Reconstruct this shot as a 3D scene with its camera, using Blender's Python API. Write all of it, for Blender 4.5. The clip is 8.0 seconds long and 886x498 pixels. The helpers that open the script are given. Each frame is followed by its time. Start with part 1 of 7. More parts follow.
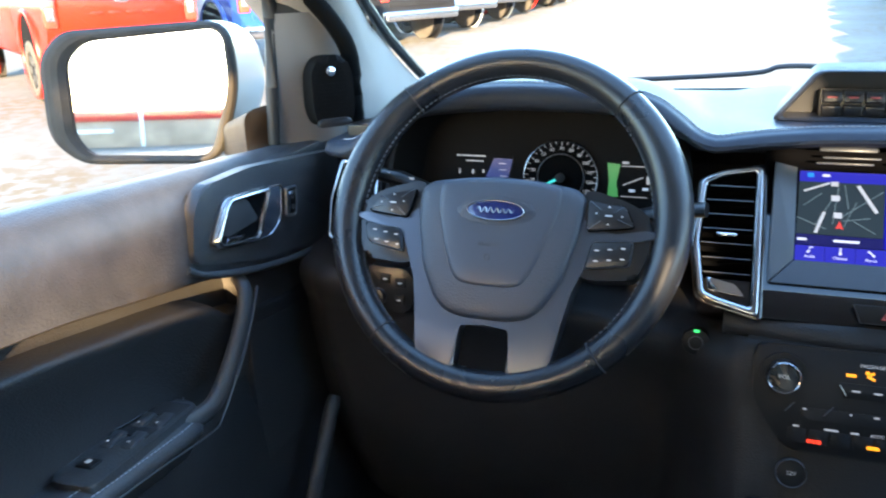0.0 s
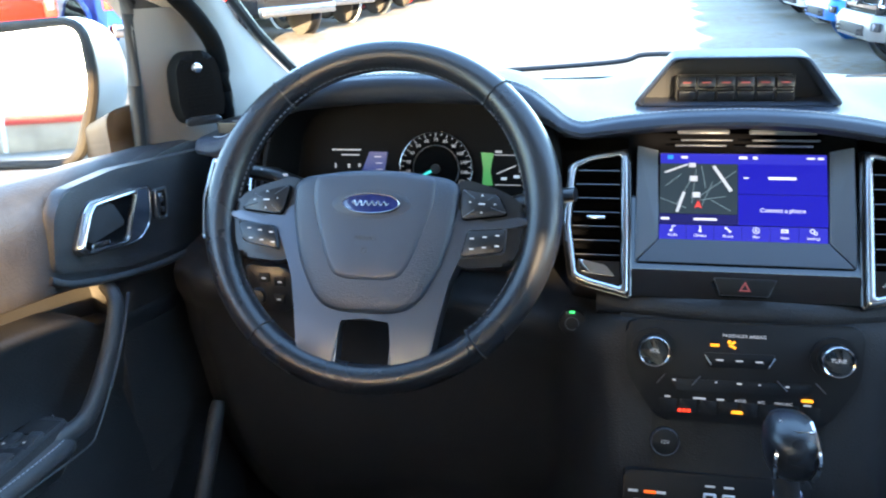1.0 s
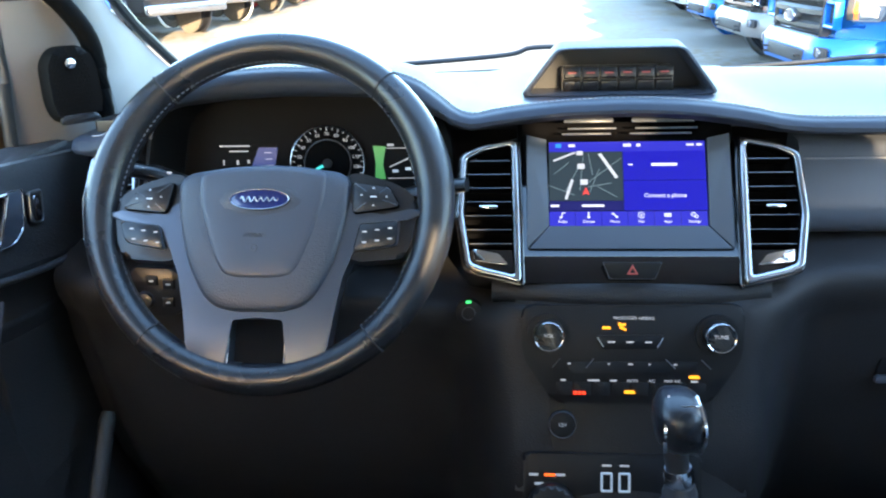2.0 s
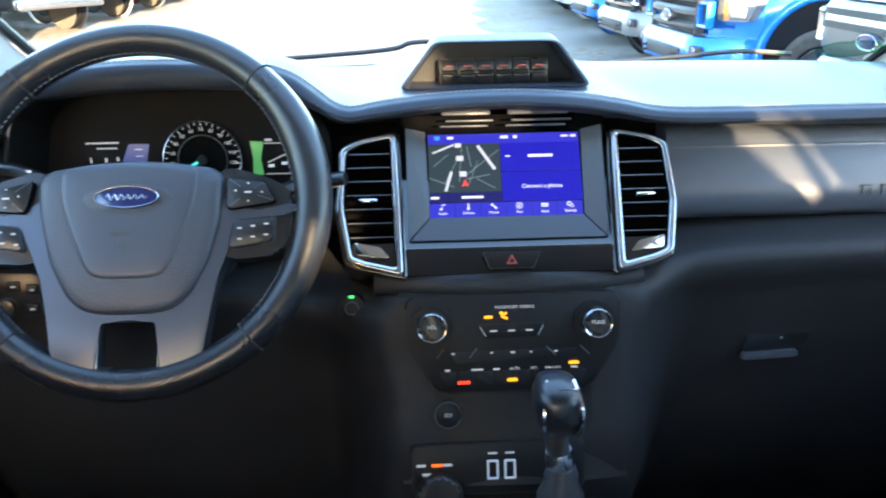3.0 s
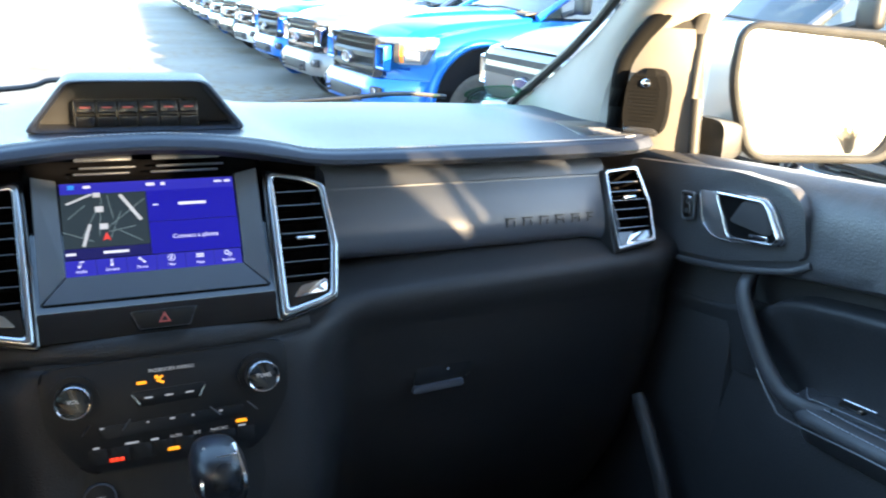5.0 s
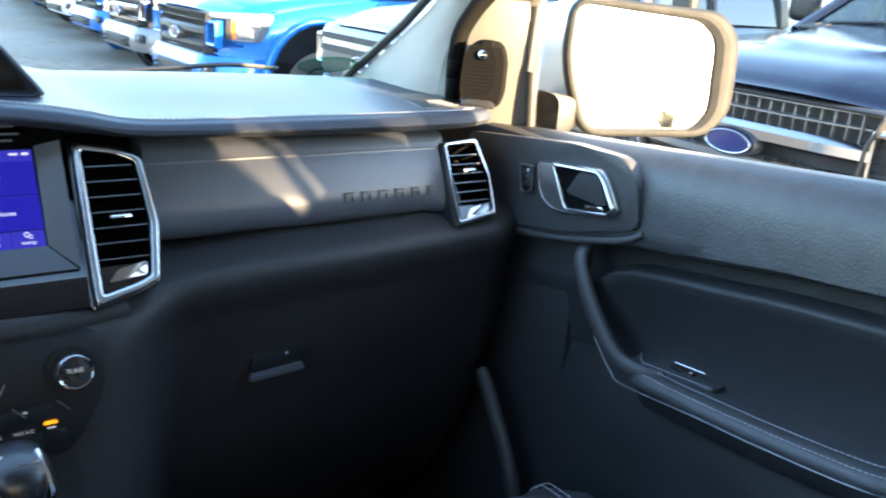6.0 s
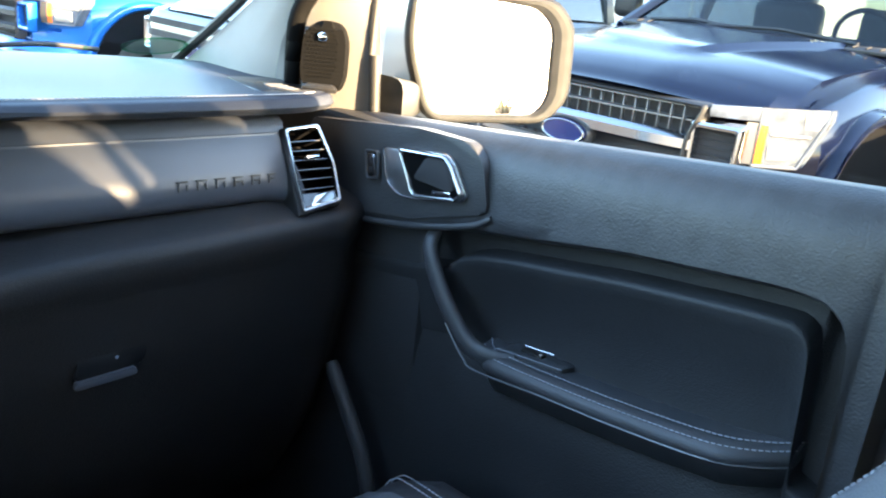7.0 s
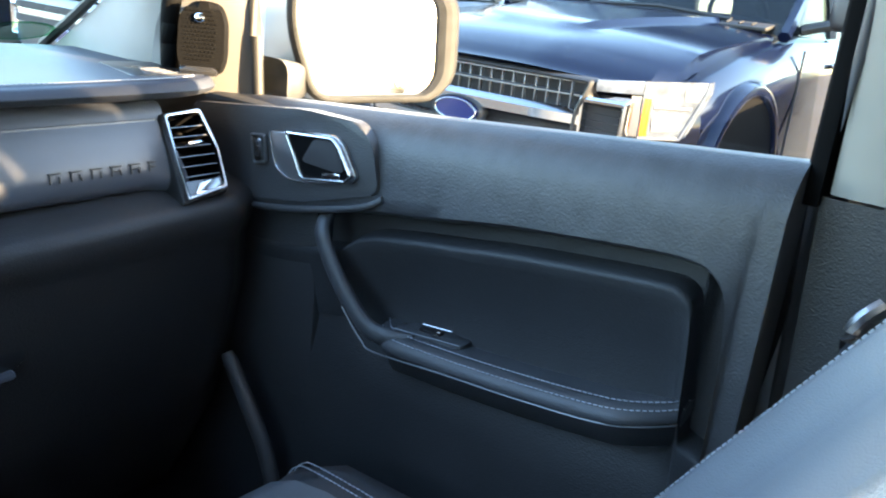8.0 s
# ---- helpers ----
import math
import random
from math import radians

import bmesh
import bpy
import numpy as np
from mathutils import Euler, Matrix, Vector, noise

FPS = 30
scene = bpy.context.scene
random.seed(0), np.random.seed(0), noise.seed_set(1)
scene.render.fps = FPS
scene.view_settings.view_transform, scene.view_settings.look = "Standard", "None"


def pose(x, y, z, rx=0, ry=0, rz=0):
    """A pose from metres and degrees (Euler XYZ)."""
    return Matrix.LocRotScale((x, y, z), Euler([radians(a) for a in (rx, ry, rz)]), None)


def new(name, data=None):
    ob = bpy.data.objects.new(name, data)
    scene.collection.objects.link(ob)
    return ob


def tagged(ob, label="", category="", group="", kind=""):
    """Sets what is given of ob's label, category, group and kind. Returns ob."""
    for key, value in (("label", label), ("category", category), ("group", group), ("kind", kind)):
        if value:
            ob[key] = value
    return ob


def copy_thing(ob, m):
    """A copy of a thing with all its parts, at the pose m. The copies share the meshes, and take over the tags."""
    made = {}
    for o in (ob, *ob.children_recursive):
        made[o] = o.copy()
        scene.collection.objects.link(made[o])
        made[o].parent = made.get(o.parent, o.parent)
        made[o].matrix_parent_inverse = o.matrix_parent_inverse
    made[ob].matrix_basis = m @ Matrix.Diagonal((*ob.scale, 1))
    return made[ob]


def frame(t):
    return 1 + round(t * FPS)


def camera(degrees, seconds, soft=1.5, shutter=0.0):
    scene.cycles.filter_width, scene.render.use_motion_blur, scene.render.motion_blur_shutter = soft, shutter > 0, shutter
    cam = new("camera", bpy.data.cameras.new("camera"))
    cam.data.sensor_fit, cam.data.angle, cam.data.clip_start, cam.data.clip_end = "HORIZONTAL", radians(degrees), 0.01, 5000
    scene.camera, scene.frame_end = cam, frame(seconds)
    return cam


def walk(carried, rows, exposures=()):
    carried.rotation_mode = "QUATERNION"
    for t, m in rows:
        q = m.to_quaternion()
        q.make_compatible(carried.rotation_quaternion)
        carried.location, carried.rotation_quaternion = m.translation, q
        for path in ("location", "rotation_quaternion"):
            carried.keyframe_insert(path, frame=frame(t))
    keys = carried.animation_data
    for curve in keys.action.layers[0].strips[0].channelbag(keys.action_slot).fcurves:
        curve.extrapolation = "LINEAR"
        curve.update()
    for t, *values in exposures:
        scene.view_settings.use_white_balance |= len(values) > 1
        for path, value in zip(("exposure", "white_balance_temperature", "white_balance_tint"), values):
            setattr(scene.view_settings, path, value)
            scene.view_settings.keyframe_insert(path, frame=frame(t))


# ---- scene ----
# ---- camera ----
cam = camera(57.02, 8.0, soft=2.0, shutter=0.35)
# seconds, place, turn (Euler XYZ in degrees)
ROWS = [
    (0, -0.1467, 0.0000, 1.4800, 70.68, 2.06, 19.98),
    (0.5, -0.1392, 0.0018, 1.4770, 70.30, 2.02, 15.69),
    (1, -0.1339, 0.0025, 1.4773, 70.03, 2.13, 11.78),
    (1.5, -0.1283, 0.0050, 1.4749, 69.88, 2.02, 8.04),
    (3, -0.1070, 0.0073, 1.4636, 69.39, 0.76, -2.59),
    (3.5, -0.0894, 0.0137, 1.4666, 70.30, 0.02, -7.69),
    (4, -0.0767, 0.0235, 1.4608, 71.35, -0.89, -13.10),
    (4.5, -0.0680, 0.0249, 1.4670, 72.07, -1.79, -18.37),
    (6, -0.0354, 0.0596, 1.4450, 71.71, -4.43, -34.35),
    (6.5, -0.0274, 0.0746, 1.4359, 71.86, -5.80, -40.46),
    (7, -0.0192, 0.0825, 1.4313, 72.14, -6.21, -45.22),
    (7.5, -0.0157, 0.0816, 1.4309, 71.97, -6.04, -49.24),
    (8, -0.0104, 0.0779, 1.4294, 71.63, -5.75, -52.71),
]
walk(cam, [(t, pose(x, y, z, rx, ry, rz)) for t, x, y, z, rx, ry, rz in ROWS],
     exposures=((0.0, 4.70, 6700, 10), (1.5, 5.02, 6850, 10), (3.0, 4.97, 7050, 10), (3.5, 4.96, 7150, 10), (4.0, 4.80, 7200, 10), (4.5, 4.62, 7100, 10), (6.0, 4.57, 7250, 11), (8.0, 4.62, 7250, 11)))

# ---- light: low sun from behind, a little to the right ----
SUN_AZ, SUN_EL = 14.0, 11.0
GLOW = 0.098      # what lamps and screens give, beside the low sun
world = bpy.data.worlds.new("sky")
scene.world = world
world.use_nodes = True
_n = world.node_tree.nodes
_sky = _n.new("ShaderNodeTexSky")
_sky.sky_type = "NISHITA"
_sky.sun_disc = False
_sky.sun_elevation = radians(SUN_EL)
_sky.sun_rotation = radians(180.0 - SUN_AZ)
_sky.air_density, _sky.dust_density, _sky.ozone_density = 1.0, 0.7, 2.5
_n["Background"].inputs["Strength"].default_value = 0.14
world.node_tree.links.new(_sky.outputs[0], _n["Background"].inputs["Color"])
sun = new("sun", bpy.data.lights.new("sun", "SUN"))
sun.data.energy, sun.data.angle, sun.data.color = 3.3, radians(0.53), (1.0, 0.76, 0.48)
_way = Vector((-math.sin(radians(SUN_AZ)) * math.cos(radians(SUN_EL)), math.cos(radians(SUN_AZ)) * math.cos(radians(SUN_EL)), -math.sin(radians(SUN_EL))))
sun.matrix_world = Matrix.Translation((3, -8, 6)) @ _way.to_track_quat("-Z", "Y").to_matrix().to_4x4()
GZ = -0.10      # height of the ground outside


# ---- materials ----
def mat(name, colour, rough=0.5, metal=0.0, vary=0.15, scale=6.0, grain=0.0, gscale=500.0, emit=None, power=0.0, coat=0.0, spec=0.5, cells=False, rvary=0.0):
    """A plain surface with stains at one scale and a grain at another."""
    m = bpy.data.materials.new(name)
    m.use_nodes = True
    nt = m.node_tree
    b = nt.nodes["Principled BSDF"]
    b.inputs["Base Color"].default_value = (*colour, 1)
    b.inputs["Roughness"].default_value = rough
    b.inputs["Metallic"].default_value = metal
    b.inputs["Coat Weight"].default_value = coat
    b.inputs["Specular IOR Level"].default_value = spec
    co = nt.nodes.new("ShaderNodeTexCoord")
    if vary or rvary:
        no = nt.nodes.new("ShaderNodeTexNoise")
        no.inputs["Scale"].default_value = scale
        no.inputs["Detail"].default_value = 8
        nt.links.new(co.outputs["Object"], no.inputs["Vector"])
        if vary:
            ra = nt.nodes.new("ShaderNodeValToRGB")
            ra.color_ramp.elements[0].position, ra.color_ramp.elements[1].position = 0.3, 0.72
            ra.color_ramp.elements[0].color = (*[c * (1 - vary) for c in colour], 1)
            ra.color_ramp.elements[1].color = (*[min(1, c * (1 + vary)) for c in colour], 1)
            nt.links.new(no.outputs["Fac"], ra.inputs["Fac"])
            nt.links.new(ra.outputs["Color"], b.inputs["Base Color"])
        if rvary:
            mr = nt.nodes.new("ShaderNodeMapRange")
            mr.inputs["From Min"].default_value, mr.inputs["From Max"].default_value = 0.3, 0.7
            mr.inputs["To Min"].default_value, mr.inputs["To Max"].default_value = max(0.02, rough - rvary), min(1, rough + rvary)
            nt.links.new(no.outputs["Fac"], mr.inputs["Value"])
            nt.links.new(mr.outputs["Result"], b.inputs["Roughness"])
    if grain:
        g = nt.nodes.new("ShaderNodeTexVoronoi" if cells else "ShaderNodeTexNoise")
        g.inputs["Scale"].default_value = gscale
        nt.links.new(co.outputs["Object"], g.inputs["Vector"])
        bu = nt.nodes.new("ShaderNodeBump")
        bu.inputs["Strength"].default_value = grain
        bu.inputs["Distance"].default_value = 0.4 / gscale
        nt.links.new(g.outputs["Distance" if cells else "Fac"], bu.inputs["Height"])
        nt.links.new(bu.outputs["Normal"], b.inputs["Normal"])
    if emit:
        b.inputs["Emission Color"].default_value = (*emit, 1)
        b.inputs["Emission Strength"].default_value = power * GLOW
    return m


def glass(name, tint=(0.9, 0.95, 0.95), clear=0.93, rough=0.01):
    """Thin glass: clear with a faint mirror that grows at a glancing angle."""
    m = bpy.data.materials.new(name)
    m.use_nodes = True
    nt = m.node_tree
    nt.nodes.remove(nt.nodes["Principled BSDF"])
    tr, gl, mx, fr = (nt.nodes.new("ShaderNode" + k) for k in ("BsdfTransparent", "BsdfGlossy", "MixShader", "LayerWeight"))
    tr.inputs["Color"].default_value = (*[c * clear for c in tint], 1)
    gl.inputs["Roughness"].default_value = rough
    fr.inputs["Blend"].default_value = 0.5
    pw_ = nt.nodes.new("ShaderNodeMath")
    pw_.operation = "POWER"
    pw_.inputs[1].default_value = 4.0
    ad = nt.nodes.new("ShaderNodeMath")
    ad.operation = "MULTIPLY_ADD"
    ad.inputs[1].default_value, ad.inputs[2].default_value = 0.30, 0.03
    nt.links.new(fr.outputs["Facing"], pw_.inputs[0])
    nt.links.new(pw_.outputs[0], ad.inputs[0])
    nt.links.new(ad.outputs[0], mx.inputs[0])
    nt.links.new(tr.outputs[0], mx.inputs[1])
    nt.links.new(gl.outputs[0], mx.inputs[2])
    nt.links.new(mx.outputs[0], nt.nodes["Material Output"].inputs["Surface"])
    return m


LEATHER = mat("black_soft_trim", (0.055, 0.056, 0.061), 0.42, vary=0.12, grain=0.5, gscale=700, cells=True)
PAD = mat("dash_pad_leather", (0.036, 0.042, 0.056), 0.46, vary=0.12, grain=0.35, gscale=800, cells=True, spec=0.12)
PLASTIC = mat("black_grained_plastic", (0.047, 0.048, 0.052), 0.45, vary=0.15, grain=0.55, gscale=520, cells=True)
DOORSKIN = mat("door_soft_panel", (0.038, 0.039, 0.043), 0.46, vary=0.25, scale=34, grain=0.65, gscale=400)
PLATE = mat("black_button_plate", (0.009, 0.009, 0.010), 0.5, vary=0.1, spec=0.25)
STACKFACE = mat("black_stack_plastic", (0.012, 0.012, 0.013), 0.45, vary=0.12, grain=0.4, gscale=600, cells=True, spec=0.3)
CLUSTER = mat("black_cluster_face", (0.014, 0.0135, 0.014), 0.8, vary=0.1, spec=0.05)
LOWDASH = mat("lower_dash_plastic", (0.028, 0.028, 0.030), 0.42, vary=0.15, grain=0.45, gscale=560, cells=True, spec=0.2)
DARK = mat("dark_plastic", (0.036, 0.035, 0.037), 0.7, vary=0.2, spec=0.2)
# near-black: vents, wells and recesses carry their shade in this colour
NEARBLACK = mat("near_black_plastic", (0.005, 0.005, 0.0055), 0.85, vary=0.1, spec=0.03)
DOORLOW = mat("black_lower_door_plastic", (0.030, 0.031, 0.034), 0.5, vary=0.15, grain=0.5, gscale=480, cells=True, spec=0.35)
VENTFRAME = mat("satin_chrome_vent_frame", (0.43, 0.44, 0.46), 0.20, metal=1.0, vary=0.05, rvary=0.05)
# darker copy of the screen surround: the lip's shade is in the colour
LIPSHADE = mat("shaded_screen_lip", (0.030, 0.033, 0.042), 0.3, vary=0.05)
SPEAKER = mat("black_speaker_plastic", (0.0030, 0.0030, 0.0030), 0.75, vary=0.1, spec=0.06)
FOOT = mat("footwell_black_trim", (0.058, 0.056, 0.056), 0.85, vary=0.25, scale=20, spec=0.15)
SAIL = mat("grey_sail_panel", (0.13, 0.125, 0.118), 0.7, vary=0.06, grain=0.4, gscale=800)
SMOOTH = mat("smooth_black_plastic", (0.011, 0.011, 0.012), 0.32, vary=0.1, rvary=0.06)
GLOSS = mat("piano_black", (0.006, 0.006, 0.007), 0.06, vary=0.0, coat=0.6, rvary=0.03)
PANEL = mat("satin_dark_panel", (0.064, 0.071, 0.087), 0.31, vary=0.08, scale=9, grain=0.15, gscale=900)
SILVER = mat("satin_silver_trim", (0.15, 0.155, 0.165), 0.36, metal=0.65, vary=0.06, grain=0.06, gscale=900)
BEZEL = mat("grey_screen_bezel", (0.085, 0.094, 0.108), 0.38, metal=0.2, vary=0.05)
CHROME = mat("chrome", (0.78, 0.78, 0.8), 0.09, metal=1.0, vary=0.0, rvary=0.04)
DULLCHROME = mat("dull_chrome", (0.55, 0.55, 0.57), 0.24, metal=1.0, vary=0.05)
RIM = mat("wheel_leather", (0.016, 0.017, 0.020), 0.30, vary=0.2, grain=0.3, gscale=900, cells=True, rvary=0.10, coat=0.12)
SPOKE = mat("satin_spoke_trim", (0.088, 0.100, 0.122), 0.34, metal=0.7, vary=0.06, grain=0.06, gscale=900)
HUB = mat("airbag_cover", (0.040, 0.048, 0.063), 0.44, vary=0.06, grain=0.45, gscale=650, cells=True)
THREAD = mat("grey_thread", (0.36, 0.38, 0.42), 0.8, vary=0.1)
CREAM = mat("warm_grey_pillar_cloth", (0.27, 0.255, 0.232), 0.75, vary=0.05, scale=12, grain=0.4, gscale=900)
RUBBER = mat("rubber_seal", (0.012, 0.012, 0.012), 0.6, vary=0.2)
CARPET = mat("black_carpet", (0.070, 0.067, 0.066), 0.95, vary=0.4, scale=40, grain=1.0, gscale=300)
SEATMID = mat("seat_leather", (0.13, 0.14, 0.155), 0.42, vary=0.08, grain=0.45, gscale=600, cells=True)
SEATSIDE = mat("seat_bolster_leather", (0.045, 0.047, 0.052), 0.4, vary=0.1, grain=0.45, gscale=600, cells=True)
HEADLINER = mat("grey_headliner", (0.72, 0.71, 0.69), 0.9, vary=0.06, grain=0.4, gscale=800)
MIRROR = mat("mirror_glass", (0.86, 0.87, 0.88), 0.015, metal=1.0, vary=0.0, rvary=0.008)
WHITEPAINT = mat("silver_white_paint", (0.40, 0.42, 0.43), 0.3, metal=0.15, vary=0.04, coat=0.8)
WINDSHIELD = glass("windshield_glass", (0.93, 0.97, 0.96), 0.95)
SIDEGLASS = glass("side_glass", (0.93, 0.96, 0.95), 0.78)
SATIN = mat("bright_satin_metal", (0.50, 0.51, 0.53), 0.28, metal=0.9, vary=0.05)
PRIVACY = glass("privacy_glass", (0.95, 0.97, 1.0), 0.20)
WHITEMARK = mat("white_marking", (0.55, 0.55, 0.55), 0.6, vary=0.0, emit=(0.8, 0.85, 0.9), power=0.06)
LITWHITE = mat("lit_white_marking", (0.3, 0.3, 0.3), 0.6, vary=0.0, emit=(0.85, 0.9, 1.0), power=0.14)
AMBER = mat("amber_lamp", (0.2, 0.08, 0.0), 0.4, vary=0.0, emit=(1.0, 0.36, 0.02), power=0.75)
REDLED = mat("red_lamp", (0.2, 0.01, 0.0), 0.4, vary=0.0, emit=(1.0, 0.05, 0.02), power=0.75)
GREENLED = mat("green_lamp", (0.0, 0.2, 0.03), 0.4, vary=0.0, emit=(0.05, 1.0, 0.25), power=0.6)
CYAN = mat("cyan_needle", (0.0, 0.2, 0.2), 0.4, vary=0.0, emit=(0.05, 0.75, 0.75), power=0.45)
GREENBAR = mat("green_gauge_bar", (0.02, 0.12, 0.04), 0.4, vary=0.0, emit=(0.06, 0.30, 0.09), power=0.35)
SCRBLUE = mat("screen_blue", (0.01, 0.01, 0.04), 0.12, vary=0.0, emit=(0.010, 0.008, 0.42), power=0.46, spec=0.12)
SCRTAB = mat("screen_tab_blue", (0.01, 0.01, 0.04), 0.12, vary=0.0, emit=(0.030, 0.032, 0.55), power=0.42, spec=0.12)
SCRMAP = mat("screen_map", (0.01, 0.01, 0.012), 0.12, vary=0.0, emit=(0.030, 0.052, 0.070), power=0.4, spec=0.12)
SCRDARK = mat("screen_dark_blue", (0.01, 0.01, 0.03), 0.12, vary=0.0, emit=(0.012, 0.012, 0.12), power=0.4, spec=0.12)
SCRLINE = mat("screen_map_line", (0.05, 0.05, 0.05), 0.3, vary=0.0, emit=(0.16, 0.24, 0.27), power=0.4)
SCRROAD = mat("screen_road", (0.2, 0.2, 0.2), 0.3, vary=0.0, emit=(0.62, 0.62, 0.68), power=0.4)
SCRTEXT = mat("screen_text", (0.3, 0.3, 0.3), 0.3, vary=0.0, emit=(0.75, 0.75, 0.95), power=0.45)
BADGEBLUE = mat("badge_blue", (0.012, 0.02, 0.10), 0.2, vary=0.1, coat=0.7)
REDMARK = mat("red_marking", (0.35, 0.06, 0.05), 0.6, vary=0.0, emit=(0.6, 0.12, 0.08), power=0.05)
ASPHALT = mat("sunlit_lot_asphalt", (0.116, 0.106, 0.091), 0.85, vary=0.25, scale=0.35, grain=0.6, gscale=60)
GREYBUMPER = mat("grey_bumper", (0.16, 0.168, 0.18), 0.35, metal=0.5, vary=0.1, scale=3)
EXTCHROME = mat("exterior_chrome", (0.50, 0.50, 0.52), 0.12, metal=1.0, vary=0.05, scale=3)
def litter(m):
    """Brown leaf litter and dust blown over the asphalt."""
    nt = m.node_tree
    b = nt.nodes["Principled BSDF"]
    old = b.inputs["Base Color"].links[0].from_socket
    co, mx = nt.nodes.new("ShaderNodeTexCoord"), nt.nodes.new("ShaderNodeMix")
    mx.data_type = "RGBA"
    prod = nt.nodes.new("ShaderNodeMath")
    prod.operation = "MULTIPLY"
    for k, (sc, lo, hi) in enumerate(((0.45, 0.40, 0.56), (7.0, 0.45, 0.58))):
        no, ra = nt.nodes.new("ShaderNodeTexNoise"), nt.nodes.new("ShaderNodeMapRange")
        no.inputs["Scale"].default_value, no.inputs["Detail"].default_value = sc, 8
        ra.inputs["From Min"].default_value, ra.inputs["From Max"].default_value = lo, hi
        nt.links.new(co.outputs["Object"], no.inputs["Vector"])
        nt.links.new(no.outputs["Fac"], ra.inputs["Value"])
        nt.links.new(ra.outputs["Result"], prod.inputs[k])
    nt.links.new(prod.outputs[0], mx.inputs["Factor"])
    nt.links.new(old, mx.inputs["A"])
    mx.inputs["B"].default_value = (0.10, 0.065, 0.03, 1)
    nt.links.new(mx.outputs["Result"], b.inputs["Base Color"])


litter(ASPHALT)
TYRE = mat("dusty_tyre_rubber", (0.040, 0.034, 0.028), 0.8, vary=0.3, scale=20, grain=0.6, gscale=60)
LENS = mat("headlamp_lens", (0.095, 0.115, 0.15), 0.14, metal=0.3, vary=0.5, scale=16, coat=0.5)
AMBERLENS = mat("amber_lens", (0.60, 0.12, 0.01), 0.2, vary=0.1, coat=0.6)
REDLENS = mat("red_tail_lens", (0.55, 0.03, 0.02), 0.15, vary=0.1, coat=0.8)
TINTED = mat("tinted_car_glass", (0.02, 0.028, 0.03), 0.05, vary=0.2, scale=2, spec=0.8)
CABGLASS = glass("truck_cab_glass", (0.75, 0.88, 0.92), 0.40)
MIRRORTRIM = mat("matt_black_mirror_trim", (0.026, 0.026, 0.026), 0.65, vary=0.25, scale=40, spec=0.2)
BLACKTRIM = mat("black_exterior_trim", (0.018, 0.018, 0.019), 0.5, vary=0.2)
CONCRETE = mat("pale_building_wall", (0.62, 0.64, 0.66), 0.8, vary=0.06, scale=1.5)
BUSH = mat("bush_leaves", (0.06, 0.085, 0.03), 0.7, vary=0.4, scale=3)


# ---- mesh helpers ----
ORIGIN = {}


def thing(name, at, label, category, group="", kind=""):
    e = new(name)
    e.location = at
    e.empty_display_size = 0.05
    ORIGIN[e.name] = Vector(at)
    return tagged(e, label, category, group, kind)


def part(name, bm, material, parent=None, label="", sharp=38.0, smooth=True):
    """Links a bmesh, given in world places, as one mesh under a thing or a part."""
    bmesh.ops.recalc_face_normals(bm, faces=bm.faces[:])
    o = ORIGIN[parent.name] if parent else Vector((0, 0, 0))
    bmesh.ops.translate(bm, verts=bm.verts[:], vec=-o)
    me = bpy.data.meshes.new(name)
    bm.to_mesh(me)
    bm.free()
    if smooth:
        for p in me.polygons:
            p.use_smooth = True
        me.set_sharp_from_angle(angle=radians(sharp))
    me.materials.append(material)
    ob = new(name, me)
    ob.parent = parent
    ORIGIN[ob.name] = o
    if label:
        ob["label"] = label
    return ob


def loft(rings, closed=True, caps=True, bm=None):
    """Skin through rings of the same number of points."""
    bm = bm or bmesh.new()
    vs = [[bm.verts.new(p) for p in r] for r in rings]
    n = len(rings[0])
    for a, b in zip(vs, vs[1:]):
        for i in range(n if closed else n - 1):
            j = (i + 1) % n
            bm.faces.new((a[i], a[j], b[j], b[i]))
    if caps and closed:
        bm.faces.new(vs[0])
        bm.faces.new(vs[-1])
    return bm


def axes(at, u, v, w):
    """A place with its own three directions, as a matrix."""
    m = Matrix.Identity(4)
    for i, k in enumerate((u, v, w, at)):
        for j in range(3):
            m[j][i] = k[j]
    return m


def prism(outline, m, w0, w1, bevel=0.0, seg=2, bm=None, taper=1.0):
    """A plate with that outline between two depths of the frame m, its upper rim rounded."""
    bm = bm or bmesh.new()
    cu = sum(p[0] for p in outline) / len(outline)
    cv = sum(p[1] for p in outline) / len(outline)
    lo = [bm.verts.new(m @ Vector((u, v, w0))) for u, v in outline]
    hi = [bm.verts.new(m @ Vector((cu + (u - cu) * taper, cv + (v - cv) * taper, w1))) for u, v in outline]
    n = len(outline)
    bm.faces.new(lo)
    top = bm.faces.new(hi)
    for i in range(n):
        bm.faces.new((lo[i], lo[(i + 1) % n], hi[(i + 1) % n], hi[i]))
    if bevel:
        bmesh.ops.bevel(bm, geom=list(top.edges), offset=bevel, segments=seg, profile=0.5, affect="EDGES", clamp_overlap=True)
    return bm


def rounded(outline, r, seg=4):
    """The outline with its corners rounded."""
    out = []
    n = len(outline)
    for i in range(n):
        p, a, b = Vector(outline[i]), Vector(outline[i - 1]), Vector(outline[(i + 1) % n])
        da, db = (a - p), (b - p)
        k = min(r, da.length * 0.45, db.length * 0.45)
        s, e = p + da.normalized() * k, p + db.normalized() * k
        for j in range(seg + 1):
            t = j / seg
            q = s * (1 - t) ** 2 + p * 2 * t * (1 - t) + e * t * t
            out.append((q.x, q.y))
    return out


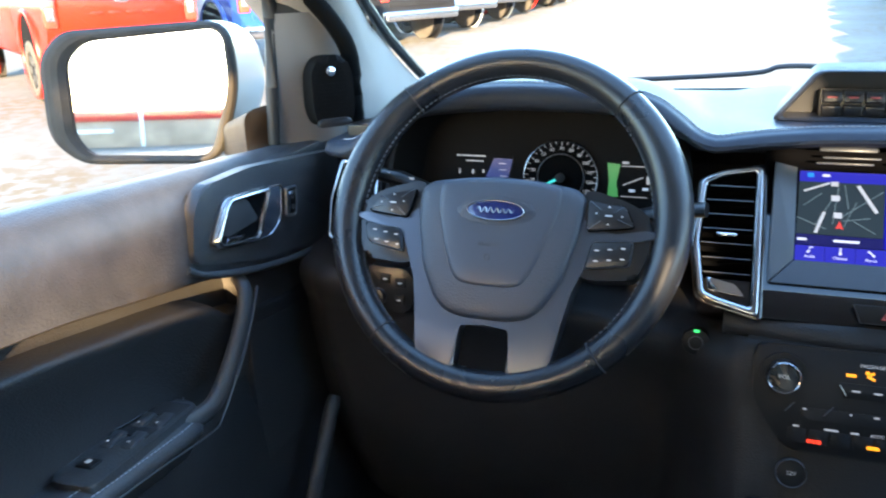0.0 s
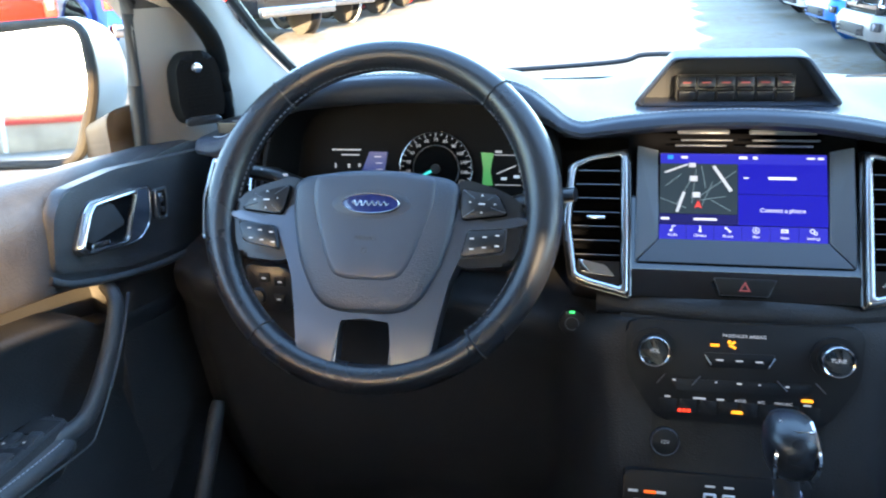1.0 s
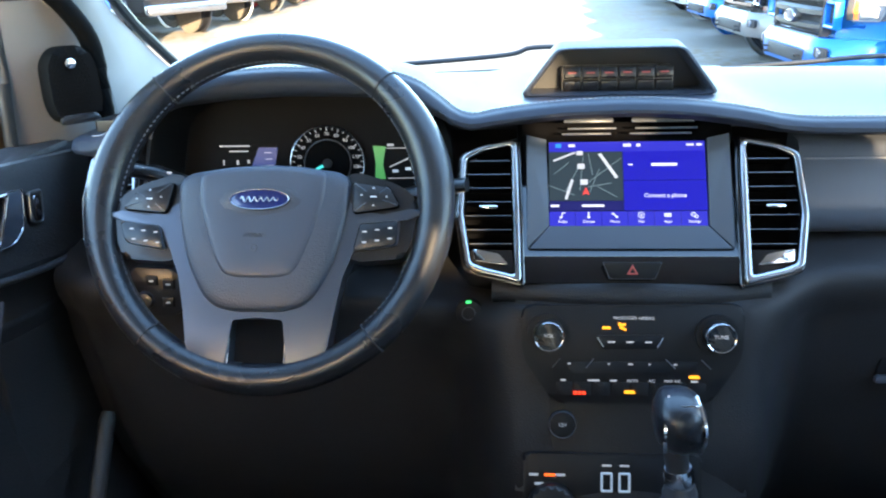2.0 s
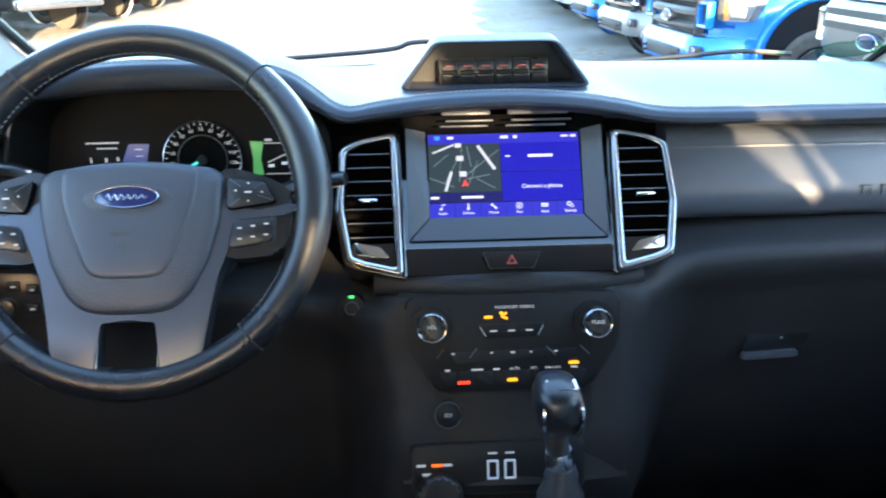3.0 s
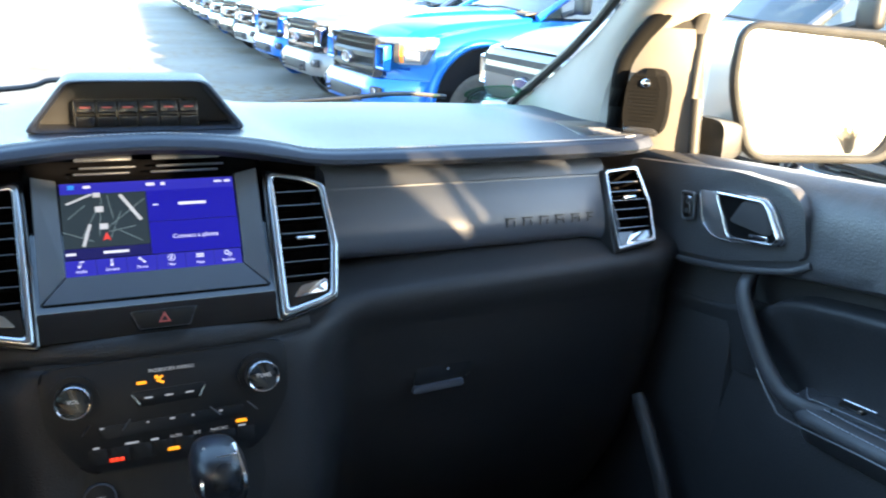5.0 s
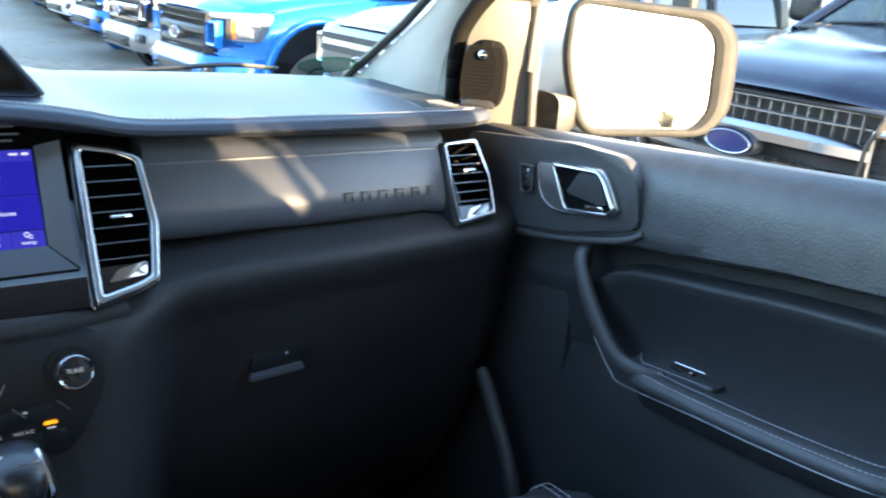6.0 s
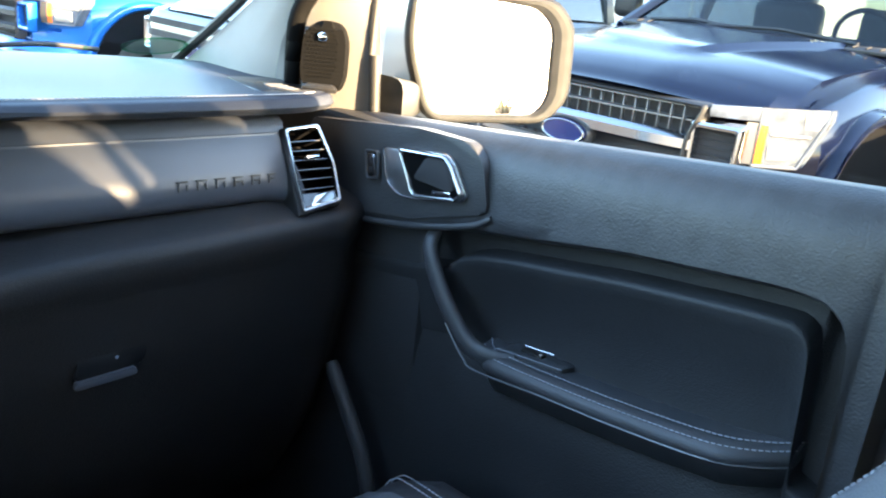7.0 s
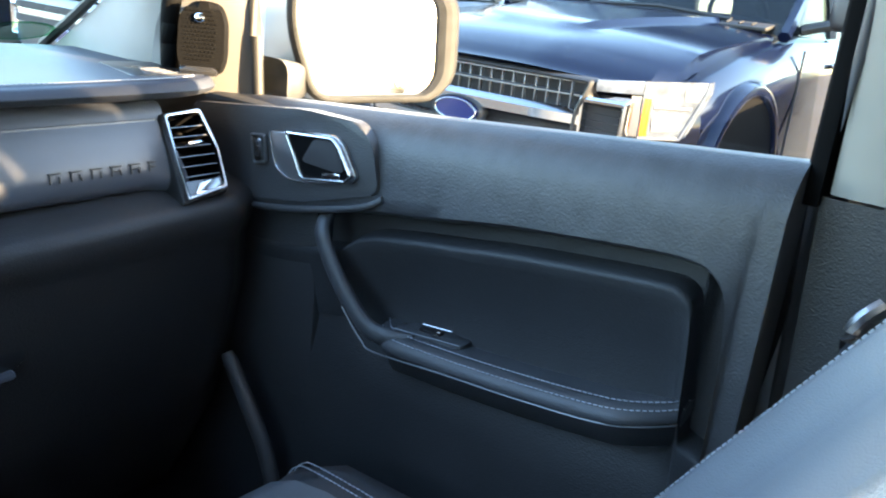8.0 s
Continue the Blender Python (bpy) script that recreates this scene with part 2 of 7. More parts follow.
def box(size, m, bevel=0.003, seg=2, bm=None):
    x, y = size[0] / 2, size[1] / 2
    bm = bm or bmesh.new()
    c = bmesh.ops.create_cube(bm, size=1.0, matrix=m @ Matrix.Diagonal((*size, 1)))
    if bevel:
        es = list({e for v in c["verts"] for e in v.link_edges})
        bmesh.ops.bevel(bm, geom=es, offset=bevel, segments=seg, profile=0.5, affect="EDGES", clamp_overlap=True)
    return bm


def flat_frame(outer, inner, m, lo, hi, bm=None):
    """A flat raised frame with softened edges between two outlines of the same number of points."""
    mix = lambda f: [(a[0] + (b[0] - a[0]) * f, a[1] + (b[1] - a[1]) * f) for a, b in zip(outer, inner)]
    rings = [[m @ Vector((*p, w)) for p in o] for o, w in ((outer, lo), (outer, hi - 0.0016), (mix(0.12), hi - 0.0004), (mix(0.3), hi), (mix(0.75), hi - 0.0006), (mix(0.92), hi - 0.0018), (inner, hi - 0.004), (inner, lo))]
    return loft(rings, True, False, bm)


def ring_frame(outer, inner, m, w_out, w_mid, w_in, bm=None):
    """A raised frame between two outlines of the same number of points."""
    mid = [((a[0] + b[0]) / 2, (a[1] + b[1]) / 2) for a, b in zip(outer, inner)]
    q = [((a[0] * 3 + b[0]) / 4, (a[1] * 3 + b[1]) / 4) for a, b in zip(outer, inner)]
    r = [((a[0] + b[0] * 3) / 4, (a[1] + b[1] * 3) / 4) for a, b in zip(outer, inner)]
    rings = [[m @ Vector((*p, w)) for p in o] for o, w in ((outer, w_out), (outer, (w_out + w_mid) / 2), (q, w_mid * 0.92 + w_out * 0.08), (mid, w_mid), (r, w_mid * 0.92 + w_in * 0.08), (inner, (w_in + w_mid) / 2), (inner, w_in))]
    return loft(rings, True, False, bm)


def tube(path, radius, seg=10, closed=False, flat=1.0, up=(0, 0, 1), bm=None):
    """A round or flattened bar along a path; radius may be a number or one for each point."""
    pts = [Vector(p) for p in path]
    n = len(pts)
    rings = []
    for i, p in enumerate(pts):
        a = pts[i - 1] if (i or closed) else p
        b = pts[(i + 1) % n] if (i < n - 1 or closed) else p
        t = (b - a).normalized()
        s = t.cross(Vector(up)).normalized()
        k = s.cross(t).normalized()
        r = radius[i] if isinstance(radius, (list, tuple)) else radius
        rings.append([p + s * (r * math.cos(2 * math.pi * j / seg)) + k * (r * flat * math.sin(2 * math.pi * j / seg)) for j in range(seg)])
    if closed:
        rings.append(rings[0])
    out = loft(rings, True, not closed, bm)
    if closed:
        bmesh.ops.remove_doubles(out, verts=out.verts[:], dist=1e-6)
    return out


def disc(m, r, w0, w1, seg=32, bevel=0.0, bm=None, flat=1.0):
    return prism([(r * math.cos(2 * math.pi * i / seg), r * flat * math.sin(2 * math.pi * i / seg)) for i in range(seg)], m, w0, w1, bevel, bm=bm)


def text(name, words, m, size, material, parent, depth=0.0004, label=""):
    """Raised lettering, its middle at the frame's origin."""
    cu = bpy.data.curves.new(name, "FONT")
    cu.body, cu.size, cu.extrude = words, size, depth
    cu.align_x, cu.align_y = "CENTER", "CENTER"
    cu.resolution_u = 2
    ob = bpy.data.objects.new(name, cu)
    scene.collection.objects.link(ob)
    me = bpy.data.meshes.new_from_object(ob.evaluated_get(bpy.context.evaluated_depsgraph_get()))
    bpy.data.objects.remove(ob)
    bm = bmesh.new()
    bm.from_mesh(me)
    bmesh.ops.transform(bm, matrix=m, verts=bm.verts[:])
    return part(name, bm, material, parent, label, smooth=False)


def spline(knots, x):
    """Smooth curve through (x, value) knots that never overshoots them."""
    if x <= knots[0][0]:
        return knots[0][1]
    if x >= knots[-1][0]:
        return knots[-1][1]
    d = [(q[1] - p[1]) / (q[0] - p[0]) for p, q in zip(knots, knots[1:])]
    i = next(k for k in range(len(d)) if x <= knots[k + 1][0])

    def slope(k):
        if k == 0 or k == len(d):
            return 0.0
        a, b = d[k - 1], d[k]
        return 2 * a * b / (a + b) if a * b > 0 else 0.0
    (a, p), (b, q) = knots[i], knots[i + 1]
    h = b - a
    t = (x - a) / h
    return p * (1 + 2 * t) * (1 - t) ** 2 + slope(i) * h * t * (1 - t) ** 2 + q * t * t * (3 - 2 * t) + slope(i + 1) * h * t * t * (t - 1)


def smooth_path(pts, per=6):
    """A Catmull-Rom path through the points."""
    p = [Vector(q) for q in pts]
    out = []
    for i in range(len(p) - 1):
        a, b, c, d = p[max(i - 1, 0)], p[i], p[i + 1], p[min(i + 2, len(p) - 1)]
        for j in range(per):
            t = j / per
            out.append(0.5 * (2 * b + (c - a) * t + (2 * a - 5 * b + 4 * c - d) * t * t + (3 * b - a - 3 * c + d) * t ** 3))
    return out + [p[-1]]


def stitches(path, material, parent, gap=0.0055, long=0.0036, r=0.0006):
    """A row of thread stitches along a path, one mesh."""
    bm = bmesh.new()
    pts = [Vector(p) for p in path]
    rest = 0.0
    for a, b in zip(pts, pts[1:]):
        d = (b - a)
        ln = d.length
        if ln < 1e-6:
            continue
        d.normalize()
        while rest < ln:
            s = a + d * rest
            tube([s, s + d * long], r, 5, bm=bm, up=(0.3, 0.2, 1))
            rest += gap
        rest -= ln
    return part("stitching", bm, material, parent, "pale grey contrast stitching")


X, Y, Z = Vector((1, 0, 0)), Vector((0, 1, 0)), Vector((0, 0, 1))

# ================= the truck's cabin =================
# ---- shell: floor, roof, rear, pillars ----
def slab(name, outline_xy, z0, z1, material, label, category, kind="structure", bevel=0.0):
    ob = part(name, prism(outline_xy, Matrix.Identity(4), z0, z1, bevel), material)
    return tagged(ob, label, category, kind=kind)


slab("floor", [(-0.72, -1.45), (0.72, -1.45), (0.72, 1.30), (-0.72, 1.30)], 0.40, 0.46, CARPET, "black carpet floor of the truck cabin", "floor")
slab("ceiling", [(-0.62, -1.35), (0.62, -1.35), (0.62, 0.55), (-0.62, 0.55)], 1.84, 1.90, HEADLINER, "pale grey cloth headliner over the cabin", "ceiling")

# firewall under the dash
tagged(part("wall_front", box((1.46, 0.06, 0.80), pose(0, 1.36, 0.82), 0.0), FOOT), "dark firewall behind the footwells", "wall", kind="structure")


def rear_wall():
    """Unseen rear cab wall, its window opening cut into slots for the sun patches."""
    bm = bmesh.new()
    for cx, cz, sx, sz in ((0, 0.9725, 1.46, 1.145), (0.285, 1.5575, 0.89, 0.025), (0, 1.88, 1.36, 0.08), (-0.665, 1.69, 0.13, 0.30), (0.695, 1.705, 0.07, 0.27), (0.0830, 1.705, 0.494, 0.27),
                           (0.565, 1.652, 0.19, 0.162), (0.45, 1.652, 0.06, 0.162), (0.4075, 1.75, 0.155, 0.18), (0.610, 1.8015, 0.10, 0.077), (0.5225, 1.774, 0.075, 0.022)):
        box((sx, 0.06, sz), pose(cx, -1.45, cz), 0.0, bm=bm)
    return tagged(part("wall_rear", bm, HEADLINER), "unseen grey rear cab wall with slots that shape the sun", "wall", kind="structure")


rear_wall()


def side_shell(s):
    """Rear door and pillars of one side, behind the front door, cut to shape the sun."""
    bm = bmesh.new()
    loft([[(s * 0.745, y, 0.42), (s * 0.745, y, 1.3305 - 0.082 * y), (s * 0.80, y, 1.3305 - 0.082 * y), (s * 0.80, y, 0.42)] for y in (0.17, -0.6, -1.48)], bm=bm)
    q_ = 0.0 if s < 0 else -0.30
    loft([[(x, -0.30 + q_, 1.355), (x, -0.88 + q_, 1.72), (x, -0.88 + q_, 1.84), (x, -1.46, 1.84), (x, -1.46, 1.40)] for x in (s * 0.715, s * 0.745)], bm=bm)
    if s > 0:
        # added slanting blockers, out of view, that cut the sun into stripes
        zs = (1.34, 1.42, 1.47, 1.55, 1.60, 1.67, 1.84)
        back = (-1.42,) * 7
        e1 = (-0.40, -0.54, -0.627, -0.771, -0.885, -1.11, -1.41)
        e2 = (-0.37, -0.48, -0.545, -0.65, -0.76, -0.90, -1.24)
        e3 = (-0.30, -0.415, -0.487, -0.61, -0.735, -0.87, -1.21)
        e4 = (-0.27, -0.38, -0.446, -0.587, -0.70, -0.84, -1.18)
        e5 = (0.16, 0.06, -0.12, -0.35, -0.47, -0.60, -0.90)
        for lo, hi in ((back, e1), (e2, e3), (e4, e5)):
            loft([[(0.740, a, z), (0.740, b, z), (0.744, b, z), (0.744, a, z)] for a, b, z in zip(lo, hi, zs)], bm=bm)
        # two more blockers stop stray sun below the stripes
        box((0.004, 0.48, 0.13), pose(0.7425, -0.49, 1.40), 0.0, bm=bm)
        box((0.004, 0.35, 0.10), pose(0.7660, 0.015, 1.325), 0.0, bm=bm)
    tagged(part("wall_left" if s < 0 else "wall_right", bm, PLASTIC), "unseen dark rear side of the cabin that shapes the sunlight", "wall", kind="structure")
    # roof rail
    rail = tube([(s * 0.655, 0.62, 1.76), (s * 0.645, 0.2, 1.80), (s * 0.64, -0.6, 1.80), (s * 0.64, -1.42, 1.77)], 0.045, 8)
    tagged(part("roof_rail", rail, HEADLINER), "pale cloth-covered roof rail above the doors", "trim", kind="structure")


for s in (-1, 1):
    side_shell(s)
    tagged(part('cowl_side', box((0.05, 0.62, 0.82), pose(s * 0.735, 1.10, 0.84), 0.01), DOORLOW), 'dark footwell side wall under the dash end', 'wall', kind='structure')


def dusty_glass():
    """Rear pane under a film of dust: clear streaks between brownish patches."""
    m = glass("dusty_rear_glass", (1.0, 0.9, 0.75), 0.8)
    nt = m.node_tree
    tr = next(n for n in nt.nodes if n.type == "BSDF_TRANSPARENT")
    co, no, ra = nt.nodes.new("ShaderNodeTexCoord"), nt.nodes.new("ShaderNodeTexNoise"), nt.nodes.new("ShaderNodeValToRGB")
    no.inputs["Scale"].default_value, no.inputs["Detail"].default_value, no.inputs["Roughness"].default_value = 16.0, 6.0, 0.7
    ra.color_ramp.elements[0].position, ra.color_ramp.elements[1].position = 0.40, 0.62
    ra.color_ramp.elements[0].color, ra.color_ramp.elements[1].color = (0.62, 0.47, 0.31, 1), (1.0, 0.90, 0.70, 1)
    nt.links.new(co.outputs["Object"], no.inputs["Vector"])
    nt.links.new(no.outputs["Fac"], ra.inputs["Fac"])
    nt.links.new(ra.outputs["Color"], tr.inputs["Color"])
    bm = bmesh.new()
    bm.faces.new([bm.verts.new(p) for p in ((-0.62, -1.47, 1.49), (0.28, -1.47, 1.49), (0.28, -1.47, 1.86), (-0.62, -1.47, 1.86))])
    tagged(part("rear_window", bm, m, smooth=False), "dusty rear cab window", "window", kind="structure")


dusty_glass()


def privacy_panes():
    """Dark rear door windows and the fixed rear pane, unseen; their tint dims the sun."""
    for name, o in (("rear_door_window", [(0.77, 0.16, 1.30), (0.77, -1.46, 1.42), (0.69, -1.46, 1.83), (0.69, 0.16, 1.79)]),
                    ("rear_door_window", [(-0.77, 0.16, 1.30), (-0.77, -1.46, 1.42), (-0.69, -1.46, 1.83), (-0.69, 0.16, 1.79)]),
                    ("rear_window", [(0.30, -1.47, 1.55), (0.70, -1.47, 1.55), (0.70, -1.47, 1.86), (0.30, -1.47, 1.86)])):
        bm = bmesh.new()
        bm.faces.new([bm.verts.new(p) for p in o])
        tagged(part(name, bm, PRIVACY, smooth=False), "dark privacy glass of the rear cabin", "window", kind="structure")


privacy_panes()


def b_pillar(s):
    t = thing("b_pillar", (s * 0.74, 0.1, 0.46), "door pillar, cream cloth above and black plastic below", "pillar", kind="structure")
    up = [(s * 0.765, 0.214, 1.287), (s * 0.752, 0.214, 1.42), (s * 0.70, 0.214, 1.80)]
    rings = []
    for x, y, z in up:
        rings.append([(x, y, z), (x - s * 0.020, y - 0.001, z), (x - s * 0.024, y - 0.006, z), (x - s * 0.028, y - 0.06, z), (x - s * 0.012, y - 0.11, z), (x + s * 0.04, y - 0.115, z), (x + s * 0.045, y, z)])
    part("upper_trim", loft(rings), CREAM, t, "cream cloth upper cover")
    lo = [(s * 0.775, 0.225, 1.283), (s * 0.775, 0.215, 1.10), (s * 0.775, 0.20, 0.80), (s * 0.765, 0.17, 0.50)]
    rings = []
    for x, y, z in lo:
        rings.append([(x, y + 0.012, z), (x - s * 0.028, y - 0.005, z), (x - s * 0.034, y - 0.10, z), (x - s * 0.015, y - 0.20, z), (x + s * 0.04, y - 0.21, z), (x + s * 0.045, y + 0.012, z)])
    part("lower_trim", loft(rings), PLASTIC, t, "black grained lower cover")
    seal = smooth_path([(s * 0.775, 0.222, 1.80), (s * 0.785, 0.222, 1.40), (s * 0.782, 0.236, 1.20), (s * 0.775, 0.262, 0.95), (s * 0.765, 0.30, 0.60)])
    part("door_seal", tube(seal, 0.014, 8), RUBBER, t, "black rubber door seal")
    rings = []
    for z in (1.275, 1.40, 1.55, 1.70, 1.80):
        yf, yb = 0.2345, 0.2190
        x0 = 0.735 - 0.05 * max(0.0, z - 1.44)
        rings.append([(s * x0, yf - 0.004, z), (s * x0, yb, z), (s * (x0 + 0.014), yb, z), (s * (x0 + 0.030), yb - 0.018, z), (s * (x0 + 0.034), yf, z), (s * (x0 + 0.005), yf, z)])
    part("window_frame", loft(rings), NEARBLACK, t, "black rear edge of the door window frame", sharp=60)
    part("inner_seal", tube([(s * (0.733 - 0.05 * max(0.0, z - 1.44)), 0.2150, z) for z in (1.278, 1.34, 1.40, 1.55, 1.70, 1.80)], 0.0045, 10), PANEL, t, "grey rubber door seal")
    if s > 0:
        bm = tube(smooth_path([(0.742, 0.150, 1.205), (0.730, 0.165, 1.185), (0.732, 0.165, 1.155), (0.742, 0.150, 1.145)], 4), 0.007, 8)
        part("belt_guide", bm, DULLCHROME, t, "grey belt guide loop")
    return t


b_pillar(1)
b_pillar(-1)


def a_pillar(s):
    """Windshield pillar cover with the sail panel and its small speaker."""
    t = thing("a_pillar", (s * 0.68, 1.05, 1.28), "warm grey cloth windshield pillar cover beside the dash", "pillar", kind="structure")
    rings = []
    # outer edge runs up along the glass, inner edge faces the cabin
    for k in range(9):
        f = k / 8
        y0, z0 = 1.36 - 0.83 * f, 1.262 + 0.535 * f
        x0 = s * (0.672 + 0.014 * math.sin(math.pi * min(1, f * 2)) - 0.09 * max(0, f - 0.25))
        w = spline([(0, 1.1), (0.12, 0.82), (0.20, 0.52), (0.28, 0.30), (0.40, 0.20), (1, 0.20)], f)
        yi = y0 - 0.225 * w - 0.018
        rings.append([(x0, y0, z0), (x0 - s * 0.004, y0 - 0.05 * w, z0 - 0.002), (x0 - s * 0.010, y0 - 0.14 * w, z0 - 0.010), (x0 - s * 0.004, y0 - 0.20 * w, z0 - 0.018),
                      (x0 + s * 0.016, yi, z0 - 0.024), (x0 + s * 0.075, yi - 0.005, z0 - 0.03), (x0 + s * 0.11, y0 - 0.08, z0 - 0.02), (x0 + s * 0.06, y0 + 0.03, z0 + 0.01)])
    part("cover", loft(rings), CREAM, t)
    # dark edge band of the windshield
    band = [(s * (0.668 + 0.014 * math.sin(math.pi * min(1, f * 2)) - 0.09 * max(0, f - 0.25)), 1.372 - 0.83 * f, 1.268 + 0.535 * f) for f in [i / 10 for i in range(11)]]
    part("glass_seal", tube(band, 0.008, 8), RUBBER, t, "black windshield edge seal")
    # sail panel between pillar and window
    rows = ((1.245, 0.676, 1.100, 0.752, 0.965), (1.29, 0.676, 1.094, 0.750, 0.966), (1.33, 0.676, 1.084, 0.748, 0.966), (1.37, 0.677, 1.064, 0.745, 0.966), (1.40, 0.680, 1.040, 0.742, 0.966), (1.425, 0.688, 1.015, 0.740, 0.967))
    part("sail_panel", loft([[(s * a, b, z), (s * (a * 0.45 + c * 0.55 - 0.006), b * 0.45 + d_ * 0.55 - 0.008, z), (s * c, d_, z), (s * (c + 0.03), d_ + 0.03, z), (s * (a + 0.03), b + 0.03, z)] for z, a, b, c, d_ in rows]), SAIL, t, "warm grey sail panel", sharp=70)
    # window run strips
    run = [(0.752, 0.958, 1.235), (0.750, 0.965, 1.33), (0.746, 0.975, 1.42), (0.738, 0.962, 1.475), (0.726, 0.90, 1.53), (0.712, 0.78, 1.60), (0.70, 0.60, 1.69), (0.692, 0.40, 1.75), (0.688, 0.22, 1.77)]
    part("window_channel", tube([(s * a, b_, c_) for a, b_, c_ in run], [0.008, 0.009, 0.011, 0.016, 0.022, 0.026, 0.028, 0.026, 0.026], 12), RUBBER, t, "black window frame and channel")
    # dark plate in place of the shaded recess above the sail panel
    rows = ((1.425, 0.686, 1.018, 0.741, 0.965), (1.47, 0.690, 1.005, 0.741, 0.962), (1.52, 0.690, 0.990, 0.738, 0.945), (1.57, 0.688, 0.965, 0.730, 0.915))
    part("sail_top", loft([[(s * a, b, z), (s * c, d_, z), (s * (c + 0.03), d_ + 0.03, z), (s * (a + 0.03), b + 0.03, z)] for z, a, b, c, d_ in rows]), RUBBER, t, "dark corner above the sail panel", sharp=70)
    # small speaker
    n = Vector((-s * 0.72, -0.69, 0.08)).normalized()
    v = (Z - n * n.z).normalized()
    u = v.cross(n)
    m = axes((s * 0.672, 0.980, 1.330), u, v, n)
    body = [(-0.020, -0.052), (0.024, -0.052), (0.031, -0.030), (0.031, 0.018), (0.021, 0.041), (-0.011, 0.041), (-0.026, 0.022), (-0.028, -0.030)]
    body = rounded([(-s * a, b_) for a, b_ in body] if s < 0 else body, 0.011, 4)
    # dark tube drawn where the gap round the speaker lies in shade
    gap = smooth_path([(s * a_, b_, c_) for a_, b_, c_ in ((0.660, 1.030, 1.27), (0.660, 1.028, 1.36), (0.671, 1.012, 1.405), (0.692, 0.988, 1.445), (0.713, 0.958, 1.495), (0.722, 0.92, 1.54))], 4)
    part("pillar_gap", tube(gap, 0.0125, 10), SPEAKER, t, "dark strip standing for the shaded gap beside the pillar")
    part("speaker_housing", prism(body, m, -0.028, 0.014, 0.010, 3), SPEAKER, t, "black speaker housing")
    grid = bmesh.new()
    for i in range(9):
        for j in range(13):
            if ((i - 4) / 4.4) ** 4 + ((j - 6) / 6.4) ** 4 < 1.0:
                disc(m @ pose((i - 4) * 0.0048 + (0.0024 if j % 2 else 0) - 0.0012, (j - 6) * 0.0050 - 0.002, 0), 0.0015, 0.0135, 0.0150, 6, bm=grid)
    part("speaker_grille", grid, SPEAKER, t, "perforated speaker grille")
    part("speaker_lip", prism(rounded([(-0.025, -0.052), (0.025, -0.052), (0.021, -0.041), (-0.021, -0.041)], 0.006), m, 0.008, 0.018, 0.003), SMOOTH, t)
    part("speaker_stud", prism([(0.007 * math.cos(i * math.pi / 8), 0.007 * math.sin(i * math.pi / 8)) for i in range(16)], m @ pose(0, 0.020, 0), 0.010, 0.019, 0.003), CHROME, t, "bright round stud")
    return t


a_pillar(-1)
a_pillar(1)


def windshield():
    rings = []
    for k in range(9):
        f = k / 8
        rings.append([(x * (1 - 0.12 * f), 1.385 - 0.83 * f + 0.03 * (1 - (x / 0.7) ** 2), 1.268 + 0.535 * f) for x in [(-0.70 + 0.1 * i) for i in range(15)]])
    ob = part("windshield", loft(rings, False, False), WINDSHIELD)
    ob.visible_shadow = False
    tagged(ob, "raked clear windshield above the dashboard", "windshield", kind="structure")
    for s in (-1, 1):
        o = [(s * 0.757, 0.96, 1.22), (s * 0.757, 0.24, 1.28), (s * 0.690, 0.26, 1.75), (s * 0.702, 0.60, 1.64), (s * 0.745, 0.94, 1.39)]
        bm = bmesh.new()
        bm.faces.new([bm.verts.new(p) for p in o])
        w = part("side_window", bm, SIDEGLASS, smooth=False)
        w.visible_shadow = False
        tagged(w, "closed clear front side window", "window", kind="structure")


windshield()

# ---- dashboard ----
dash = thing("dashboard", (0, 1.0, 0.60), "black dashboard with a stitched leather-look top pad", "dashboard")
HTOP = [(-0.70, 1.262), (-0.63, 1.266), (-0.602, 1.278), (-0.555, 1.318), (-0.50, 1.340), (-0.38, 1.349), (-0.28, 1.345), (-0.238, 1.334), (-0.205, 1.310), (-0.188, 1.296), (-0.172, 1.2915),
        (-0.15, 1.2955), (-0.12, 1.3005), (-0.06, 1.3065), (0.0, 1.3085), (0.06, 1.3055), (0.10, 1.3005), (0.14, 1.2930), (0.17, 1.2860), (0.20, 1.2830), (0.25, 1.2820), (0.70, 1.281)]
LIPY = [(-0.70, 0.96), (-0.64, 0.925), (-0.60, 0.905), (-0.50, 0.888), (-0.38, 0.883), (-0.25, 0.888), (-0.18, 0.897), (-0.12, 0.893), (0.0, 0.886), (0.12, 0.893), (0.18, 0.897), (0.40, 0.902), (0.60, 0.912), (0.64, 0.925), (0.70, 0.96)]


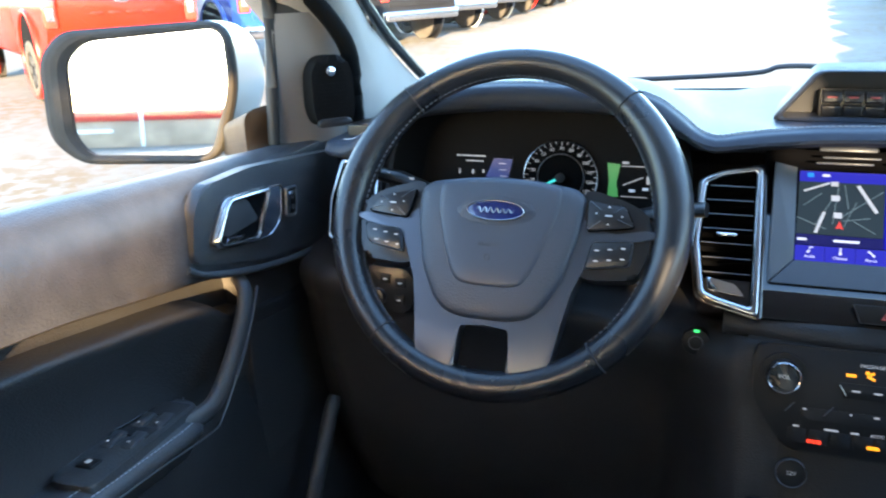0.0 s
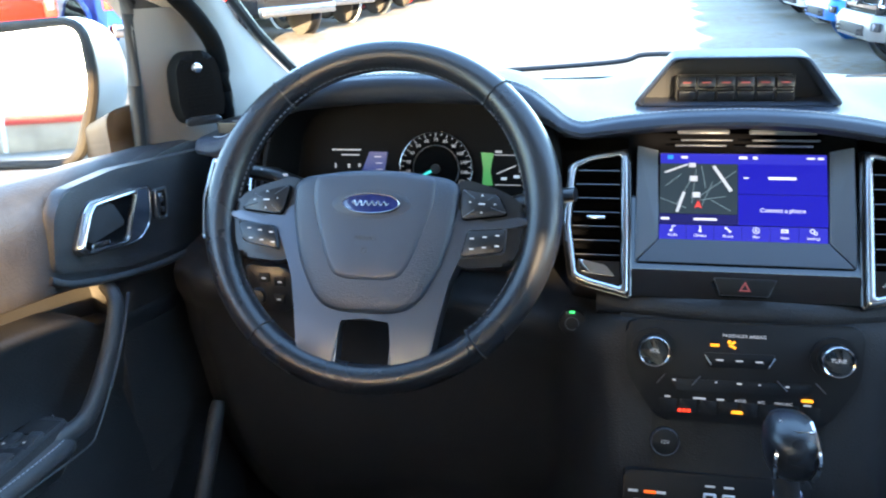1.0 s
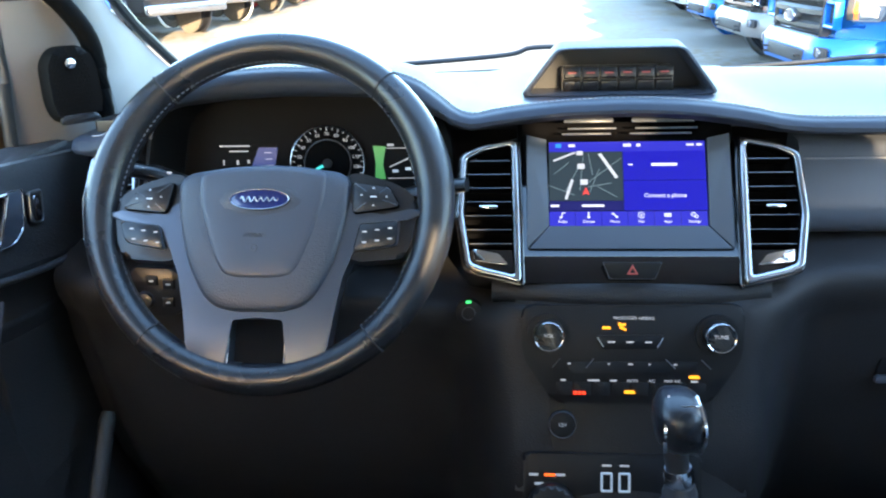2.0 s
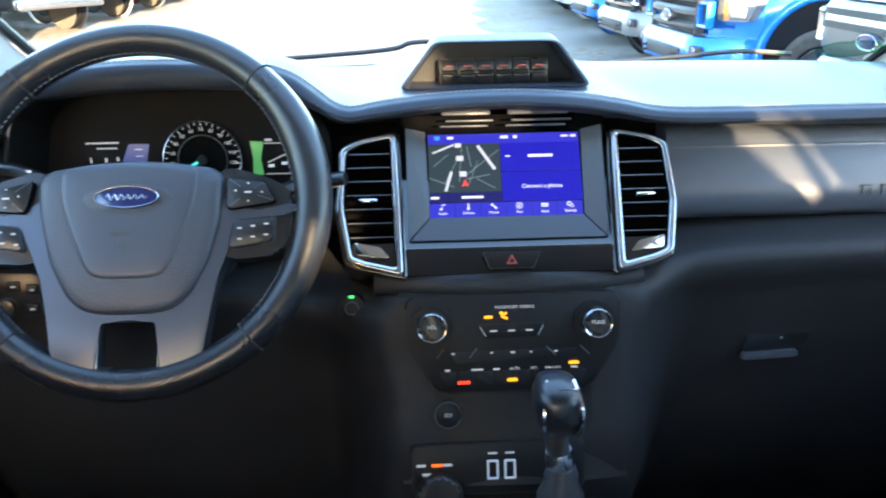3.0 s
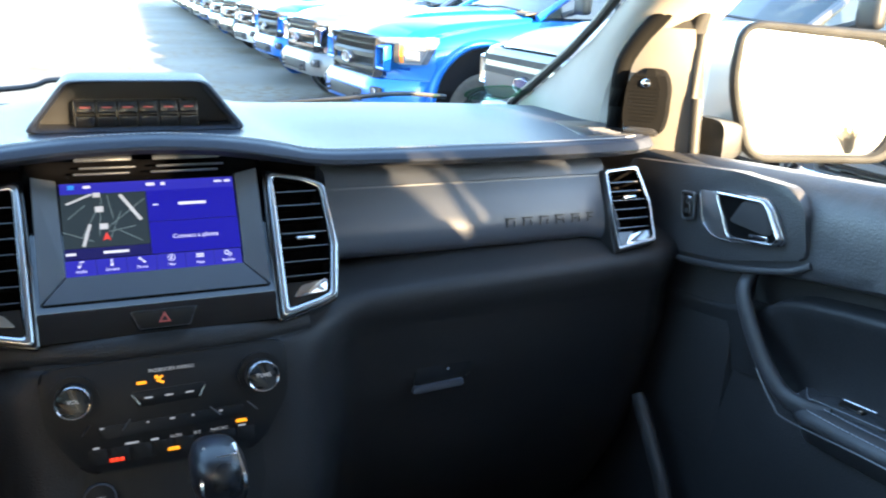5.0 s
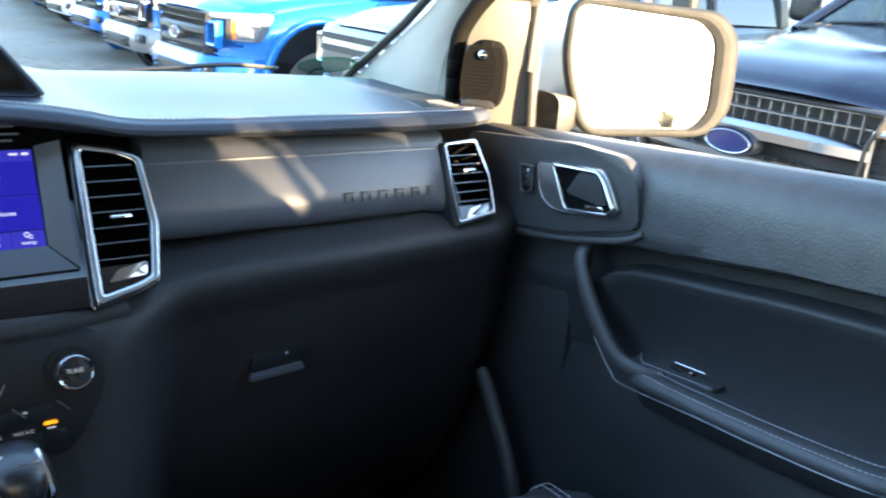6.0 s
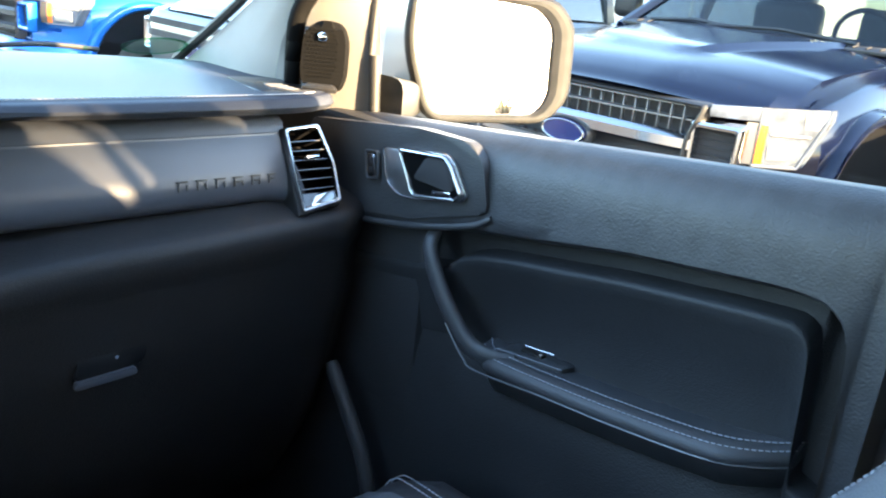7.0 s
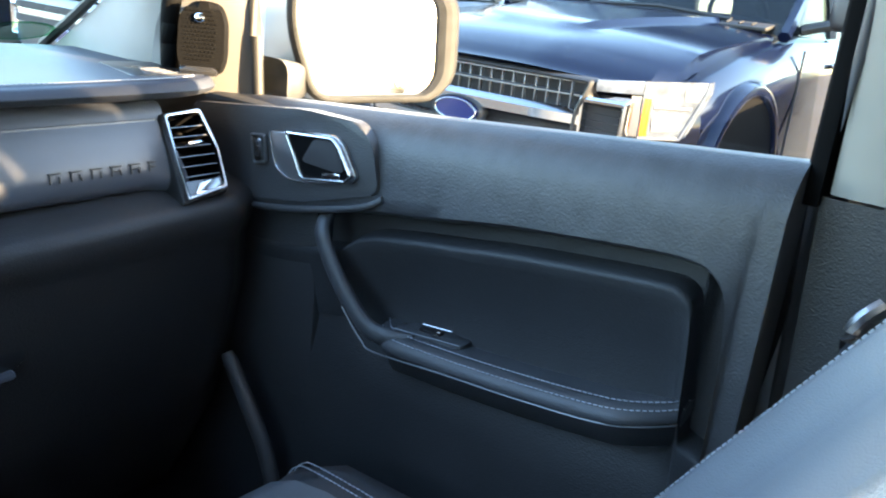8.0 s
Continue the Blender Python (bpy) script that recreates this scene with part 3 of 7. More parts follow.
def pad_profile(x):
    h, y = spline(HTOP, x), spline(LIPY, x)
    th = spline([(-0.62, 0.022), (-0.56, 0.030), (-0.24, 0.028), (-0.175, 0.016), (-0.12, 0.018), (0.0, 0.0175), (0.12, 0.019), (0.19, 0.0160), (0.38, 0.0195), (0.70, 0.021)], x)
    mid = spline([(0.11, 1.0), (0.17, 0.0)], abs(x))
    start = y + 0.022 + 0.068 * (1 - mid)
    far = (1.150 if x > -0.2 else 1.25) * (1 - mid) + (y + 0.095) * mid
    base = 1.288 - 0.012 * (abs(x) / 0.68) ** 3 + 0.0085 * mid

    def top(yy):
        t = max(0.0, min(1.0, (yy - start) / (far - start)))
        t = t * t * (3 - 2 * t)
        return h + (base - h) * t
    under = h - th
    return [(x, y + 0.050, under - 0.004), (x, y + 0.022, under - 0.002), (x, y + 0.007, under + 0.003), (x, y, under + 0.010), (x, y, h - 0.011), (x, y + 0.006, h - 0.003), (x, y + 0.015, h),
            (x, y + 0.0185, h - 0.0014), (x, y + 0.022, h + 0.0004), (x, y + 0.04, top(y + 0.04)), (x, y + 0.06, top(y + 0.06)), (x, y + 0.08, top(y + 0.08)), (x, y + 0.10, top(y + 0.10)), (x, y + 0.15, top(y + 0.15)), (x, y + 0.20, top(y + 0.20)), (x, 1.20, top(1.20)),
            (x, 1.28, top(1.28)), (x, 1.375, 1.270 - 0.01 * abs(x)), (x, 1.375, 1.18), (x, 1.08, min(1.24, under)), (x, y + 0.13, under - 0.004)]


part("top_pad", loft([pad_profile(x) for x in np.linspace(-0.665, 0.665, 120)]), PAD, dash, "soft grained top pad", sharp=60)
for dy, lift in ((0.027, 0.0012), (0.0095, 0.0006)):
    path = []
    for x in np.linspace(-0.64, 0.64, 150):
        h, y = spline(HTOP, x), spline(LIPY, x)
        path.append((x, y + dy, h + lift - (0.0006 if dy < 0.02 else 0)))
    if dy > 0.02:
        stitches(path, mat("blue_grey_thread", (0.28, 0.30, 0.34), 0.7, vary=0.0), dash, 0.006, 0.0045, 0.0008)

# demister grilles at the far corners
for s in (-1, 1):
    m = axes((s * 0.604, 1.020, 1.2800), X, Vector((0, 1, -0.004)).normalized(), Z)
    part("corner_demister", prism(rounded([(-0.042, -0.055), (0.05, -0.055), (0.06, 0.06), (-0.01, 0.075)], 0.012), m, -0.012, 0.0015, 0.001), SMOOTH, dash, "slotted side demister outlet")
    for k in range(4):
        part("demister_slat", box((0.046 - 0.006 * k, 0.0032, 0.0016), m @ pose(0.004 + 0.004 * k, -0.045 + 0.014 * k, 0.0021), 0.0005, 1), PANEL, dash)


STACKY = [(0.60, 0.90), (0.86, 0.775), (0.905, 0.758), (0.932, 0.770), (0.980, 0.784), (1.028, 0.798), (1.103, 0.822), (1.115, 0.840)]


def lower_profile(x):
    zl = spline([(-0.66, 1.112), (-0.45, 1.105), (-0.30, 1.097), (-0.20, 1.082), (0.10, 1.092), (0.13, 1.100), (0.165, 1.113), (0.20, 1.1225), (0.30, 1.1305), (0.45, 1.1355), (0.62, 1.1405), (0.66, 1.141)], x)
    push = spline([(0.10, -0.02), (0.24, 0.0), (0.64, 0.0), (0.69, 0.03)], abs(x))
    k = spline([(0.122, 1.0), (0.215, 0.0)], abs(x))
    out = []
    for y, z in ((0.965, zl + 0.018), (0.925, zl + 0.0135), (0.890, zl + 0.007), (0.874, zl + 0.0025), (0.8665, zl - 0.0015), (0.862, zl - 0.007), (0.860, zl - 0.014), (0.8605, zl - 0.024), (0.864, zl - 0.036), (0.870, zl - 0.048), (0.875, zl - 0.060),
                 (0.878, 1.015), (0.890, 0.97), (0.905, 0.90), (0.94, 0.80), (1.02, 0.66)):
        y += push
        out.append((x, y + k * min(0.0, spline(STACKY, z) - y), z))
    return out + [(x, 1.10, 0.60), (x, 1.32, 0.60), (x, 1.32, zl + 0.03)]


part("lower_panel", loft([lower_profile(x) for x in np.linspace(-0.690, 0.690, 93)]), LOWDASH, dash, "grained lower dash panel", sharp=60)
# shadowed core between the upper and the lower panels
part("core", box((1.30, 0.22, 0.20), pose(0, 1.15, 1.135), 0.01), DARK, dash)
part("passenger_core", box((0.60, 0.10, 0.16), pose(0.36, 1.02, 1.14), 0.01), DARK, dash)

# passenger trim panel with its embossed row
PTOP, PBOT = 1.252, 1.150


def panel_profile(x):
    d = 0.034 * max(0.0, (x - 0.552) / 0.032) ** 1.5
    zb = PBOT
    pts = [(x, 0.985, PTOP + 0.004), (x, 0.948, PTOP), (x, 0.941, PTOP - 0.006), (x, 0.9385, PTOP - 0.016), (x, 0.9372, PTOP - 0.0175), (x, 0.9372, PTOP - 0.0195), (x, 0.9360, PTOP - 0.021), (x, 0.9275, 1.212), (x, 0.9195, 1.196), (x, 0.9150, 1.184), (x, 0.9128, 1.173), (x, 0.9132, 1.163), (x, 0.9170, 1.155), (x, 0.9240, zb), (x, 0.936, zb - 0.003), (x, 0.985, zb - 0.006)]
    return [(px_, py_ - d * max(0.0, min(1.0, (1.225 - pz_) / 0.07)), pz_) for px_, py_, pz_ in pts]


part("trim_panel", loft([panel_profile(x) for x in np.linspace(0.196, 0.584, 24)]), PANEL, dash, "satin dark grey passenger trim panel", sharp=40)
# embossed row of six plain raised shapes
pm = axes((0, 0.9142, 1.1828), X, Vector((0, 0.27, 0.963)).normalized(), Vector((0, -0.963, 0.27)).normalized())
for k in range(6):
    cx = 0.433 + k * 0.0242
    bm = bmesh.new()
    box((0.0150, 0.0021, 0.0016), pm @ pose(cx, 0.0050, 0.0012), 0.0005, 1, bm)
    box((0.0022, 0.0105, 0.0016), pm @ pose(cx - 0.0052, -0.0010, 0.0012, 0, 0, -8), 0.0005, 1, bm)
    box((0.0022, 0.0075, 0.0016), pm @ pose(cx + 0.0052, -0.0022, 0.0012, 0, 0, 10 if k % 2 else -8), 0.0005, 1, bm)
    if k > 2:
        box((0.0090, 0.0018, 0.0016), pm @ pose(cx, -0.0004, 0.0012), 0.0005, 1, bm)
    part("raised_shape", bm, SMOOTH, dash)

# glovebox latch
gm = axes((0.337, 0.884, 1.012), X, Vector((0, 0.06, 1)).normalized(), Vector((0, -1, 0.06)).normalized())
lid_m = axes((0.337, 0.8795, 1.010), X, Vector((0, -0.229, 0.973)), Vector((0, -0.973, -0.229)))
glove = part("glovebox_lid", prism(rounded([(-0.110, -0.105), (0.245, -0.105), (0.245, -0.004), (-0.110, -0.004)], 0.02), lid_m, -0.008, -0.0012, 0.0004), LOWDASH, dash, "closed black glovebox lid")
part("latch", prism(rounded([(-0.046, -0.022), (0.030, -0.018), (0.040, 0.012), (-0.040, 0.008)], 0.006), gm, 0.002, 0.006, 0.002), SMOOTH, glove)
part("latch_edge", tube([gm @ Vector((-0.041, 0.0125, 0.006)), gm @ Vector((0.042, 0.0165, 0.006))], 0.0011, 6), DULLCHROME, glove, "thin bright latch edge")
part("latch_pull", prism(rounded([(-0.048, -0.030), (0.022, -0.027), (0.020, -0.018), (-0.046, -0.021)], 0.003), gm, 0.004, 0.011, 0.003), PANEL, glove, "grey latch pull")
part("latch_lock", disc(gm @ pose(0.0, -0.003, 0), 0.0022, 0.005, 0.008, 10), CHROME, glove)

# ---- centre stack ----
stack = thing("centre_stack", (0, 0.86, 0.90), "gloss black centre stack with screen, knobs and climate buttons", "control panel")


def extruded(profile, hw, flare=0.0, n=9, crown=0.0):
    rings = []
    for x in np.linspace(-1, 1, n):
        rings.append([(x * (hw + flare * i / max(1, len(profile) - 1)), y + crown * x * x, z) for i, (y, z) in enumerate(profile)])
    return loft(rings)


part("upper_face", extruded([(1.02, 1.274), (0.957, 1.274), (0.950, 1.268), (0.862, 1.162), (0.848, 1.156), (0.838, 1.146), (0.828, 1.125), (0.835, 1.116), (1.02, 1.116)], 0.1215), GLOSS, stack, "piano black face round the screen", sharp=30)
part("ledge", extruded([(0.92, 1.130), (0.832, 1.127), (0.824, 1.123), (0.818, 1.114), (0.817, 1.106), (0.822, 1.098), (0.92, 1.098)], 0.150, crown=0.016, n=13), LOWDASH, stack, "dark grey ledge under the screen", sharp=60)
part("lower_face", extruded([(0.90, 1.110), (0.822, 1.108), (0.8165, 1.103), (0.793, 1.028), (0.779, 0.980), (0.765, 0.932), (0.750, 0.905), (0.90, 0.86)], 0.124, n=11, crown=0.010), STACKFACE, stack, "black lower face", sharp=60)
LM = axes((0, 0.829, 1.145), X, Vector((0, 0.29, 0.957)).normalized(), Vector((0, -0.957, 0.29)).normalized())
SM = axes((0, 0.8975, 1.218), X, Vector((0, 0.552, 0.834)).normalized(), Vector((0, -0.834, 0.552)).normalized())
VM = axes((0, 0.918, 1.262), X, Vector((0, 0.584, 0.812)).normalized(), Vector((0, -0.812, 0.584)).normalized())

# satin bars shaped after the sun streaks on the ridges over the screen
for x0, x1 in ((-0.070, -0.016), (0.004, 0.072)):
    for z, h, c in ((1.2845, 0.0052, 0.0), (1.2755, 0.0022, 0.004), (1.2695, 0.0022, -0.002)):
        part("upper_glint_bar", box((x1 - x0, 0.003, h), pose((x0 + x1) / 2 + c, 0.913, z, -20, 0, 0), 0.001), PANEL, stack, "thin bar standing for a sun streak over the screen")

# bezel round the screen
outer = [(-0.111, 0.0525), (0.111, 0.0525), (0.111, -0.0765), (-0.111, -0.0765)]
inner = [(-0.0872, 0.0480), (0.0872, 0.0480), (0.0850, -0.0514), (-0.0850, -0.0514)]
for k in (-1, 1):
    o4 = [(k * 0.111, 0.0525), (k * 0.0890, 0.0500), (k * 0.0868, -0.0505), (k * 0.1105, -0.0775)]
    w4 = (0.0110, 0.0035, 0.0030, 0.0085)
    bm = loft([[SM @ Vector((*p, w)) for p, w in zip(o4, w4)], [SM @ Vector((*p, -0.004)) for p in o4]])
    part("screen_bezel", bm, BEZEL, stack, "grey sloping screen surround", smooth=False)
o4 = [(-0.1085, -0.0780), (-0.0858, -0.0512), (0.0858, -0.0512), (0.1085, -0.0780)]
bm = loft([[SM @ Vector((*p, w)) for p, w in zip(o4, (0.0085, 0.0030, 0.0030, 0.0085))], [SM @ Vector((*p, -0.004)) for p in o4]])
part("screen_lip", bm, LIPSHADE, stack, "lower lip of the screen surround, coloured darker for shade", smooth=False)
part("screen_edge", tube([SM @ Vector((-0.1090, -0.0786, 0.0072)), SM @ Vector((0, -0.0790, 0.0072)), SM @ Vector((0.1090, -0.0786, 0.0072))], 0.0014, 8), GLOSS, stack)
scr = part("screen", prism(inner, SM, -0.002, 0.0022), GLOSS, stack, "lit touch screen showing a blue menu and a map", smooth=False)


def pane(name, x0, x1, v0, v1, w, material, parent=scr, label=""):
    return part(name, prism([(x0, v0), (x1, v0), (x1, v1), (x0, v1)], SM, 0.0022, w), material, parent, label, smooth=False)


pane("top_bar", -0.086, 0.086, 0.035, 0.0468, 0.0026, SCRTAB)
pane("map", -0.086, -0.0045, -0.022, 0.0355, 0.0026, SCRMAP, label="dark map with white roads")
pane("map_foot", -0.086, -0.0045, -0.0335, -0.0225, 0.0026, SCRDARK)
pane("radio_tile", -0.004, 0.086, 0.0015, 0.0355, 0.0026, SCRBLUE)
pane("phone_tile", -0.004, 0.086, -0.0335, 0.0008, 0.0026, SCRBLUE)
for k in range(6):
    x0 = -0.086 + k * 0.0286
    pane("menu_tab", x0, x0 + 0.0282, -0.0510, -0.0345, 0.0026, SCRTAB)
TW = 0.0029


def at_screen(x, v, turn=0):
    return SM @ pose(x, v, TW, 0, 0, turn)


for k, word in enumerate(("Audio", "Climate", "Phone", "Nav", "Apps", "Settings")):
    text("tab_word", word, at_screen(-0.0717 + 0.0286 * k, -0.0462), 0.0042, SCRTEXT, scr, 0.0002)
text("phone_words", "Connect a phone", at_screen(0.041, -0.0165), 0.0066, SCRTEXT, scr, 0.0002)
for k in range(6):
    icons = bmesh.new()
    cx = -0.0717 + 0.0286 * k
    if k == 0:
        disc(at_screen(cx - 0.0018, -0.0412), 0.0014, -0.0002, 0.0002, 10, bm=icons)
        box((0.0007, 0.0055, 0.0004), at_screen(cx - 0.0005, -0.0385), 0, bm=icons)
        box((0.0036, 0.0010, 0.0004), at_screen(cx + 0.0012, -0.0362), 0, bm=icons)
    elif k == 1:
        box((0.0014, 0.0052, 0.0004), at_screen(cx, -0.0378), 0, bm=icons)
        disc(at_screen(cx, -0.0412), 0.0015, -0.0002, 0.0002, 10, bm=icons)
    elif k == 2:
        box((0.0014, 0.0064, 0.0004), at_screen(cx, -0.0390, 45), 0, bm=icons)
        box((0.0024, 0.0016, 0.0004), at_screen(cx - 0.0022, -0.0370, 45), 0, bm=icons)
        box((0.0024, 0.0016, 0.0004), at_screen(cx + 0.0022, -0.0411, 45), 0, bm=icons)
    elif k == 3:
        ring_frame([(0.0036 * math.cos(i * 0.393), 0.0036 * math.sin(i * 0.393)) for i in range(16)], [(0.0029 * math.cos(i * 0.393), 0.0029 * math.sin(i * 0.393)) for i in range(16)], at_screen(cx, -0.0390), 0, 0.0003, 0, icons)
        box((0.0014, 0.0030, 0.0004), at_screen(cx, -0.0390), 0, bm=icons)
    elif k == 4:
        for i in range(3):
            for j in range(2):
                box((0.0021, 0.0017, 0.0004), at_screen(cx - 0.0026 + 0.0026 * i, -0.0378 - 0.0023 * j), 0, bm=icons)
    else:
        ring_frame([(0.0026 * math.cos(i * 0.393), 0.0026 * math.sin(i * 0.393)) for i in range(16)], [(0.0017 * math.cos(i * 0.393), 0.0017 * math.sin(i * 0.393)) for i in range(16)], at_screen(cx - 0.001, -0.0382), 0, 0.0003, 0, icons)
        ring_frame([(0.0020 * math.cos(i * 0.393), 0.0020 * math.sin(i * 0.393)) for i in range(16)], [(0.0013 * math.cos(i * 0.393), 0.0013 * math.sin(i * 0.393)) for i in range(16)], at_screen(cx + 0.0020, -0.0406), 0, 0.0003, 0, icons)
    part("tab_icon", icons, SCRTEXT, scr, smooth=False)["kind"] = "stuff"
# unreadable words become bars
for x, v, w, h in ((0.041, 0.0195, 0.028, 0.0042), (-0.0605, 0.0425, 0.007, 0.004), (0.001, 0.0425, 0.0085, 0.0045), (0.0135, 0.0425, 0.0045, 0.0045), (0.070, 0.0425, 0.008, 0.003), (0.080, 0.0425, 0.006, 0.0036), (-0.080, -0.028, 0.009, 0.0036), (-0.038, -0.028, 0.024, 0.0036), (0.004, 0.0195, 0.005, 0.002)):
    part("word_bar", box((w, h * 0.7, 0.0004), at_screen(x, v), 0), SCRTEXT, scr, smooth=False)
part("home_mark", box((0.006, 0.0045, 0.0004), at_screen(-0.0755, 0.0425), 0), mat("screen_cyan", (0, 0.1, 0.2), 0.3, vary=0, emit=(0.02, 0.25, 0.85), power=0.5), scr, smooth=False)
for x, v, ln, w, a in ((-0.0690, 0.0295, 0.026, 0.0020, 22), (-0.0205, 0.0185, 0.034, 0.0034, -57), (-0.0640, -0.0090, 0.024, 0.0030, 72), (-0.0520, 0.0335, 0.007, 0.0050, 0), (-0.0505, 0.0180, 0.008, 0.0060, 0), (-0.0475, -0.0005, 0.008, 0.0060, 0)):
    part("map_road", box((ln, w, 0.0004), at_screen(x, v, a), 0), SCRROAD, scr, smooth=False)
lines = bmesh.new()
rnd = random.Random(5)
for x, v, ln, a in ((-0.050, 0.010, 0.040, 84), (-0.026, 0.012, 0.050, 38), (-0.072, -0.010, 0.030, -22), (-0.060, 0.004, 0.034, 62), (-0.040, 0.020, 0.026, 100), (-0.030, -0.004, 0.026, 10), (-0.036, 0.001, 0.030, 68), (-0.072, 0.016, 0.022, 40), (-0.022, -0.012, 0.024, -30)):
    box((ln, 0.0007, 0.0003), at_screen(x, v, a), 0, bm=lines)
part("map_line", lines, SCRLINE, scr, smooth=False)["kind"] = "stuff"
part("position_arrow", prism([(-0.0038, -0.0035), (0, -0.0016), (0.0038, -0.0035), (0, 0.0055)], at_screen(-0.0455, -0.0120), -0.0002, 0.0004), mat("screen_red", (0.2, 0.02, 0.02), 0.3, vary=0, emit=(0.85, 0.05, 0.03), power=0.5), scr, "red position arrow", smooth=False)

# hazard button
part("hazard_button", prism(rounded([(-0.031, 0.008), (0.031, 0.008), (0.023, -0.0095), (-0.023, -0.0095)], 0.003), LM @ pose(0, -0.004, 0), 0.0, 0.006, 0.002), PLATE, stack, "black hazard button with a red triangle")
for pts in (((-0.031, 0.004), (-0.024, -0.0135)), ((0.024, -0.0135), (0.031, 0.004)), ((-0.024, -0.0138), (0.024, -0.0138))):
    part("button_edge", tube([LM @ Vector((*p, 0.0045)) for p in pts], 0.0004, 5), PANEL, stack)
part("hazard_triangle", ring_frame([(-0.006, -0.005), (0.006, -0.005), (0, 0.0055)], [(-0.0032, -0.0034), (0.0032, -0.0034), (0, 0.0022)], LM @ pose(0, -0.004, 0.006), 0, 0.0005, 0), REDMARK, stack, smooth=False)

# climate panel with its frame line, knobs, buttons and lamps
plate = part("climate_plate", prism(rounded([(-0.118, -0.043), (0.118, -0.040), (0.116, -0.098), (0.082, -0.150), (-0.082, -0.150), (-0.116, -0.100)], 0.014), LM, -0.012, 0.0035, 0.003), PLATE, stack, "black climate panel")
for s in (-1, 1):
    km = LM @ pose(s * 0.0885, -0.0735, 0)
    kn = part("knob", disc(km, 0.0225, 0.002, 0.008, 48, 0.002), PLATE, stack, "round black knob with a bright ring")
    part("knob_skirt", disc(km, 0.0165, 0.008, 0.024, 36, 0.002), SMOOTH, kn)
    part("knob_ring", ring_frame([(0.0165 * math.cos(i * math.pi / 18), 0.0165 * math.sin(i * math.pi / 18)) for i in range(36)], [(0.0135 * math.cos(i * math.pi / 18), 0.0135 * math.sin(i * math.pi / 18)) for i in range(36)], km, 0.016, 0.0262, 0.022), CHROME, kn, "chrome knob ring")
    part("knob_face", disc(km, 0.0135, 0.020, 0.0240, 32), GLOSS, kn)
    text("knob_word", "VOL" if s < 0 else "TUNE", km @ pose(0, 0.001, 0.0243), 0.0058, LITWHITE, kn, 0.0002)
text("airbag_words", "PASSENGER AIRBAG", LM @ pose(0.002, -0.0560, 0.0038), 0.0048, LITWHITE, plate, 0.0002)
part("airbag_off_lamp", box((0.0090, 0.0030, 0.001), LM @ pose(-0.0268, -0.0665, 0.0038), 0.0004), AMBER, plate, "lit amber lamp")
bm = disc(LM @ pose(-0.0125, -0.0625, 0.0034), 0.0020, 0, 0.001, 12)
box((0.0075, 0.0024, 0.001), LM @ pose(-0.0092, -0.0672, 0.0038, 0, 0, -25), 0.0, bm=bm)
box((0.0045, 0.0024, 0.001), LM @ pose(-0.0085, -0.0632, 0.0038, 0, 0, 35), 0.0, bm=bm)
part("airbag_lamp", bm, AMBER, plate, "lit amber lamp")
keys = part("key_strip", prism(rounded([(-0.038, -0.0745), (0.034, -0.0735), (0.028, -0.089), (-0.032, -0.090)], 0.004), LM, 0.002, 0.0050, 0.001), PLATE, plate, "row of three small keys")
for sx in (-0.0365, 0.0325):
    part("key_edge", tube([LM @ Vector((sx, -0.0765, 0.0062)), LM @ Vector((sx * 0.82, -0.0868, 0.0062))], 0.0009, 6), CHROME, keys)
for x in (-0.0215, -0.002, 0.0175):
    part("key_mark", box((0.0075, 0.0016, 0.0003), LM @ pose(x, -0.0815, 0.0053), 0), LITWHITE, keys, smooth=False)
part("fan_rocker", prism(rounded([(-0.070, -0.104), (0.070, -0.102), (0.066, -0.115), (-0.066, -0.116)], 0.004), LM, 0.0015, 0.0042, 0.0006), PLATE, plate)
for x in (-0.076, -0.040, 0.036, 0.073):
    part("rocker_edge", tube([LM @ Vector((x, -0.100, 0.0045)), LM @ Vector((x + (0.010 if x > 0 else -0.008), -0.110, 0.0045))], 0.0006, 5), SILVER, plate)
for x, w in ((-0.066, 0.005), (-0.024, 0.003), (-0.001, 0.007), (0.019, 0.003), (0.046, 0.005)):
    part("fan_mark", box((w * 0.7, 0.0018, 0.0003), LM @ pose(x, -0.1055, 0.0045), 0), LITWHITE, plate, smooth=False)
for x, w in ((-0.0725, 0.007), (-0.040, 0.016), (-0.019, 0.009), (0.066, 0.009)):
    part("climate_mark", box((w * 0.8, 0.0019, 0.0003), LM @ pose(x, -0.1235, 0.0044), 0), LITWHITE, plate, smooth=False)
for word, x in (("AUTO", 0.001), ("A/C", 0.0215), ("MAX A/C", 0.043)):
    text("climate_word", word, LM @ pose(x, -0.1235, 0.0044), 0.0042, LITWHITE, plate, 0.0002)
for k in range(8):
    part("climate_button", prism(rounded([(-0.0087, -0.0075), (0.0087, -0.0075), (0.0087, 0.0075), (-0.0087, 0.0075)], 0.002), LM @ pose(-0.0715 + 0.0202 * k, -0.1330, 0), 0.001, 0.0041, 0.0004), PLATE, plate)
offm = bmesh.new()
for k in range(3):
    box((0.0036, 0.0034, 0.0008), LM @ pose(-0.0595 + 0.0046 * k, -0.1372, 0.0047), 0.0, bm=offm)
part("red_off_lamp", offm, REDLED, plate, "lit red lamp")
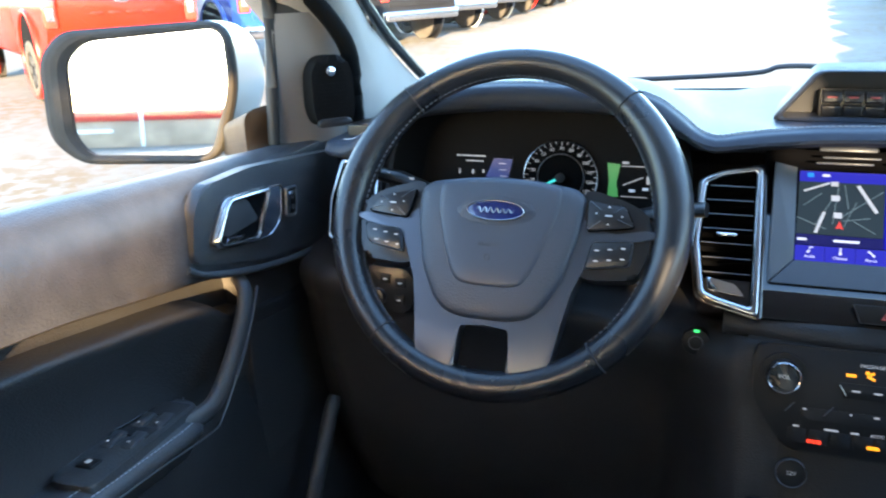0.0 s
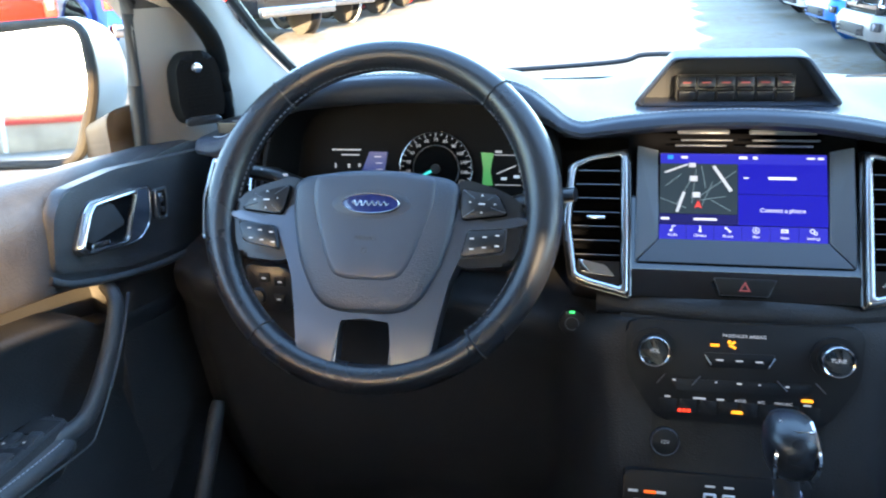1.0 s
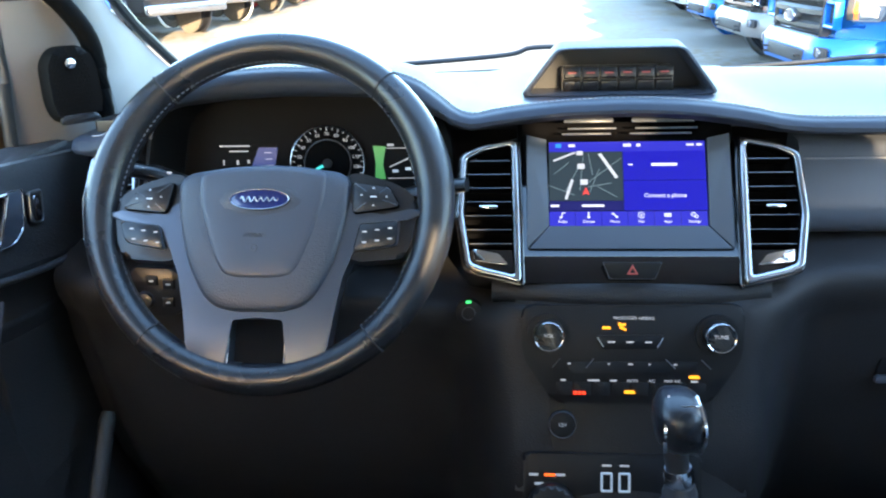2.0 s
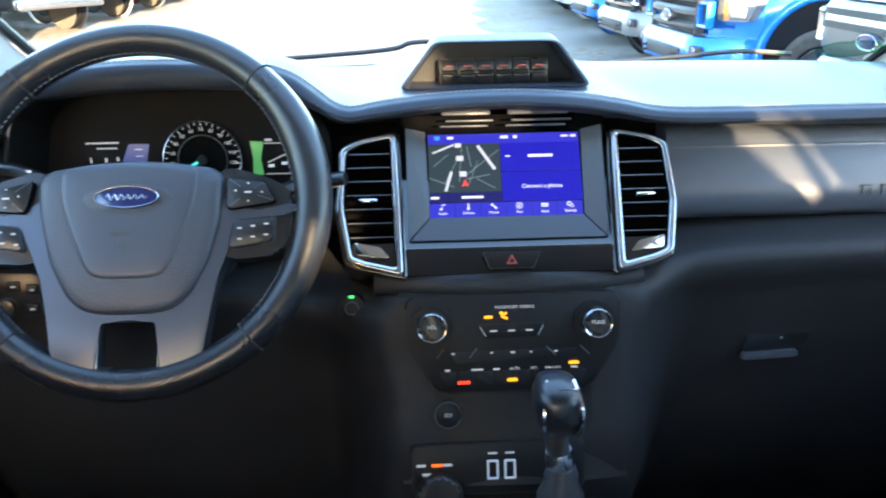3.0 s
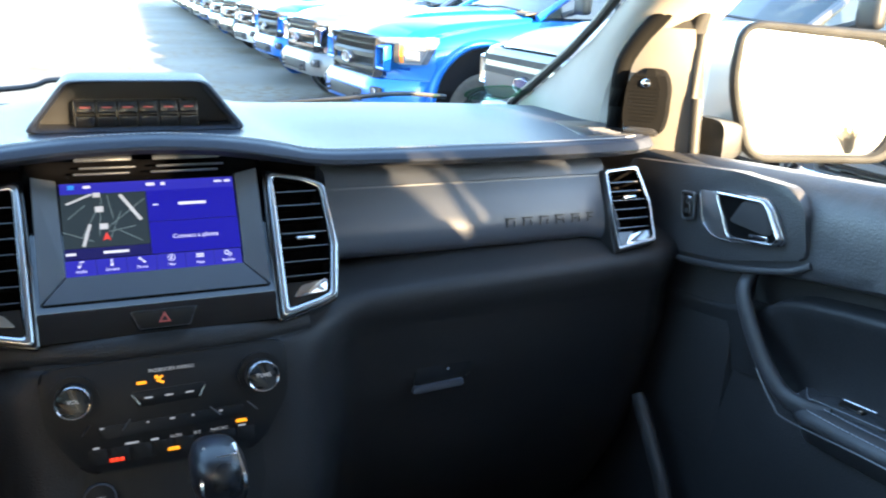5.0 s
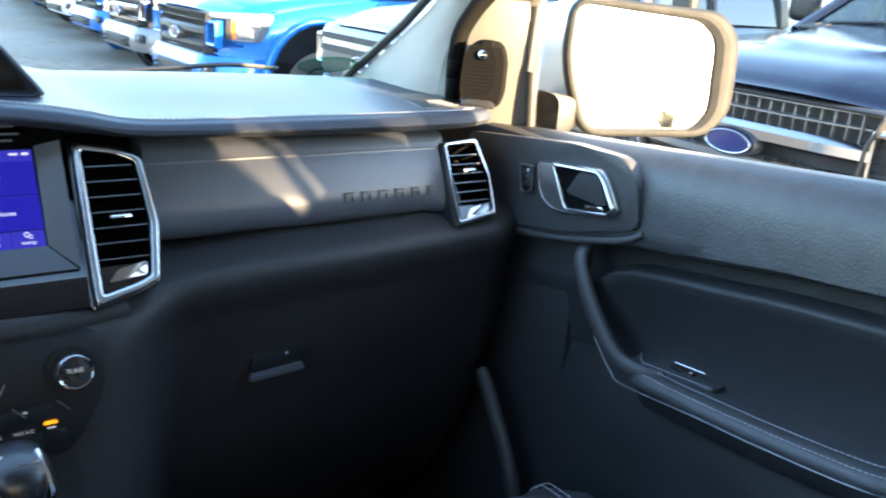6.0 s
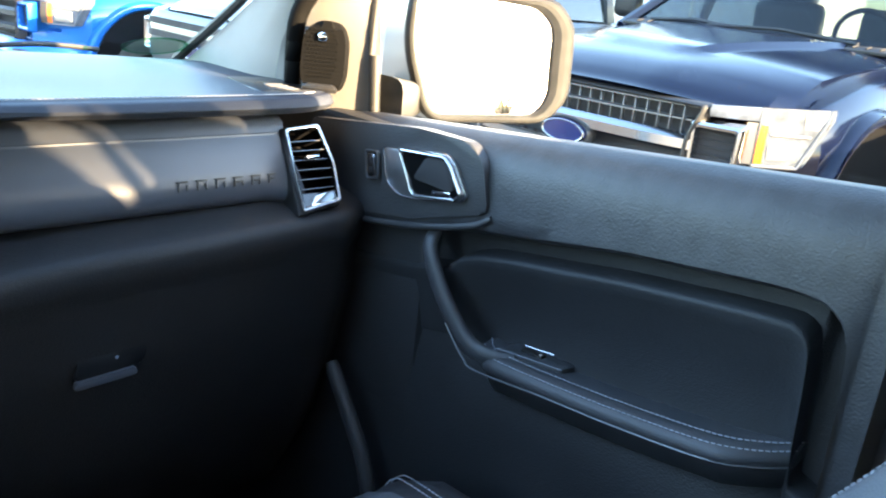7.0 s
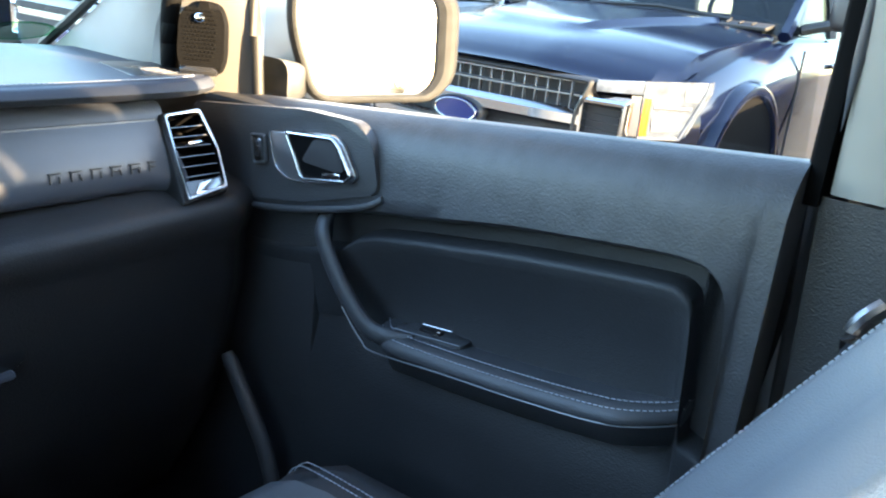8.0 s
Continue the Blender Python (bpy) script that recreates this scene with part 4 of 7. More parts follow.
for x, v in ((-0.002, -0.1355), (0.0655, -0.1185)):
    part("amber_bar_lamp", prism(rounded([(-0.0062, -0.0016), (0.0062, -0.0016), (0.005, 0.0016), (-0.005, 0.0016)], 0.0015), LM @ pose(x, v, 0.0046), 0, 0.0012, 0), AMBER, plate, "lit amber lamp")
# power socket
pmx = LM @ pose(-0.073, -0.173, -0.006)
sock = part("power_socket", disc(pmx, 0.0150, 0.0, 0.010, 32, 0.002), PLATE, stack, "round black power socket cover")
part("socket_ring", ring_frame([(0.0150 * math.cos(i * math.pi / 16), 0.0150 * math.sin(i * math.pi / 16)) for i in range(32)], [(0.0138 * math.cos(i * math.pi / 16), 0.0138 * math.sin(i * math.pi / 16)) for i in range(32)], pmx, 0.008, 0.0112, 0.009), PANEL, sock)
text("socket_word", "12V", pmx @ pose(0, 0, 0.0104), 0.0058, WHITEMARK, sock, 0.0002)
# lower tray strip with drive-mode lamp and two usb ports
tray = part("port_strip", prism(rounded([(-0.115, -0.205), (0.075, -0.203), (0.075, -0.262), (-0.115, -0.262)], 0.008), LM, -0.030, 0.004, 0.003), PLATE, stack, "black strip with ports")
for x in (-0.0255, -0.0065):
    part("usb_port", ring_frame(rounded([(-0.0065, -0.011), (0.0065, -0.011), (0.0065, 0.011), (-0.0065, 0.011)], 0.002), rounded([(-0.0040, -0.0085), (0.0040, -0.0085), (0.0040, 0.0085), (-0.0040, 0.0085)], 0.001), LM @ pose(x, -0.235, 0.004), 0.0, 0.0012, 0.0), mat("pale_port_ring", (0.5, 0.55, 0.6), 0.5, vary=0, emit=(0.6, 0.75, 0.9), power=0.06), tray, "pale usb port frame")
for x in (-0.0255, -0.0065):
    part("port_mark", box((0.010, 0.0022, 0.0003), LM @ pose(x, -0.2165, 0.0045), 0), WHITEMARK, tray, smooth=False)
for x, v in ((-0.104, -0.228), (-0.075, -0.228), (-0.098, -0.238)):
    part("drive_mark", box((0.010, 0.0028, 0.0003), LM @ pose(x, v, 0.0045), 0), WHITEMARK, tray, smooth=False)
part("drive_lamp", box((0.012, 0.003, 0.0006), LM @ pose(-0.0865, -0.228, 0.0048), 0), mat("orange_red_lamp", (0.2, 0.03, 0), 0.4, vary=0, emit=(1.0, 0.14, 0.02), power=0.6), tray, "lit orange lamp")
dk = LM @ pose(-0.085, -0.262, 0.002)
part("drive_knob", disc(dk, 0.026, -0.004, 0.016, 36, 0.004), SMOOTH, stack, "round drive-mode knob")
# start button beside the column
sb = axes((-0.176, 0.842, 1.084), X, Vector((0, 0.15, 0.99)).normalized(), Vector((0, -0.99, 0.15)).normalized())
stb = part("start_button", disc(sb, 0.0150, -0.006, 0.005, 32, 0.002), PLATE, dash, "round black start button")
part("start_lamp", box((0.006, 0.0030, 0.001), sb @ pose(0.0, 0.0125, 0.0056), 0.0008), GREENLED, stb, "lit green lamp")
part("start_mark", ring_frame([(0.008 * math.cos(i * 0.393), 0.008 * math.sin(i * 0.393)) for i in range(16)], [(0.0068 * math.cos(i * 0.393), 0.0068 * math.sin(i * 0.393)) for i in range(16)], sb @ pose(0, -0.001, 0.005), 0, 0.0004, 0), PANEL, stb)


# ---- air vents ----
def vent(parent, s, outer, inner, m, rows, grille_bottom, slider, chin):
    """One outlet: bright frame, dark mouth, slats with bright edges, slider and gloss chin."""
    fl = (lambda o: [(s * a, b) for a, b in o]) if s < 0 else (lambda o: list(o))
    v = part("air_vent", flat_frame(fl(outer), fl(inner), m, -0.010, 0.005), VENTFRAME, parent, "air vent with a chrome frame")
    # mouth, walls and slats get their depth of shade from the near-black colour
    part("vent_mouth", prism(fl(inner), m, -0.050, -0.034), NEARBLACK, v)
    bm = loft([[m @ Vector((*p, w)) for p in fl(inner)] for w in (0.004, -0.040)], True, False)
    part("vent_wall", bm, NEARBLACK, v)
    us = [p[0] for p in inner]
    top, bot = max(p[1] for p in inner), min(p[1] for p in inner)

    def span(y):
        xs = []
        n = len(inner)
        for i in range(n):
            (a, b), (c, d) = inner[i], inner[(i + 1) % n]
            if (b - y) * (d - y) <= 0 and b != d:
                xs.append(a + (c - a) * (y - b) / (d - b))
        return (min(xs), max(xs)) if len(xs) > 1 else (min(us), max(us))
    for k in range(rows):
        y = top - 0.014 - (top - 0.014 - grille_bottom - 0.004) * k / (rows - 1)
        a, b = span(y)
        c, w = (a + b) / 2 * (s if s < 0 else 1), (b - a) - 0.002
        sl = part("slat", box((w, 0.0014, 0.024), m @ pose(c, y, -0.0130, 8, 0, 0), 0.0004, 1), NEARBLACK, v)
        part("slat_edge", box((w, 0.0009, 0.0010), m @ pose(c, y - 0.0016, -0.0004), 0), SILVER, sl)
    a, b = span(slider)
    c = (a + b) / 2 * (s if s < 0 else 1)
    part("slider", box((0.020, 0.0034, 0.010), m @ pose(c, slider, 0.0025), 0.0012), CHROME, v, "bright slider tab")
    a, b = span(chin - 0.004)
    lo = [p for p in inner if p[1] < chin]
    pl = [(a + 0.001, chin), (b - 0.001, chin)] + sorted(lo, key=lambda p: -p[0])
    part("vent_chin", prism(fl(pl), m, -0.02, 0.001, 0.0), GLOSS, v, "gloss black chin")
    # chrome plate takes the shape of the window reflection in the gloss chin
    c0 = (a + b) / 2 - 0.008
    glint_plate = prism(rounded(fl([(c0, chin - 0.005), (b - 0.012, chin - 0.001), (b - 0.003, chin + 0.001), (b - 0.005, chin - 0.013), (c0 - 0.010, chin - 0.017)]), 0.002), m, 0.0, 0.004, 0.001)
    part("chin_glint", glint_plate, CHROME, v, "chrome plate standing for the reflection on the chin")
    return v


def part_pod(outer, inner, m, s, material, label):
    """Surround of an outlet, open in its middle."""
    cx, cy = (sum(p[i] for p in outer) / len(outer) for i in (0, 1))
    wide = [(s * (cx + (a - cx) * 1.10), cy + (b - cy) * 1.045) for a, b in outer]
    mouth_ = [(s * (a * 0.7 + c * 0.3), b * 0.7 + d_ * 0.3) for (a, b), (c, d_) in zip(inner, outer)]
    part("vent_pod", flat_frame(wide, mouth_, m, -0.08, -0.002), material, dash, label)


VO = rounded([(0.1215, 0.0015), (0.1620, -0.0075), (0.1850, -0.0185), (0.1885, -0.0880), (0.1790, -0.1480), (0.1620, -0.1550), (0.1175, -0.1665)], 0.006, 3)
VI = rounded([(0.1290, -0.0080), (0.1600, -0.0145), (0.1778, -0.0235), (0.1805, -0.0880), (0.1715, -0.1425), (0.1580, -0.1480), (0.1255, -0.1560)], 0.004, 3)
for s in (-1, 1):
    part_pod(VO, VI, VM, s, GLOSS, "gloss black vent surround")
    vent(dash, s, VO, VI, VM, 7, -0.124, -0.081, -0.129)
EM = axes((0.583, 0.934, 1.238), X, Vector((0, 0.584, 0.812)).normalized(), Vector((0, -0.812, 0.584)).normalized())
EML = axes((-0.583, 0.934, 1.238), X, Vector((0, 0.584, 0.812)).normalized(), Vector((0, -0.812, 0.584)).normalized())
EO = rounded([(-0.003, 0.001), (0.052, 0.005), (0.0575, -0.050), (0.048, -0.104), (-0.014, -0.112), (-0.009, -0.055)], 0.004, 3)
EI = rounded([(0.0012, -0.0045), (0.0480, -0.0010), (0.0530, -0.050), (0.0445, -0.0990), (-0.0095, -0.1065), (-0.0050, -0.055)], 0.004, 3)
for s, m in ((1, EM), (-1, EML)):
    part_pod(EO, EI, m, s, SMOOTH, "black end vent surround")
    vent(dash, s, EO, EI, m, 6, -0.084, -0.041, -0.088)

# ---- switch pod on top of the dash ----
pod = thing("switch_pod", (0, 1.0, 1.297), "black hooded pod with six switches on the dash top", "switch panel")
rings = []
for k, (y, hw, ht, top) in enumerate(((0.968, 0.115, 0.0, 0.074), (0.985, 0.115, 0.020, 0.074), (1.003, 0.113, 0.040, 0.0715), (1.04, 0.111, 0.044, 0.070), (1.10, 0.105, 0.036, 0.066), (1.20, 0.090, 0.010, 0.058), (1.26, 0.075, -0.015, 0.05))):
    z0 = 1.3005
    rings.append([Vector((x, y, z)) for x, z in rounded([(-hw - 0.006, z0 - 0.004), (-top - 0.004, z0 + 0.012 + ht), (-top + 0.014, z0 + 0.012 + ht + 0.001), (top - 0.014, z0 + 0.012 + ht + 0.001), (top + 0.004, z0 + 0.012 + ht), (hw + 0.006, z0 - 0.004)], 0.010, 3)])
outer_mouth, inner_mouth = rings[2], None
hood = loft(rings[2:], True, True)
for f in list(hood.faces):
    c = f.calc_center_median()
    if c.y < 1.0035 and len(f.verts) > 6:
        bmesh.ops.delete(hood, geom=[f], context="FACES_ONLY")
cen = Vector((0, 1.003, 1.324))
inn = [[cen + (p - cen) * k + Vector((0, dy, 0)) for p in rings[2]] for k, dy in ((1.0, 0.0), (0.985, -0.0035), (0.955, -0.0045), (0.925, -0.001), (0.910, 0.006), (0.895, 0.045))]
loft(inn, True, False, hood)
part("hood", hood, PAD, pod, "leather-look hood", sharp=50)
part("recess_back", prism([(p.x, p.z) for p in inn[-1]], axes((0, 1.046, 0), X, Z, -Y), -0.004, 0.0), SMOOTH, pod, smooth=False)
sm = axes((0, 1.024, 1.3145), X, Vector((0, 0.12, 0.99)).normalized(), Vector((0, -0.99, 0.12)).normalized())
bank = part("switch_bank", prism(rounded([(-0.067, -0.017), (0.067, -0.017), (0.067, 0.015), (-0.067, 0.015)], 0.003), sm, -0.02, 0.002, 0.001), SMOOTH, pod)
for k in range(6):
    x = -0.055 + 0.022 * k
    sw = part("rocker_switch", box((0.0195, 0.0135, 0.008), sm @ pose(x, 0.0062, 0.004, -10, 0, 0), 0.0018), SMOOTH, bank, "black rocker switch with a red mark")
    part("rocker_lower", box((0.0195, 0.0120, 0.008), sm @ pose(x, -0.0085, 0.004, 14, 0, 0), 0.0018), SMOOTH, sw)
    part("rocker_mark", box((0.010, 0.0020, 0.0004), sm @ pose(x, 0.0062, 0.0083, -10, 0, 0), 0), REDMARK, sw, "small red mark")

# ---- instrument cluster behind the wheel ----
cl = thing("instrument_cluster", (-0.385, 0.985, 1.20), "dark instrument cluster with a round dial between two small displays", "gauges")
CM = axes((-0.385, 0.985, 1.235), X, Vector((0, 0.17, 0.985)).normalized(), Vector((0, -0.985, 0.17)).normalized())
mouth = rounded([(-0.185, -0.09), (0.178, -0.09), (0.180, 0.015), (0.150, 0.070), (-0.115, 0.073), (-0.160, 0.045)], 0.03, 5)
deep = [(a * 0.90, b * 0.92 + 0.002) for a, b in mouth]
part("tunnel", loft([[CM @ Vector((*p, w)) for p in o] for o, w in (([(a * 1.06, b * 1.05) for a, b in mouth], 0.060), (mouth, 0.074), ([(a * 0.985, b * 0.98) for a, b in mouth], 0.071), (deep, 0.004))], True, False), CLUSTER, cl, "dark cluster tunnel")
# the highlight on the tunnel's lip is built as a lighter tube
part("visor_highlight", tube([CM @ Vector((a * 1.004, b * 1.004, 0.0738)) for a, b in mouth if b > -0.05], 0.0016, 8), PANEL, cl, "lighter tube for the highlight along the visor")
part("face_plate", prism([(a * 1.04, b * 1.03) for a, b in mouth], CM, -0.012, 0.002), CLUSTER, cl, smooth=False)
DIAL = CM @ pose(0.029, -0.014, 0.004)


def circle(r, n=40):
    return [(r * math.cos(2 * math.pi * i / n), r * math.sin(2 * math.pi * i / n)) for i in range(n)]


dial = part("dial", disc(DIAL, 0.0475, -0.002, 0.001, 48), NEARBLACK, cl, "round speed dial with a cyan needle")
part("dial_ring", ring_frame(circle(0.0475), circle(0.0450), DIAL, 0.001, 0.004, 0.001), DULLCHROME, dial, "bright dial ring")
part("dial_inner_ring", ring_frame(circle(0.0300), circle(0.0288), DIAL, 0.001, 0.002, 0.001), PANEL, dial)
tk = bmesh.new()
for k in range(29):
    a = radians(225 - 270 * k / 28)
    lg = 0.0042 if k % 2 == 0 else 0.0024
    box((lg, 0.0008, 0.0004), DIAL @ pose(0.0442 * math.cos(a) - lg / 2 * math.cos(a), 0.0442 * math.sin(a) - lg / 2 * math.sin(a), 0.0015, 0, 0, math.degrees(a)), 0, bm=tk)
part("dial_tick", tk, LITWHITE, dial, smooth=False)
for k in range(0, 15):
    a = radians(225 - 270 * k / 14)
    text("dial_number", str(k * 10), DIAL @ pose(0.0362 * math.cos(a), 0.0362 * math.sin(a), 0.0015), 0.0060, LITWHITE, dial, 0.0002)
part("needle", prism([(-0.0300, -0.0010), (0.0005, -0.0019), (0.0005, 0.0019), (-0.0300, 0.0010)], DIAL @ pose(0, 0, 0.003, 0, 0, 27), 0, 0.001), CYAN, dial, "cyan needle", smooth=False)
part("needle_cap", disc(DIAL, 0.006, 0.002, 0.006, 20, 0.001), DARK, dial)
lp = part("left_display", prism([(-0.116, -0.036), (-0.034, -0.036), (-0.034, 0.010), (-0.116, 0.010)], CM, 0.0, 0.003), CLUSTER, cl, "small blue trip display", smooth=False)
part("display_glow", prism([(-0.076, -0.034), (-0.042, -0.034), (-0.034, 0.006), (-0.058, 0.0065)], CM, 0.003, 0.0036), mat("display_blue", (0.01, 0.02, 0.06), 0.3, vary=0, emit=(0.05, 0.09, 0.40), power=0.20), lp, smooth=False)
lm = bmesh.new()
for x, y, w, h in ((-0.086, 0.0085, 0.036, 0.0034), (-0.084, 0.0020, 0.026, 0.0030), (-0.106, 0.0085, 0.005, 0.004), (-0.104, -0.012, 0.002, 0.012), (-0.086, -0.012, 0.003, 0.010), (-0.072, -0.011, 0.003, 0.008), (-0.047, 0.000, 0.010, 0.0016), (-0.046, -0.008, 0.009, 0.0016), (-0.045, -0.016, 0.010, 0.0016)):
    box((w * 0.92, h * 0.55, 0.0004), CM @ pose(x, y, 0.0040), 0, bm=lm)
part("display_mark", lm, LITWHITE, lp, smooth=False)
rp = part("right_display", prism([(0.084, -0.036), (0.142, -0.036), (0.142, 0.008), (0.084, 0.008)], CM, 0.0, 0.003), CLUSTER, cl, "small display with a green bar", smooth=False)
part("green_bar", prism([(0.088, -0.034), (0.101, -0.034), (0.098, -0.016), (0.102, 0.006), (0.086, 0.007), (0.089, -0.014)], CM, 0.003, 0.0036), GREENBAR, rp, "green gauge bar", smooth=False)
rm = bmesh.new()
for x, y, w, h, a in ((0.118, -0.014, 0.026, 0.0016, 24), (0.120, 0.004, 0.034, 0.0010, 0), (0.120, -0.033, 0.032, 0.0010, 0), (0.108, 0.008, 0.008, 0.003, 0), (0.136, -0.012, 0.004, 0.010, 0)):
    box((w, h, 0.0004), CM @ pose(x, y, 0.0040, 0, 0, a), 0, bm=rm)
part("gauge_mark", rm, LITWHITE, rp, smooth=False)

# ---- steering wheel ----
WM = axes((-0.3745, 0.764, 1.236), X, Vector((0, 0.5156, 0.857)).normalized(), Vector((0, -0.857, 0.5156)).normalized())
sw = thing("steering_wheel", tuple(WM @ Vector((0, 0, -0.05))), "black leather steering wheel with satin spokes and buttons", "steering wheel")
RR = 0.1725
WR, WH, WS = WM @ pose(0, 0, -0.016), WM @ pose(0, 0, -0.030), WM @ pose(0, 0, -0.008)


def rim_radius(a):
    """Tube radius, thicker at the grips."""
    d = min(abs((math.degrees(a) - k + 180) % 360 - 180) for k in (28, 152))
    e = min(abs((math.degrees(a) - k + 180) % 360 - 180) for k in (0, 180))
    return 0.0164 + 0.0020 * math.exp(-(d / 22) ** 2) + 0.0022 * math.exp(-(e / 25) ** 2)


rings = []
for i in range(96):
    a = 2 * math.pi * i / 96
    r = rim_radius(a)
    c, sn = math.cos(a), math.sin(a)
    rings.append([WR @ Vector(((RR + r * 0.98 * math.cos(b)) * c, (RR + r * 0.98 * math.cos(b)) * sn, r * 1.08 * math.sin(b))) for b in [2 * math.pi * j / 18 for j in range(18)]])
rings.append(rings[0])
bm = loft(rings, True, False)
bmesh.ops.remove_doubles(bm, verts=bm.verts[:], dist=1e-6)
rim = part("rim", bm, RIM, sw, "black leather rim", sharp=80)
for deg in (47.5, 132.5, 229.5, 310.5):
    a = radians(deg)
    r = rim_radius(a) + 0.0003
    pts = [WR @ Vector(((RR + r * math.cos(b)) * math.cos(a), (RR + r * math.cos(b)) * math.sin(a), r * 1.08 * math.sin(b))) for b in [2 * math.pi * j / 24 for j in range(24)]]
    part("seam", tube(pts, 0.0009, 6, True, up=WR.to_3x3() @ Vector((-math.sin(a), math.cos(a), 0))), DARK, rim, "dark leather seam")
pts = []
for i in range(241):
    a = radians(-50 + 280 * i / 240)
    r = rim_radius(a)
    pts.append(WR @ Vector(((RR - r * 1.0) * math.cos(a), (RR - r * 1.0) * math.sin(a), r * 0.28)))
stitches(pts, mat("dark_grey_thread", (0.16, 0.17, 0.19), 0.8, vary=0.1), rim, 0.0060, 0.0036, 0.0005)

POD = [(-0.156, 0.000), (-0.146, 0.014), (-0.128, 0.0235), (-0.094, 0.0335), (-0.080, 0.030), (-0.082, -0.052), (-0.098, -0.0575), (-0.141, -0.054), (-0.149, -0.040)]
for nm, k in (("left_arm", 1), ("right_arm", -1)):
    o = [(k * a, b) for a, b in POD]
    part(nm, prism(rounded(o if k > 0 else o[::-1], 0.009), WS, -0.024, 0.001, 0.005, 3), SMOOTH, sw, "black button carrier")
# satin frame: a blade between the two button groups of each side, running down into two prongs
HALF = [(-0.160, -0.004), (-0.148, -0.0075), (-0.120, -0.0100), (-0.101, -0.0095), (-0.090, -0.002), (-0.080, 0.010), (0.0, 0.010)]
LOW = [(-0.160, -0.0125), (-0.146, -0.0150), (-0.106, -0.0190), (-0.1000, -0.0235), (-0.0935, -0.0450), (-0.0828, -0.0720), (-0.0760, -0.1050), (-0.0705, -0.1400), (-0.0660, -0.1560), (-0.0600, -0.1610), (-0.0285, -0.1640), (-0.0285, -0.1180), (-0.0255, -0.1125), (0.0, -0.1125)]
SPK = HALF + [(-a, b) for a, b in HALF[-2::-1]] + [(-a, b) for a, b in LOW] + LOW[-2::-1]
part("spoke_frame", prism(SPK, WS, -0.020, 0.0030, 0.0028, 3), SPOKE, sw, "satin grey spoke frame with two lower prongs")
for k in (-1, 1):
    part("prong_edge", tube([WS @ Vector((k * a, b, 0.0012)) for a, b in ((0.0282, -0.158), (0.0284, -0.1185), (0.0258, -0.1128))], 0.0009, 6), DULLCHROME, sw, "bright prong edge")
HUBH = [(0.0, 0.0415), (0.036, 0.0395), (0.078, 0.0330), (0.0880, 0.0240), (0.0872, 0.002), (0.0848, -0.0170), (0.0742, -0.0590), (0.0575, -0.0905), (0.0440, -0.1030), (0.0240, -0.1078)]
HUBO = HUBH + [(-a, b) for a, b in HUBH[:0:-1]]
ho = rounded(HUBO, 0.009, 4)
rings = [[WH @ Vector((a * k, b * k - (1 - k) * 0.03, w)) for a, b in ho] for k, w in ((0.985, -0.010), (1.0, 0.016), (1.0, 0.023), (0.992, 0.0262), (0.972, 0.0290), (0.94, 0.0306), (0.86, 0.0322), (0.70, 0.0334))]
hub = part("airbag_cover", loft(rings), HUB, sw, "dark grey grained airbag cover", sharp=60)
pl = [(0.0, 0.0375), (0.034, 0.0360), (0.064, 0.0310), (0.0635, 0.005), (0.0565, -0.0190), (0.0490, -0.0420), (0.0405, -0.0625), (0.0330, -0.0720), (0.0180, -0.0750)]
pl = rounded(pl + [(-a, b) for a, b in pl[:0:-1]], 0.008, 4)
crings = [[WH @ Vector((a * k, (b + 0.02) * k - 0.02, w)) for a, b in pl] for k, w in ((1.02, 0.0300), (1.0, 0.0330), (0.97, 0.0346), (0.90, 0.0354), (0.60, 0.0358))]
part("cover_centre", loft(crings), mat("smooth_airbag_centre", (0.045, 0.053, 0.070), 0.42, vary=0.06, grain=0.2, gscale=900, cells=True), hub, "smoother raised centre panel", sharp=60)
part("hub_gap", prism([(a * 1.020, b * 1.018 - 0.0006) for a, b in ho], WH, -0.02, 0.0030), NEARBLACK, sw)
bo = [(0.0305 * math.cos(i * math.pi / 20), 0.0108 * math.sin(i * math.pi / 20)) for i in range(40)]
BM_ = WH @ pose(-0.0005, 0.0025, 0.0335)
bdg = part("badge_recess", prism([(a * 1.40, b * 1.45) for a, b in bo], BM_, -0.004, 0.0026, 0.002), HUB, hub)
part("badge", prism(bo, BM_, 0, 0.0052, 0.001), BADGEBLUE, hub, "blue oval badge with a chrome rim")
part("badge_rim", ring_frame(bo, [(a * 0.955, b * 0.88) for a, b in bo], BM_, 0.003, 0.0066, 0.0048), DULLCHROME, hub)
# plain wavy stroke in the badge
wave = [BM_ @ Vector((-0.019 + 0.00095 * i, 0.0034 * math.sin(i * 0.95) * (1 - 0.012 * i), 0.0056)) for i in range(41)]
part("badge_mark", tube(wave, 0.0009, 5, flat=0.5), DULLCHROME, hub, "pale wavy stroke")
text("airbag_word", "AIRBAG", WH @ pose(-0.004, -0.0325, 0.0360), 0.0066, PLASTIC, hub, 0.0003)
part("airbag_mark", ring_frame(circle(0.0034, 14), circle(0.0022, 14), WH @ pose(-0.004, -0.0455, 0.0358), 0, 0.0005, 0), PLASTIC, hub)


